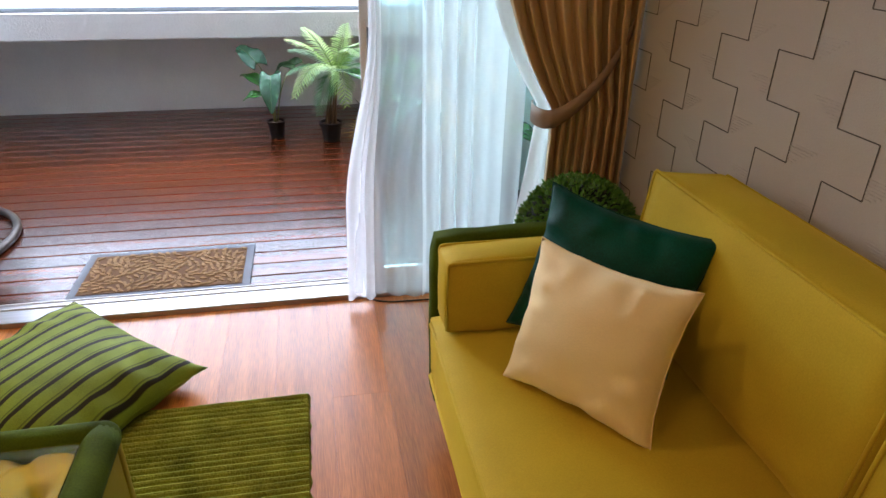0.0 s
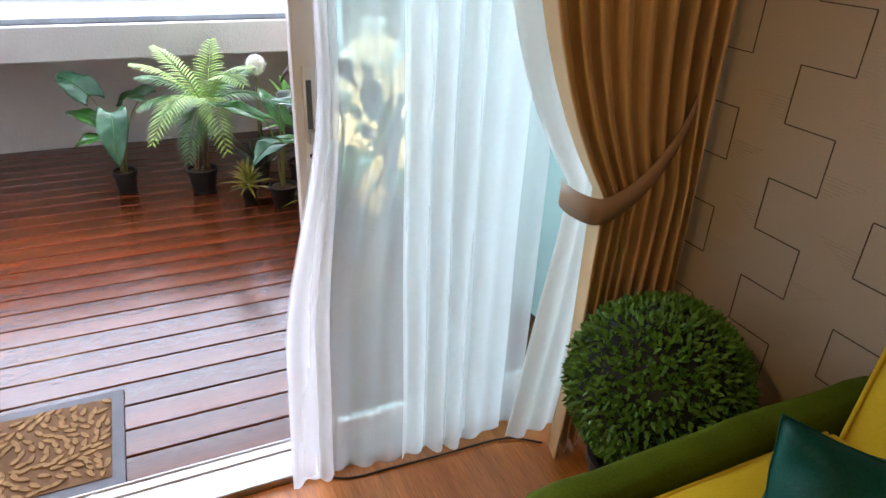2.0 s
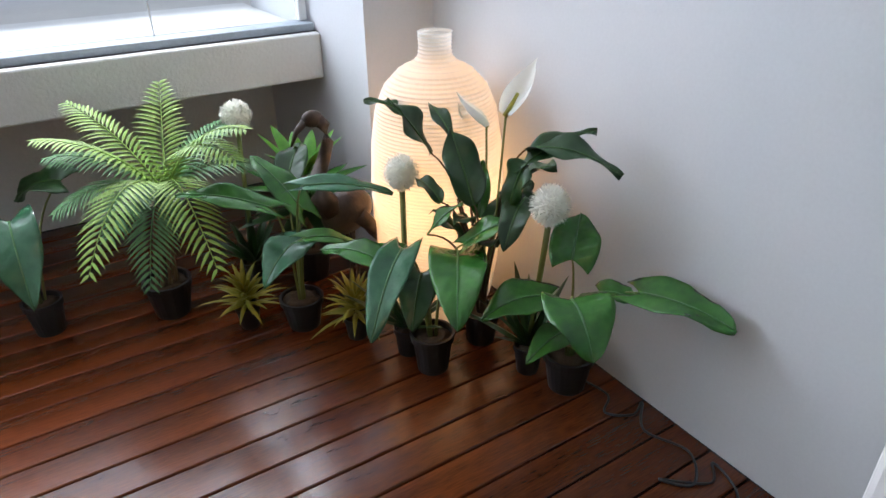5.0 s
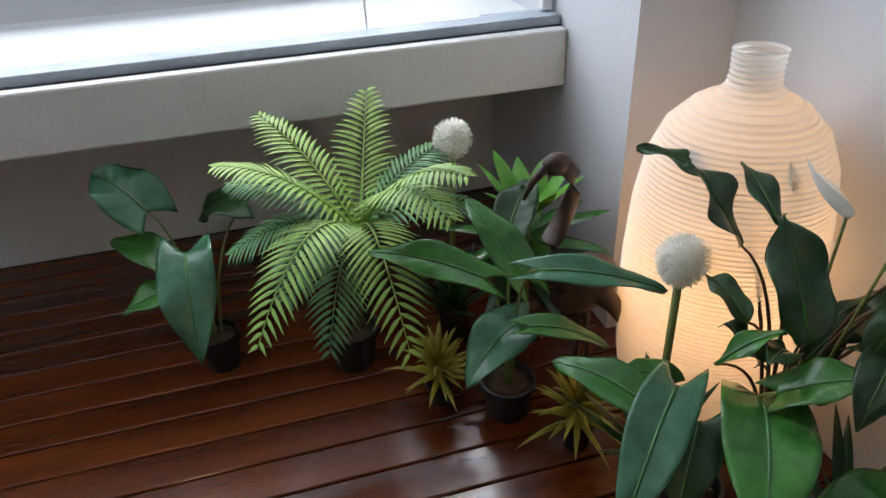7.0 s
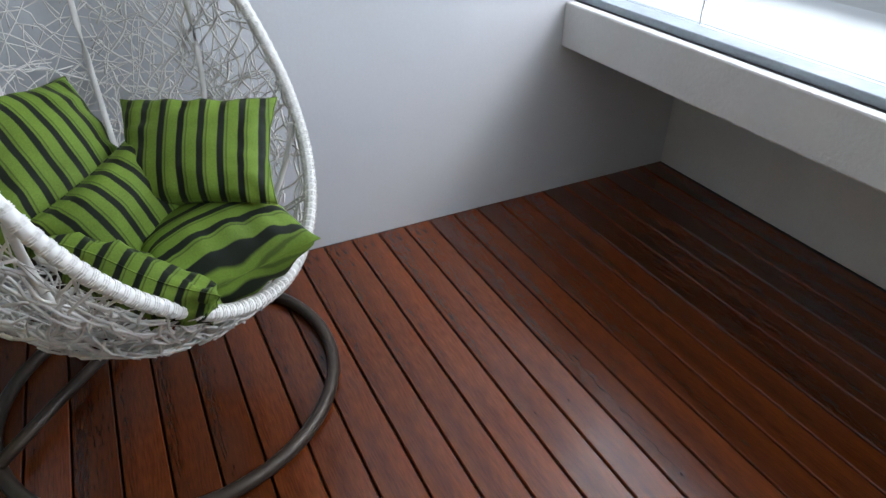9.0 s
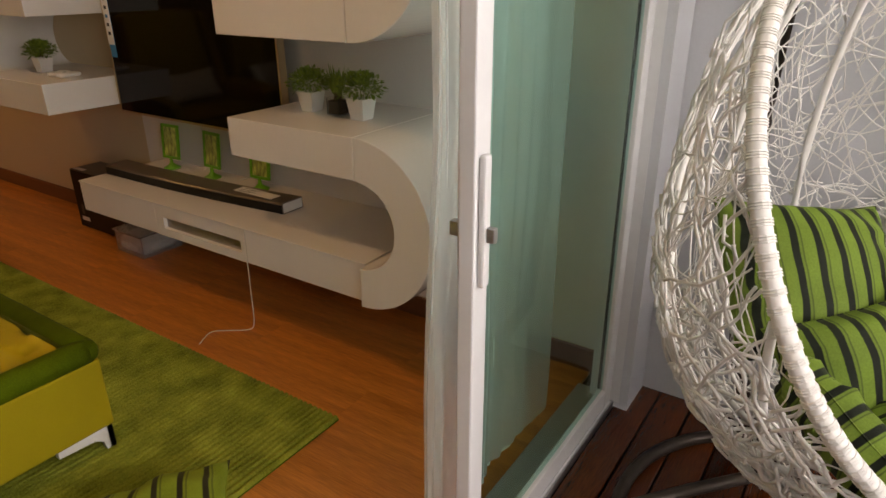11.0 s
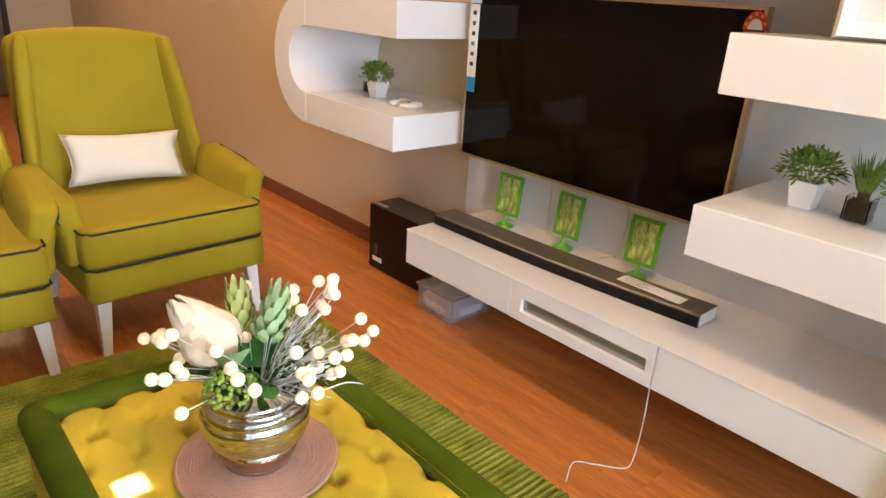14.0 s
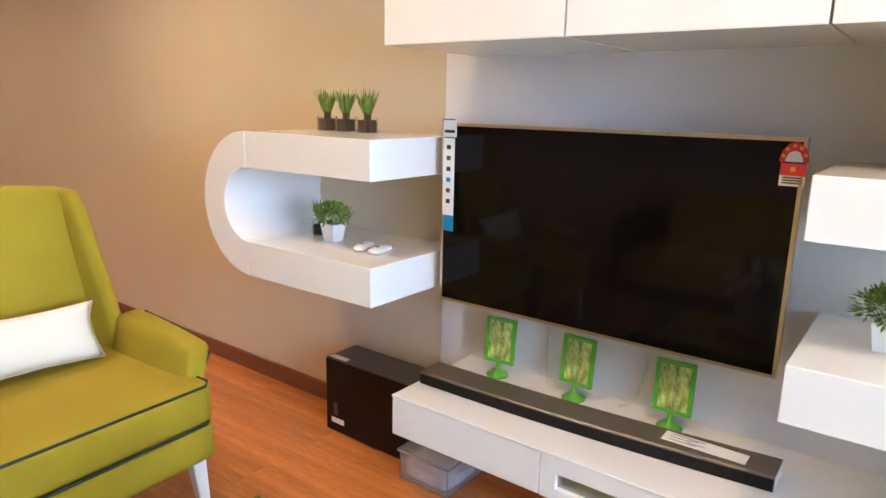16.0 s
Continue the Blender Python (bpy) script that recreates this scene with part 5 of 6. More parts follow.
for i in range(7200):
    zc = rnd.uniform(-1, 1)
    a = rnd.uniform(0, 6.2832)
    r_ = math.sqrt(1 - zc * zc)
    d = Vector((r_ * math.cos(a), r_ * math.sin(a), zc))
    t1 = d.cross(Vector((rnd.uniform(-1, 1), rnd.uniform(-1, 1), rnd.uniform(-1, 1)))).normalized()
    leaf_blade(bm, Vector((1.50, -0.53, 0.47)) + d * rnd.uniform(0.185, 0.207), d * 0.8 + t1 * rnd.uniform(0.2, 1.0), d.cross(t1) + d * rnd.uniform(-.5, .5), rnd.uniform(0.015, 0.025), 0.011, 0.0, 2)
part("foliage", bm, M_BOX, to, "dense small boxwood leaves")
cable("curtain_cable", [(0.80, -0.07, 0.004), (0.87, -0.11, 0.004), (1.0, -0.12, 0.004), (1.15, -0.13, 0.006), (1.35, -0.14, 0.006), (1.45, -0.2, 0.006)], 0.0032, M_CABLEB, "dark cable lying along the door sill")

# dark fittings at the far end of the room
fd = tagged(thing("door_3", Matrix.Translation((-0.5, Y_BACK, 0)), "grey-brown painted door at the room's far end", ""), kind="structure")
part("leaf", rbox((-1.16, Y_BACK + 0.001, 0.01), (-0.54, Y_BACK + 0.045, 2.05), 0.003, 2), M_GREYFAR, fd)
for a, b in ((-1.22, -1.162), (-0.538, -0.48)):
    part("jamb", rbox((a, Y_BACK + 0.001, 0.0), (b, Y_BACK + 0.06, 2.11), 0.003, 2), M_DARKFAR, fd)
part("handle", rbox((-0.63, Y_BACK + 0.046, 1.0), (-0.57, Y_BACK + 0.07, 1.02), 0.004, 2), M_STEEL, fd)
sbd = thing("sideboard", Matrix.Translation((0.5, Y_BACK + 0.25, 0)), "dark wooden sideboard with a pale top", "sideboard")
part("body", rbox((-0.10, Y_BACK + 0.01, 0.05), (1.40, Y_BACK + 0.45, 0.98), 0.005, 2), M_DARKFAR, sbd)
part("top", rbox((-0.11, Y_BACK + 0.008, 0.981), (1.41, Y_BACK + 0.47, 1.06), 0.005, 2), M_BEIGE, sbd)
part("plinth", boxes(((-0.06, Y_BACK + 0.03, 0.0), (1.36, Y_BACK + 0.40, 0.0495))), M_BLACK, sbd)


# ---- balcony ----
win = tagged(thing("window_1", Matrix.Translation((0, 2.58, 0.875)), "frameless glass balustrade with white end posts", ""), kind="structure")
WY = 2.575
for x in (-1.862, 1.500):
    part("end_post", rbox((x - 0.016, WY - 0.02, 0.878), (x + 0.016, WY + 0.02, H - 0.002), 0.004, 2), M_ALU, win)
xs = [-1.845, -1.297, 0.940, 1.483]
for a, b in zip(xs, xs[1:]):
    g = part("pane", boxes(((a + 0.003, WY - 0.005, 0.880), (b - 0.003, WY + 0.005, H - 0.04))), M_GLASS2, win, "clear glass pane")
    g.visible_shadow = False
for x in xs[1:-1]:
    part("joint_strip", boxes(((x - 0.0028, WY - 0.006, 0.879), (x + 0.0028, WY + 0.006, H - 0.04))), M_ALU, win)
part("head_rail", rbox((-1.845, WY - 0.025, H - 0.039), (1.483, WY + 0.025, H - 0.003), 0.003, 2), M_ALU, win)
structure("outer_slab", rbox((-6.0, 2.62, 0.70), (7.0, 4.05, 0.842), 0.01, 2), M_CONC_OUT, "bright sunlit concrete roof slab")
structure("ledge_joint", boxes(((XWB + 0.004, 2.488, 0.8452), (1.52, 2.4995, 0.8475))), M_INK, "dark crack along the ledge")


def building(x, y, w, d, h, floors, bays, label):
    b = thing("building", Matrix.Translation((x, y, -3.2)), label, "building", "buildings beyond the balcony")
    part("wall", boxes(((-w / 2, 0, 0), (w / 2, d, h))), M_FACADE, b, local=True)
    part("roof", rbox((-w / 2 - 0.3, -0.3, h + 0.001), (w / 2 + 0.3, d + 0.3, h + 0.35), 0.05, 1), M_FACADE, b, local=True)
    for f in range(floors):
        for k in range(bays):
            cx, z = -w / 2 + w * (k + 0.5) / bays, h * (f + 0.3) / floors
            ww, hh = w / bays * 0.32, h / floors * 0.28
            wd = part("window", boxes(((cx - ww, -0.04, z), (cx + ww, -0.001, z + 2 * hh))), M_ALU, b, "white window frame", local=True)
            part("pane", boxes(((cx - ww + 0.08, -0.06, z + 0.08), (cx - 0.04, -0.041, z + 2 * hh - 0.08)), ((cx + 0.04, -0.06, z + 0.08), (cx + ww - 0.08, -0.041, z + 2 * hh - 0.08))), M_FARGLASS, wd, "dark glass pane", local=True)
    return b


building(-7.0, 14.0, 12.0, 8.0, 5.6, 2, 5, "pale plastered house beyond the balcony")
building(9.5, 16.0, 14.0, 8.0, 6.4, 2, 6, "pale plastered house beyond the balcony")
fence = thing("carport", Matrix.Translation((2.2, 7.4, -3.2)), "white flat-roofed carport with dark panels below the balcony", "carport")
part("roof", rbox((-0.6, 6.2, -0.6), (5.2, 9.2, -0.4), 0.02, 2), M_FACADE, fence)
part("panel", rbox((-2.6, 6.6, -3.2), (-0.9, 9.0, -0.2), 0.02, 2), M_FARGLASS, fence, "blue-grey panel")
for px_ in (-0.4, 5.0):
    for py_ in (6.4, 9.0):
        part("post", rbox((px_ - 0.08, py_ - 0.08, -3.2), (px_ + 0.08, py_ + 0.08, -0.601), 0.01, 1), M_FACADE, fence)

# doormat
dm = thing("doormat", Matrix.Translation((-0.07, 0.3, 0)), "golden coir doormat with leaf relief and grey rubber border", "doormat")
mx0, mx1, my0, my1 = -0.445, 0.302, 0.1, 0.522
part("border", rbox((mx0, my0, 0.0), (mx1, my1, 0.010), 0.003, 2), M_RUBBER, dm, "grey rubber border")
part("field", rbox((mx0 + 0.035, my0 + 0.035, 0.0102), (mx1 - 0.035, my1 - 0.035, 0.0125), 0.001, 1), M_COIRD, dm)
bm = bmesh.new()
rnd = random.Random(3)
used = []
for i in range(900):
    x, y = rnd.uniform(mx0 + 0.045, mx1 - 0.045), rnd.uniform(my0 + 0.045, my1 - 0.045)
    if any((x - a) ** 2 + (y - b) ** 2 < 0.021 ** 2 for a, b in used):
        continue
    used.append((x, y))
    a = math.sin(x * 13) * 1.3 + math.cos(y * 17) * 1.4 + rnd.uniform(-.5, .5)
    l, w = 0.021, 0.0085
    pts = [(l * math.cos(q) * (1 if math.cos(q) < 0 else 1.0), w * math.sin(q) * (1 - 0.35 * math.cos(q))) for q in [math.pi * 2 * k / 10 for k in range(10)]]
    top = [bm.verts.new((max(mx0 + .037, min(mx1 - .037, x + (u * math.cos(a) - v * math.sin(a)) * 0.86)), max(my0 + .037, min(my1 - .037, y + (u * math.sin(a) + v * math.cos(a)) * 0.86)), 0.0165)) for u, v in pts]
    low_ = [bm.verts.new((max(mx0 + .036, min(mx1 - .036, x + u * math.cos(a) - v * math.sin(a))), max(my0 + .036, min(my1 - .036, y + u * math.sin(a) + v * math.cos(a))), 0.0126)) for u, v in pts]
    bm.faces.new(top)
    for k in range(10):
        bm.faces.new((low_[k], low_[(k + 1) % 10], top[(k + 1) % 10], top[k]))
part("leaf_relief", bm, M_COIR, dm, "raised golden leaf pattern", kind="stuff")


# ---- balcony plants ----
def flower_pot(parent, x, y, r, h):
    part("pot", lathe([(0.0, 0), (r * 0.74, 0), (r * 0.95, h * 0.82), (r * 1.03, h * 0.82), (r * 1.05, h), (r * 0.93, h), (r * 0.9, h * 0.85), (0, h * 0.85)], 24, None, (x, y, 0)), M_POT, parent, "black plastic pot")
    bm = bmesh.new()
    lathe([(0, h * 0.96), (r * 0.5, h * 0.95), (r * 0.89, h * 0.88)], 18, bm, (x, y, 0))
    for v in bm.verts:
        v.co.z += 0.008 * noise.noise(v.co * 60)
    part("potting_fibre", bm, M_SOIL, parent, "brown fibre", smooth=True)


def big_leaf(parent, base, tip, width, material, lobes=True, bow=0.10, face=(-0.12, -0.2, 1.0), wavy=1.3):
    """A broad leaf from its stalk's end to its tip, with lobes or a tapered foot, wavy edges and a raised pale midrib."""
    p, q, f = Vector(base), Vector(tip), Vector(face)
    length = (q - p).length
    mid = (p + q) / 2 + Vector((0, 0, 2 * bow * length))
    seed = base[0] * 7 + base[1] * 13 + tip[2] * 5
    rows, n, k = [], 24, 6
    for i in range(n + 1):
        u = i / n
        c = p * (1 - u) ** 2 + mid * (2 * u * (1 - u)) + q * u * u
        d = ((mid - p) * (1 - u) + (q - mid) * u).normalized()
        side = d.cross(f).normalized()
        up = side.cross(d)
        if lobes:
            w = 0.5 * width * math.sin(math.pi * (0.16 + 0.84 * u)) ** 0.62 * (1.12 - 0.30 * u)
        else:
            w = 0.5 * width * math.sin(math.pi * (0.04 + 0.96 * u ** 0.9)) ** 0.85
        w = max(w, 0.0012)
        row = []
        for j in range(-k, k + 1):
            t = j / k
            back_ = -0.24 * length * abs(t) ** 1.3 * max(0, 1 - u * 2.6) if lobes else 0
            wave = wavy * width * ((0.055 if lobes else 0.085) * math.sin(u * 10 + 1.4 * math.copysign(1, t) + seed) * t * t)
            wave += 0.016 * width * math.cos(2 * math.pi * (6 * u - 1.5 * abs(t))) * min(1.0, 3 * abs(t)) * (1 - 0.5 * abs(t))
            row.append(c + side * (t * w) + d * back_ + up * ((0.26 if lobes else 0.34) * abs(t) * w - 0.05 * width * t * t + wave))
        rows.append(row)
    bm = bmesh.new()
    sheet(bm, rows)
    cut = len(bm.faces)
    up0 = (mid - p).cross(f).normalized().cross((q - p).normalized())
    tube(bm, [rows[i][k] + up0 * 0.0012 for i in range(0, n + 1, 3)], [0.0026 - 0.0020 * i / n for i in range(0, n + 1, 3)], 5)
    bm.faces.ensure_lookup_table()
    for g in bm.faces[cut:]:
        g.material_index = 1
    ob = part("leaf", bm, material, parent, smooth=True)
    ob.data.materials.append(M_VEIND if material is M_LEAFD else M_VEIN)
    m = ob.modifiers.new("thick", "SOLIDIFY")
    m.thickness = 0.0009
    return ob


def potted(name, label, x, y, r, h, leaves, stem=M_STEM, lobes=True):
    """A pot with long-stalked leaves; each leaf: stalk end, tip, width, material, bow."""
    t = thing(name, Matrix.Translation((x, y, 0)), label, "plant", "potted plants on the balcony")
    flower_pot(t, x, y, r, h)
    for base, tip, w, mat_, bow in leaves:
        e = Vector(base)
        out = Vector((e.x - x, e.y - y, 0))
        s = Vector((x, y, h * 0.9)) + (out.normalized() * 0.012 if out.length > 1e-3 else Vector())
        m_ = Vector((x, y, 0)) + out * 0.30 + Vector((0, 0, h * 0.35 + e.z * 0.80))
        pts = [s * (1 - q) ** 2 + m_ * (2 * q * (1 - q)) + e * q * q for q in [k / 10 for k in range(11)]]
        bm = bmesh.new()
        tube(bm, pts, [0.0050 - 0.0026 * k / 10 for k in range(11)], 6)
        part("stalk", bm, stem, t, smooth=True)
        big_leaf(t, base, tip, w, mat_, lobes, bow, wavy=1.3 if lobes else 2.0)
    return t


A_, B_, D_ = M_LEAF, M_LEAFB, M_LEAFD
potted("philodendron", "artificial philodendron with blue-green leaves in a black pot", 0.355, 2.28, 0.062, 0.125,
       [((0.262, 2.33, 0.520), (0.125, 2.44, 0.610), 0.165, B_, 0.10), ((0.356, 2.16, 0.470), (0.350, 1.98, 0.250), 0.150, B_, 0.16), ((0.306, 2.22, 0.325), (0.153, 2.19, 0.300), 0.105, A_, 0.12),
        ((0.288, 2.27, 0.385), (0.134, 2.36, 0.435), 0.100, A_, 0.12), ((0.520, 2.34, 0.500), (0.371, 2.40, 0.440), 0.160, D_, 0.15)])
potted("philodendron", "artificial philodendron with glossy green leaves in a black pot", 1.108, 1.83, 0.072, 0.115,
       [((1.028, 1.76, 0.495), (0.785, 1.85, 0.565), 0.105, A_, 0.06), ((1.137, 1.79, 0.450), (1.050, 1.98, 0.585), 0.095, A_, 0.06), ((1.135, 1.75, 0.365), (0.935, 1.63, 0.310), 0.135, B_, 0.18),
        ((1.075, 1.58, 0.620), (1.310, 1.50, 0.570), 0.072, B_, 0.06), ((1.090, 1.66, 0.420), (1.270, 1.62, 0.345), 0.060, A_, 0.10), ((1.150, 1.95, 0.480), (1.260, 2.08, 0.560), 0.110, D_, 0.10)])
potted("philodendron", "artificial philodendron with broad arching leaves in a black pot", 1.36, 1.385, 0.066, 0.135,
       [((1.185, 1.34, 0.460), (1.075, 1.50, 0.455), 0.085, A_, 0.10), ((1.250, 1.35, 0.475), (1.060, 1.18, 0.345), 0.105, B_, 0.12), ((1.290, 1.32, 0.400), (1.205, 1.23, 0.290), 0.105, D_, 0.12),
        ((1.405, 1.31, 0.440), (1.250, 1.08, 0.365), 0.155, A_, 0.16), ((1.405, 1.28, 0.475), (1.500, 1.19, 0.555), 0.090, A_, 0.08), ((1.300, 1.42, 0.400), (1.215, 1.47, 0.420), 0.075, A_, 0.12)])
potted("philodendron", "artificial philodendron reaching along the wall in a black pot", 1.655, 1.09, 0.075, 0.125,
       [((1.545, 1.07, 0.365), (1.345, 1.11, 0.345), 0.125, A_, 0.14), ((1.500, 0.95, 0.440), (1.440, 0.80, 0.370), 0.165, A_, 0.16), ((1.628, 1.04, 0.250), (1.410, 1.00, 0.245), 0.090, A_, 0.12),
        ((1.680, 0.895, 0.425), (1.735, 0.650, 0.430), 0.125, A_, 0.07), ((1.585, 1.045, 0.480), (1.660, 1.105, 0.570), 0.130, A_, 0.03), ((1.640, 0.99, 0.390), (1.675, 0.90, 0.400), 0.085, A_, 0.10)])
lily = potted("peace_lily", "artificial peace lily with dark striped leaves and white spathes", 1.57, 1.42, 0.06, 0.12,
       [((1.401, 1.438, 0.690), (1.299, 1.485, 0.850), 0.095, D_, 0.05), ((1.440, 1.600, 0.740), (1.331, 1.700, 0.785), 0.050, D_, 0.10), ((1.430, 1.270, 0.590), (1.440, 1.400, 0.765), 0.110, D_, 0.02),
        ((1.464, 1.430, 0.725), (1.470, 1.560, 0.790), 0.050, D_, 0.08), ((1.520, 1.215, 0.680), (1.715, 1.130, 0.780), 0.075, D_, 0.10), ((1.554, 1.220, 0.735), (1.665, 0.985, 0.715), 0.085, D_, 0.12),
        ((1.540, 1.190, 0.710), (1.500, 1.215, 0.570), 0.090, D_, 0.18), ((1.560, 1.215, 0.600), (1.440, 1.150, 0.500), 0.085, D_, 0.14), ((1.500, 1.350, 0.500), (1.545, 1.390, 0.655), 0.060, A_, 0.02),
        ((1.390, 1.370, 0.570), (1.375, 1.480, 0.605), 0.055, D_, 0.12), ((1.345, 1.374, 0.480), (1.430, 1.320, 0.575), 0.045, A_, 0.10), ((1.530, 1.360, 0.430), (1.610, 1.330, 0.580), 0.070, D_, 0.05),
        ((1.600, 1.380, 0.470), (1.680, 1.330, 0.580), 0.090, D_, 0.06), ((1.520, 1.300, 0.430), (1.430, 1.240, 0.480), 0.070, D_, 0.12), ((1.480, 1.400, 0.420), (1.395, 1.430, 0.520), 0.080, D_, 0.08),
        ((1.560, 1.300, 0.520), (1.640, 1.180, 0.560), 0.085, D_, 0.12), ((1.470, 1.340, 0.500), (1.380, 1.290, 0.540), 0.060, D_, 0.14), ((1.600, 1.300, 0.600), (1.640, 1.190, 0.680), 0.080, D_, 0.10)], M_BROWN, False)
for bx, by, bz, ax, ln in ((1.487, 1.220, 0.840, (0.60, 0.05, 0.75), 0.150), (1.535, 1.365, 0.765, (-0.55, 0.30, 0.75), 0.125), (1.560, 1.520, 0.725, (-0.1, 0.1, 1), 0.065)):
    bm = bmesh.new()
    tube(bm, [(1.57, 1.42, 0.12), ((1.57 + bx) / 2 + 0.01, (1.42 + by) / 2, 0.45), (bx, by, bz)], 0.003, 6)
    part("flower_stalk", bm, M_STEM, lily, smooth=True)
    bm = bmesh.new()
    q = Vector(ax).to_track_quat("Z", "Y").to_matrix().to_4x4()
    q.translation = (bx, by, bz)
    rows = []
    for i in range(10):
        u = i / 9
        w = ln * 0.23 * math.sin(math.pi * (0.1 + 0.9 * u)) ** 0.7 + 0.002
        rows.append([q @ Vector((w * math.sin(s_ * (1.9 - 1.1 * u)), -w * 0.9 * math.cos(s_ * (1.9 - 1.1 * u)) + w * 0.4, ln * u + 0.01 * s_ * u)) for s_ in (-1, -0.6, -0.2, 0.2, 0.6, 1)])
    sheet(bm, rows)
    sp = part("spathe", bm, M_FLOWER, lily, "white curled spathe", smooth=True)
    bm = bmesh.new()
    tube(bm, [q @ Vector((0, 0, -0.005)), q @ Vector((0, 0, ln * 0.4))], [0.007, 0.004], 8)
    part("spadix", bm, M_BROM, lily, "yellow spadix", smooth=True)


def fern(x, y, h, label):
    t = thing("fern", Matrix.Translation((x, y, 0)), label, "plant", "potted plants on the balcony")
    flower_pot(t, x, y, 0.08, 0.135)
    rnd = random.Random(21)
    for i in range(8):
        a = i * 0.8
        bm = bmesh.new()
        tube(bm, [(x + 0.035 * math.cos(a), y + 0.035 * math.sin(a), 0.11), (x + 0.015 + 0.028 * math.cos(a + .3), y + 0.028 * math.sin(a + .3), h * 0.6), (x + 0.055 + 0.014 * math.cos(a), y + 0.014 * math.sin(a), h + 0.03)], 0.0075, 6)
        part("stalk", bm, M_BROWN, t)
    crown = Vector((0.795, 2.09, 0.475))
    # each frond: its tip, how far it arches over, its lit or shaded green
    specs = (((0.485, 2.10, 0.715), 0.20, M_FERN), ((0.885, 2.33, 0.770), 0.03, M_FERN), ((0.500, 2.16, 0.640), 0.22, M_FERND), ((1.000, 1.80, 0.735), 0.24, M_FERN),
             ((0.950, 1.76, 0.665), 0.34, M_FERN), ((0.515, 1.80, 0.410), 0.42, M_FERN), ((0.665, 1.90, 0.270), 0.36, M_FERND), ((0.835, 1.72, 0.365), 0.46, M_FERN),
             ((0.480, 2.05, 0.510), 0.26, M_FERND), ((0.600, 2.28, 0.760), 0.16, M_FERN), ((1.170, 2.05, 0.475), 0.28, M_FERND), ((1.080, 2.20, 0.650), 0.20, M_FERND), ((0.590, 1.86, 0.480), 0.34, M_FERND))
    for tip, arch, mat_ in specs:
        T = Vector(tip)
        ln = (T - crown).length
        ctl = crown.lerp(T, 0.42) + Vector((0, 0, 2 * arch * ln * 0.75))
        P = [crown * (1 - i / 26) ** 2 + ctl * (2 * (i / 26) * (1 - i / 26)) + T * (i / 26) ** 2 for i in range(27)]
        flat = Vector((T.x - crown.x, T.y - crown.y, 0)).normalized()
        if arch < 0.1:
            flat = Vector((0, 1, 0))
        sd = Vector((-flat.y, flat.x, 0))
        bm = bmesh.new()
        tube(bm, P, [0.0045 * (1 - 0.8 * i / 26) for i in range(27)], 5)
        for i in range(2, 27):
            u = i / 26
            tg = (P[min(26, i + 1)] - P[i - 1]).normalized()
            w = 0.112 * math.sin(math.pi * (0.14 + 0.80 * u)) ** 0.7
            for s_ in (-1, 1):
                leaf_blade(bm, P[i].lerp(P[i - 1], 0.3 * (s_ > 0)), sd * s_ + tg * (0.30 + 0.55 * u) + Vector((0, 0, 0.10 + rnd.uniform(-0.05, 0.05))), tg, w * rnd.uniform(0.88, 1.08), 0.0105, 0.30, 4, 0.6, 0.25)
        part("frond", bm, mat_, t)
    return t


fern(0.74, 2.165, 0.445, "bright artificial fern with feathery arching fronds")


def bromeliad(x, y, mat_, label, s=1.0):
    t = thing("bromeliad", Matrix.Translation((x, y, 0)), label, "plant", "potted plants on the balcony")
    flower_pot(t, x, y, 0.042, 0.085)
    bm = bmesh.new()
    rnd = random.Random(int(x * 100))
    for i in range(48):
        a = i * 2.4
        e = radians(12 + 66 * (i / 48))
        leaf_blade(bm, (x, y, 0.085 + 0.06 * i / 48), (math.cos(a) * math.cos(e), math.sin(a) * math.cos(e), math.sin(e)), (-math.sin(a), math.cos(a), 0), rnd.uniform(0.11, 0.18) * s, 0.017, 0.40, 6, 0.6, 0.5)
    part("leaves", bm, mat_, t)


bromeliad(0.945, 1.925, M_BROM, "small yellow-green bromeliad in a black pot")
bromeliad(1.232, 1.665, M_BROM, "small yellow-green bromeliad in a black pot", 1.1)
dr_ = thing("dracaena", Matrix.Translation((1.27, 2.12, 0)), "artificial plant with a bright green leaf rosette", "plant", "potted plants on the balcony")
flower_pot(dr_, 1.27, 2.12, 0.07, 0.13)
bm = bmesh.new()
tube(bm, [(1.27, 2.12, 0.11), (1.272, 2.12, 0.42)], 0.012, 8)
part("trunk", bm, M_BROWN, dr_)
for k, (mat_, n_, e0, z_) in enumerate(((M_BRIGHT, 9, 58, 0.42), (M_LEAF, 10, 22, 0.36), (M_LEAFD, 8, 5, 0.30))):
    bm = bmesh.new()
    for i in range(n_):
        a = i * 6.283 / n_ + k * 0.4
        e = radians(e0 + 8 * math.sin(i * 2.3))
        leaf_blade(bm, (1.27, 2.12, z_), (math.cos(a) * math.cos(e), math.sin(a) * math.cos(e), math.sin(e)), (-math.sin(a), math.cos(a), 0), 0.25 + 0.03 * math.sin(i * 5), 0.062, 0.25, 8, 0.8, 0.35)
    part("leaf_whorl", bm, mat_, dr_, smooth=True)


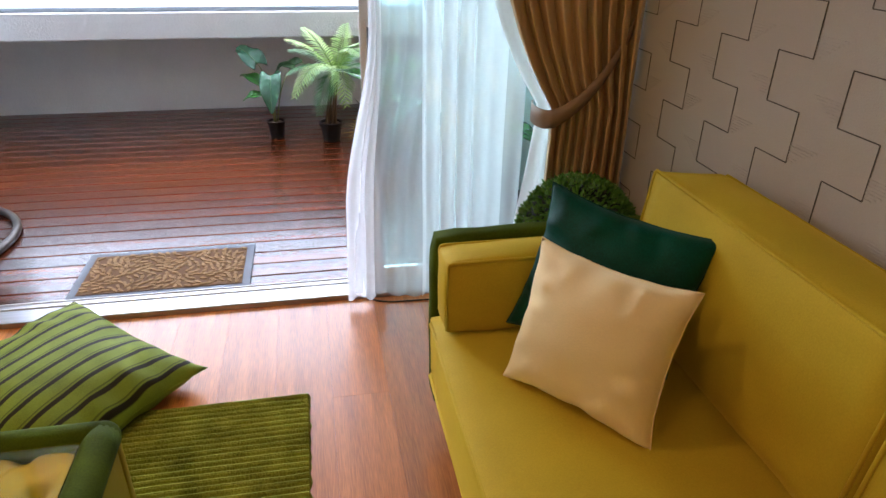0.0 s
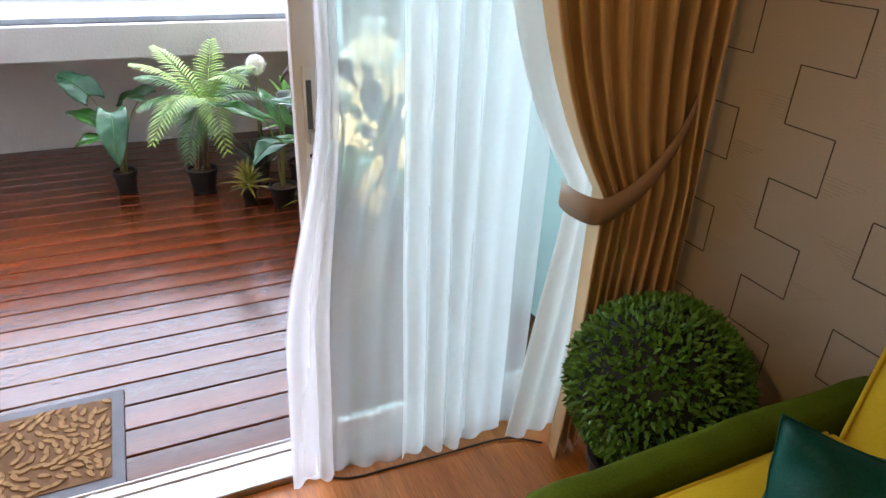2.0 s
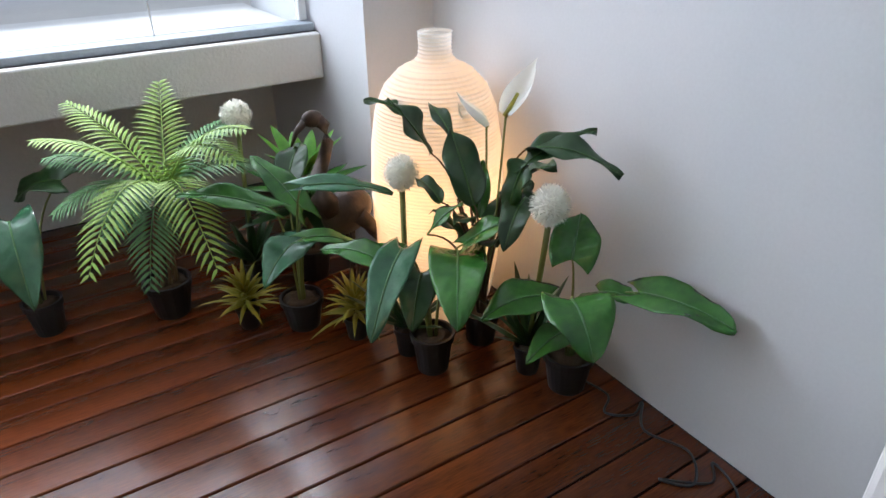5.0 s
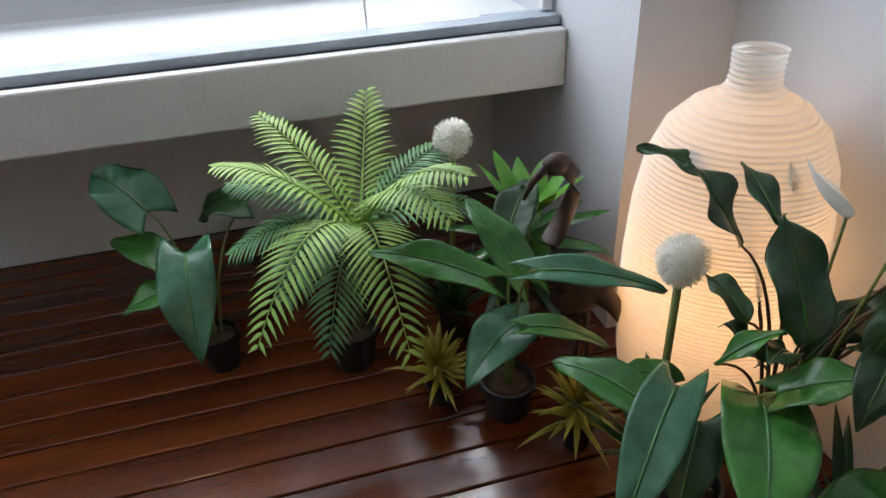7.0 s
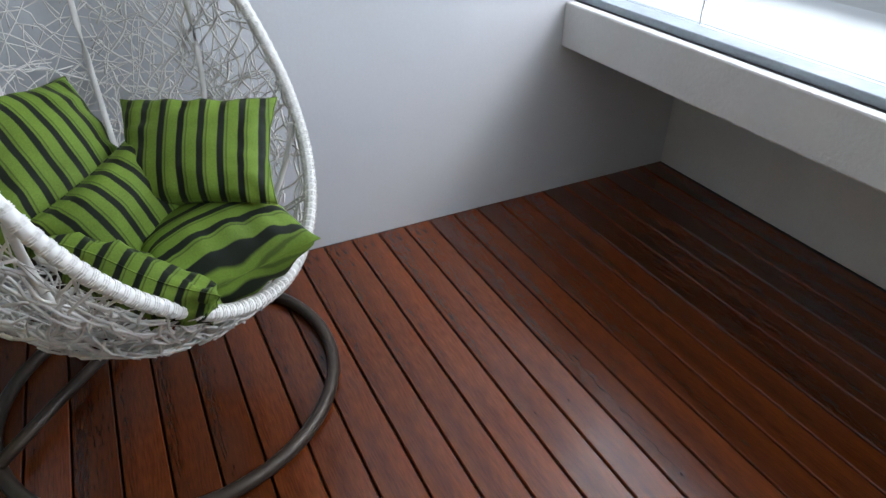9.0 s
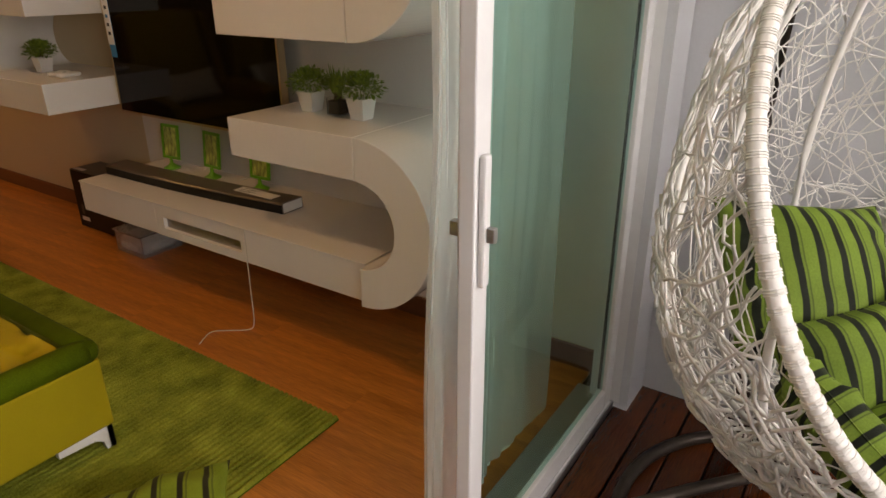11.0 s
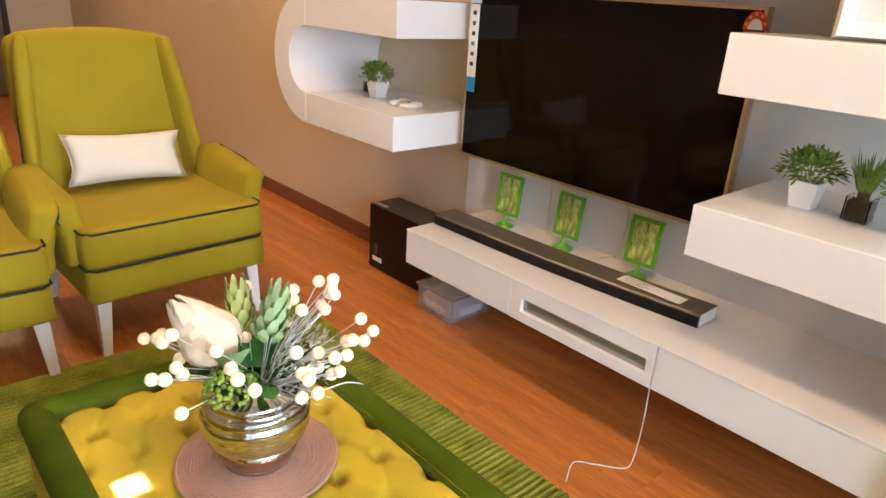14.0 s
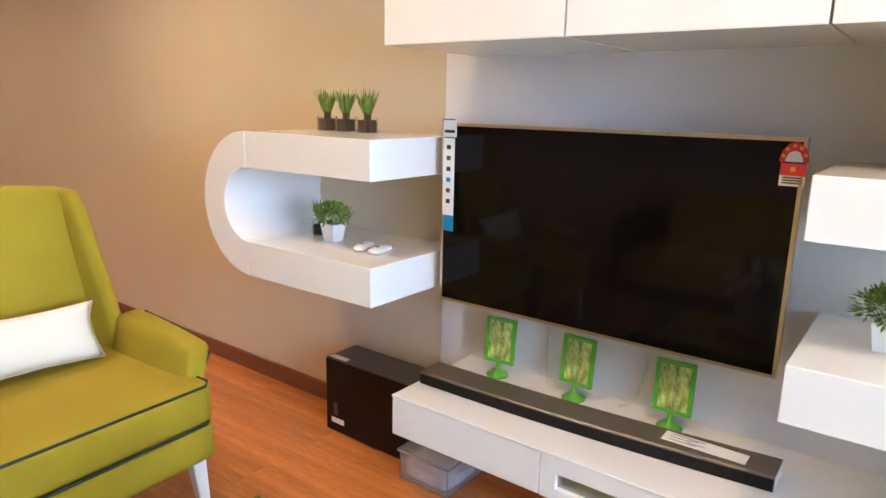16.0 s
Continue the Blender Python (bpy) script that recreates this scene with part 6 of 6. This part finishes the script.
def allium(x, y, z, bx, by, label):
    t = thing("allium", Matrix.Translation((bx, by, 0)), label, "plant", "potted plants on the balcony")
    flower_pot(t, bx, by, 0.045, 0.10)
    bm = bmesh.new()
    tube(bm, [(bx, by, 0.09), ((x + bx) / 2, (y + by) / 2, z * 0.55), (x, y, z - 0.04)], 0.0085, 8)
    part("stalk", bm, M_STEM, t, "pale green stalk", smooth=True)
    bm = bmesh.new()
    for i in range(16):
        a, e = i * 2.4, radians(35 + 40 * (i / 16))
        leaf_blade(bm, (bx, by, 0.09), (math.cos(a) * math.cos(e), math.sin(a) * math.cos(e), math.sin(e)), (-math.sin(a), math.cos(a), 0), 0.26 + 0.06 * math.sin(i * 3), 0.030, 0.2, 6, 0.7, 0.4)
    part("leaves", bm, M_LEAFD, t)
    bm = bmesh.new()
    rnd = random.Random(int(x * 50))
    c_ = Vector((x, y, z))
    bmesh.ops.create_icosphere(bm, subdivisions=2, radius=0.044, matrix=Matrix.Translation(c_))
    for i in range(620):
        zz = 1 - 2 * (i + 0.5) / 620
        a = i * 2.39996
        r_ = math.sqrt(1 - zz * zz)
        d = Vector((r_ * math.cos(a), r_ * math.sin(a), zz))
        leaf_blade(bm, c_ + d * 0.040, d + Vector((rnd.uniform(-.35, .35), rnd.uniform(-.35, .35), rnd.uniform(-.35, .35))), d.cross(Vector((0.3, 0.2, 1))), rnd.uniform(0.014, 0.021), 0.008, 0.0, 2)
    part("flower_head", bm, M_FLOWER, t, "white pompom flower head")


allium(1.358, 1.535, 0.61, 1.335, 1.495, "white pompom allium with strappy dark leaves")
allium(1.546, 1.10, 0.625, 1.60, 1.21, "white pompom allium with strappy dark leaves")
allium(1.077, 2.175, 0.665, 1.06, 2.19, "white pompom allium with strappy dark leaves")

# bird figure
bm = bmesh.new()
BX, BY = 1.290, 1.800
body = bmesh.ops.create_uvsphere(bm, u_segments=24, v_segments=16, radius=1, matrix=Matrix.Translation((BX, BY, 0.40)) @ Matrix.Rotation(radians(-24), 4, "Y") @ Matrix.Diagonal((0.092, 0.060, 0.075, 1)))
tube(bm, [(BX - 0.05, BY, 0.42), (BX - 0.085, BY, 0.475), (BX - 0.088, BY, 0.54), (BX - 0.060, BY, 0.60), (BX - 0.042, BY, 0.65), (BX - 0.048, BY, 0.70), (BX - 0.075, BY, 0.728)], [0.046, 0.034, 0.025, 0.021, 0.019, 0.019, 0.022], 14)
bmesh.ops.create_uvsphere(bm, u_segments=16, v_segments=12, radius=1, matrix=Matrix.Translation((BX - 0.085, BY, 0.728)) @ Matrix.Diagonal((0.034, 0.024, 0.026, 1)))
tube(bm, [(BX - 0.105, BY, 0.727), (BX - 0.140, BY, 0.695), (BX - 0.160, BY, 0.655)], [0.013, 0.009, 0.003], 10)
for k in range(5):
    tube(bm, [(BX + 0.02, BY - 0.05 + 0.02 * k, 0.40), (BX + 0.075, BY - 0.04 + 0.018 * k, 0.335), (BX + 0.095, BY - 0.03 + 0.015 * k, 0.275)], [0.03, 0.022, 0.006], 8)
for s in (-0.025, 0.025):
    tube(bm, [(BX, BY + s, 0.36), (BX + 0.012, BY + s, 0.19), (BX - 0.004, BY + s, 0.02)], [0.014, 0.008, 0.008], 8)
    for a in (-0.5, 0, 0.5):
        tube(bm, [(BX - 0.004, BY + s, 0.012), (BX - 0.05 * math.cos(a), BY + s + 0.05 * math.sin(a), 0.006)], [0.007, 0.003], 6)
tagged(part("bird_figure", bm, M_BRONZE, None, "dark bronze wading bird figure among the plants", smooth=True), category="statue")

# paper floor lamp
LX, LY = 1.576, 1.692
lp = thing("floor_lamp", Matrix.Translation((LX, LY, 0)), "tall ribbed rice-paper floor lamp glowing warm", "floor lamp")
prof = [(0.165, 0.01), (0.188, 0.08), (0.206, 0.20), (0.216, 0.34), (0.216, 0.48), (0.208, 0.62), (0.190, 0.73), (0.160, 0.80), (0.112, 0.850), (0.066, 0.872), (0.052, 0.890), (0.049, 0.915), (0.051, 0.958)]


def lamp_r(z):
    for (r0, z0), (r1, z1) in zip(prof, prof[1:]):
        if z <= z1:
            k = (z - z0) / (z1 - z0)
            return r0 + (r1 - r0) * k
    return prof[-1][0]


nn = 84
fine = []
for i in range(nn * 2 + 1):
    z = 0.01 + 0.948 * i / (nn * 2)
    fine.append((lamp_r(z) + (0.0013 if i % 2 == 0 else -0.0010), z))
bm = bmesh.new()
rings = [[bm.verts.new((LX + r_ * math.cos(a), LY + r_ * math.sin(a), z)) for a in [2 * math.pi * j / 40 for j in range(40)]] for r_, z in fine]
for a, b in zip(rings, rings[1:]):
    for j in range(40):
        bm.faces.new((a[j], a[(j + 1) % 40], b[(j + 1) % 40], b[j]))
part("shade", bm, M_LAMPPAPER, lp, "ribbed rice-paper shade", smooth=False)
bm = bmesh.new()
for i in range(nn + 1):
    z = 0.01 + 0.948 * i / nn
    r_ = lamp_r(z) + 0.0013
    tube(bm, [(LX + r_ * math.cos(a), LY + r_ * math.sin(a), z) for a in [2 * math.pi * j / 36 for j in range(36)]], 0.0010, 4, closed=True)
part("wire_ribs", bm, M_PAPERW, lp, "fine wire ribs")
part("base_plate", lathe([(0, 0), (0.135, 0), (0.135, 0.009), (0, 0.0095)], 32, None, (LX, LY, 0)), M_ALU, lp)
bm = bmesh.new()
tube(bm, [(LX, LY, 0.0095), (LX, LY, 0.34)], 0.006, 8)
part("lamp_holder", bm, M_ALU, lp)
bulb = new("lamp_light", bpy.data.lights.new("lamp_light", "POINT"))
bulb.data.energy, bulb.data.color, bulb.data.shadow_soft_size = 5.0, (1.0, 0.56, 0.23), 0.09
bulb.matrix_world = Matrix.Translation((LX, LY, 0.44))
cable("lamp_cable", [(1.70, 1.08, 0.008), (1.72, 0.98, 0.006), (1.66, 0.93, 0.006), (1.72, 0.88, 0.006), (1.78, 0.90, 0.006), (1.70, 0.82, 0.006), (1.74, 0.70, 0.006), (1.66, 0.62, 0.006), (1.60, 0.68, 0.006), (1.70, 0.60, 0.006), (1.76, 0.64, 0.006), (1.74, 0.56, 0.006), (1.68, 0.50, 0.006)], 0.0035, M_CABLEB, "thin black cable lying along the balcony wall")

# ---- hanging egg chair ----
EYAW = 50.6
EC = Matrix.Translation((-1.345, 0.790, 0.872)) @ Matrix.Rotation(radians(EYAW), 4, "Z")
eg = thing("egg_chair", Matrix.Translation((-1.336, 0.736, 0)), "white woven egg-shaped hanging chair on a round stand", "hanging chair")
ER, E_LOW, E_TOP, CUT, CUT_TILT = 0.516, 0.601, 0.80, 0.138, radians(27.9)
CN = Vector((math.cos(CUT_TILT), 0, math.sin(CUT_TILT)))


def egg_local(a, b, k=1.0):
    r_ = ER * math.cos(b)
    return Vector((r_ * math.cos(a) * k, r_ * math.sin(a) * k, (E_TOP if b > 0 else E_LOW) * math.sin(b) * k))


def on_egg(a, b, k=1.0):
    """A point of the basket: a is the azimuth from the opening, b the height angle."""
    return EC @ egg_local(a, b, k)


def cut_local(p, gap=0.0):
    return (EC.inverted() @ p).dot(CN) > CUT - gap


# the rim: where the leaning plane of the opening cuts the basket
rim = []
for i in range(90):
    th_ = 2 * math.pi * i / 90
    for half in (E_LOW, E_TOP):
        m_ = Vector((CN.x * ER, 0, CN.z * half))
        k_ = CUT / m_.length
        m_.normalize()
        e2_ = m_.cross(Vector((0, 1, 0)))
        u_ = m_ * k_ + math.sqrt(1 - k_ * k_) * (math.cos(th_) * Vector((0, 1, 0)) + math.sin(th_) * e2_)
        if (u_.z <= 0) == (half == E_LOW):
            rim.append(Vector((u_.x * ER, u_.y * ER, u_.z * half)))
c_ = sum(rim, Vector()) / len(rim)
t_ = Vector((0, 1, 0)).cross(CN)
rim.sort(key=lambda p: math.atan2((p - c_).dot(t_), p.y - c_.y))
rim = [EC @ ((rim[i - 1] + rim[i] * 2 + rim[(i + 1) % len(rim)]) / 4) for i in range(len(rim))]
NR = len(rim)
bm = bmesh.new()
tube(bm, rim, 0.0165, 12, closed=True)
part("rim", bm, M_WICKER, eg, "wrapped white rim", smooth=True)
bm = bmesh.new()
for k in range(150):
    i = k * NR / 150
    p, q = rim[int(i) % NR], rim[(int(i) + 1) % NR]
    c0 = p.lerp(q, i - int(i))
    d = (q - p).normalized()
    s1 = d.cross(Vector((0.2, 0.9, 0.3))).normalized()
    s2 = d.cross(s1)
    for off in (-0.005, 0.0, 0.005):
        tube(bm, [c0 + d * off + 0.0172 * (math.cos(t) * s1 + math.sin(t) * s2) for t in [2 * math.pi * j / 10 for j in range(10)]], 0.0024, 4, closed=True)
part("wrapping", bm, M_WICKER, eg, "rattan wrapping on the rim", kind="stuff")
for a in (62, 100, 135, 163, 190, 218, 250, 285):
    bm = bmesh.new()
    pts = [on_egg(radians(a), radians(b), 0.985) for b in range(-84, 86, 6)]
    pts = [p for p in pts if not cut_local(p)]
    tube(bm, pts, 0.0088, 8)
    part("rib", bm, M_WICKER, eg, "wrapped white rib", smooth=True)
rnd = random.Random(8)
# fine random web of the back and the top
bm = bmesh.new()
for i in range(900):
    a, b = radians(rnd.uniform(60, 300)), math.asin(rnd.uniform(-0.55, 0.97))
    da, db = rnd.uniform(-0.07, 0.07), rnd.uniform(-0.07, 0.07)
    pts = []
    for k in range(8):
        p = on_egg(a, b, 1.0 + rnd.uniform(-0.006, 0.010))
        if cut_local(p):
            break
        pts.append(p)
        da += rnd.uniform(-0.03, 0.03)
        db += rnd.uniform(-0.03, 0.03)
        a += da / max(0.3, math.cos(b))
        b = max(-1.5, min(1.5, b + db))
    if len(pts) > 2:
        tube(bm, pts, 0.0019, 4)
part("fine_web", bm, M_WICKER, eg, "fine random white rattan web", smooth=True, kind="stuff")
# coarse net of the sides and the bowl: two crossing families of wavering strands
bm = bmesh.new()
for fam in (1, -1):
    for i in range(46):
        a = 2 * math.pi * i / 46 + rnd.uniform(-0.05, 0.05)
        b = -1.40
        slope = fam * rnd.uniform(0.55, 1.0)
        ph_ = rnd.uniform(0, 6)
        run = []
        for k in range(64):
            b += 0.030
            if b > 0.75:
                break
            a += slope * 0.030 / max(0.35, math.cos(b)) + 0.020 * math.sin(k * 0.9 + ph_)
            p = on_egg(a, b, 1.004 + 0.010 * math.sin(k * 1.3 + ph_ * 2))
            side_ = abs(math.atan2(math.sin(a), math.cos(a)))
            if cut_local(p) or (b > -0.35 and side_ > 2.3):
                if len(run) > 2:
                    tube(bm, run, 0.0036, 5)
                run = []
            else:
                run.append(p)
        if len(run) > 2:
            tube(bm, run, 0.0036, 5)
part("side_net", bm, M_WICKER, eg, "coarse white rattan net of the sides", smooth=True, kind="stuff")
bm = bmesh.new()
for i in range(520):
    a, b = rnd.uniform(0, 6.283), rnd.uniform(-1.35, 0.5)
    if abs(math.atan2(math.sin(a), math.cos(a))) > 2.3 and b > -0.5:
        continue
    da, db = rnd.uniform(-0.09, 0.09), rnd.uniform(-0.06, 0.06)
    pts = []
    for k in range(6):
        p = on_egg(a, b, 1.012 + rnd.uniform(-0.012, 0.018))
        if cut_local(p):
            break
        pts.append(p)
        a, b = a + da / max(0.3, math.cos(b)), b + db
        da, db = da + rnd.uniform(-0.05, 0.05), db + rnd.uniform(-0.05, 0.05)
    if len(pts) > 2:
        tube(bm, pts, 0.0036, 5)
part("base_weave", bm, M_WICKER, eg, "tangled rattan weave of the bowl", smooth=True, kind="stuff")
bm = bmesh.new()
tube(bm, [(-1.336 + 0.475 * math.cos(t), 0.736 + 0.475 * math.sin(t), 0.021) for t in [2 * math.pi * j / 64 for j in range(64)]], 0.020, 12, closed=True)
part("base_ring", bm, M_TUBE, eg, "brown bronze-painted ring", smooth=True)
bm = bmesh.new()
tube(bm, [(-1.19, 0.285, 0.05), (-1.36, 0.42, 0.05), (-1.52, 0.56, 0.05), (-1.70, 0.70, 0.055)], 0.018, 10)
part("cross_bar", bm, M_TUBE, eg, smooth=True)
bm = bmesh.new()
tube(bm, [(-1.775, 0.545, 0.04), (-1.800, 0.44, 0.25), (-1.805, 0.40, 0.7), (-1.805, 0.40, 1.5), (-1.77, 0.44, 1.90), (-1.63, 0.56, 2.09), (-1.47, 0.70, 2.12), (-1.375, 0.775, 2.06), (-1.345, 0.79, 1.97)], 0.026, 12)
part("post", bm, M_TUBE, eg, "tall curved bronze-painted post", smooth=True)
bm = bmesh.new()
tube(bm, [(-1.345, 0.79, 1.97), (-1.345, 0.79, 1.84), (-1.345, 0.79, 1.66)], 0.008, 8)
part("hanger", bm, M_STEEL, eg)

CUSH = "egg chair cushions"
pillow("chair_cushion", frame_from((-1.165, 0.905, 0.555), (0.95, 0.22, 0.02), (-0.22, 0.95, 0.14)), 0.37, 0.43, 0.27, M_STRIPE, "lime and black striped velvet seat cushion in the egg chair", CUSH, 30, 0.012)
pillow("chair_cushion", frame_from((-1.300, 0.600, 0.790), (-0.58, 0.80, -0.08), (-0.60, -0.30, 0.72)), 0.39, 0.38, 0.19, M_STRIPE, "lime and black striped velvet back cushion in the egg chair", CUSH, 28, 0.01)
pillow("chair_cushion", frame_from((-1.235, 0.935, 0.785), (0.11, 0.32, -0.01), (-0.22, 0.02, 0.16)), 0.37, 0.29, 0.15, M_STRIPE, "lime and black striped velvet side cushion in the egg chair", CUSH, 28, 0.01)
pillow("chair_cushion", frame_from((-1.175, 0.735, 0.700), (-0.17, 0.216, 0.07), (-0.35, -0.25, 0.8)), 0.36, 0.22, 0.15, M_STRIPE, "lime and black striped velvet bolster in the egg chair", CUSH, 16, 0.01)
pillow("chair_cushion", frame_from((-1.005, 0.745, 0.610), (0.163, 0.255, -0.09), (0.35, -0.35, 0.8)), 0.38, 0.20, 0.13, M_STRIPE, "lime and black striped crumpled cushion in the egg chair", CUSH, 20, 0.018)

# ---- boards of the deck and the floor ----
def board_mesh(name, lx, ly, t, bev):
    bm = bmesh.new()
    box(bm, (0, 0, -t), (lx, ly, 0))
    top = [e for e in bm.edges if all(v.co.z > -1e-6 for v in e.verts)]
    bmesh.ops.bevel(bm, geom=top, offset=bev, segments=1, affect="EDGES")
    me = bpy.data.meshes.new(name)
    bm.normal_update()
    bm.to_mesh(me)
    bm.free()
    return me


def lay(name, me, loc, parent, material):
    if not me.materials:
        me.materials.append(material)
    o = new(name, me)
    o.parent, o.location = parent, loc
    return o


deck = bpy.data.objects["deck_bed"]
PITCH, DW = 0.1172, 0.111
full = XE - XWB
cutl = [full]
meshes = {round(l, 3): board_mesh("deck_board", l - 0.003, DW, 0.022, 0.003) for l in cutl}
for i in range(27):
    y = 0.094 + i * PITCH
    if y + DW > Y_PAR + 0.08:
        break
    l = cutl[0]
    lay("deck_board", meshes[round(l, 3)], (XWB + 0.001, y, 0.0), deck, M_DECK)
floor = bpy.data.objects["floor"]
LW, LL = 0.192, 1.25
lam = board_mesh("floor_board", LW - 0.0003, LL - 0.0003, 0.012, 0.0004)
lam_s = board_mesh("floor_board", LW - 0.0003, LL * 0.5 - 0.0003, 0.012, 0.0004)
for i in range(20):
    x = XW + i * LW
    if x + LW > XE + 0.06:
        break
    y = -0.062
    first_ = i % 2
    while y > Y_BACK - 0.3:
        me, ln = (lam_s, LL * 0.5) if first_ else (lam, LL)
        first_ = 0
        lay("floor_board", me, (x, y - ln, 0.0), floor, M_LAM)
        y -= ln
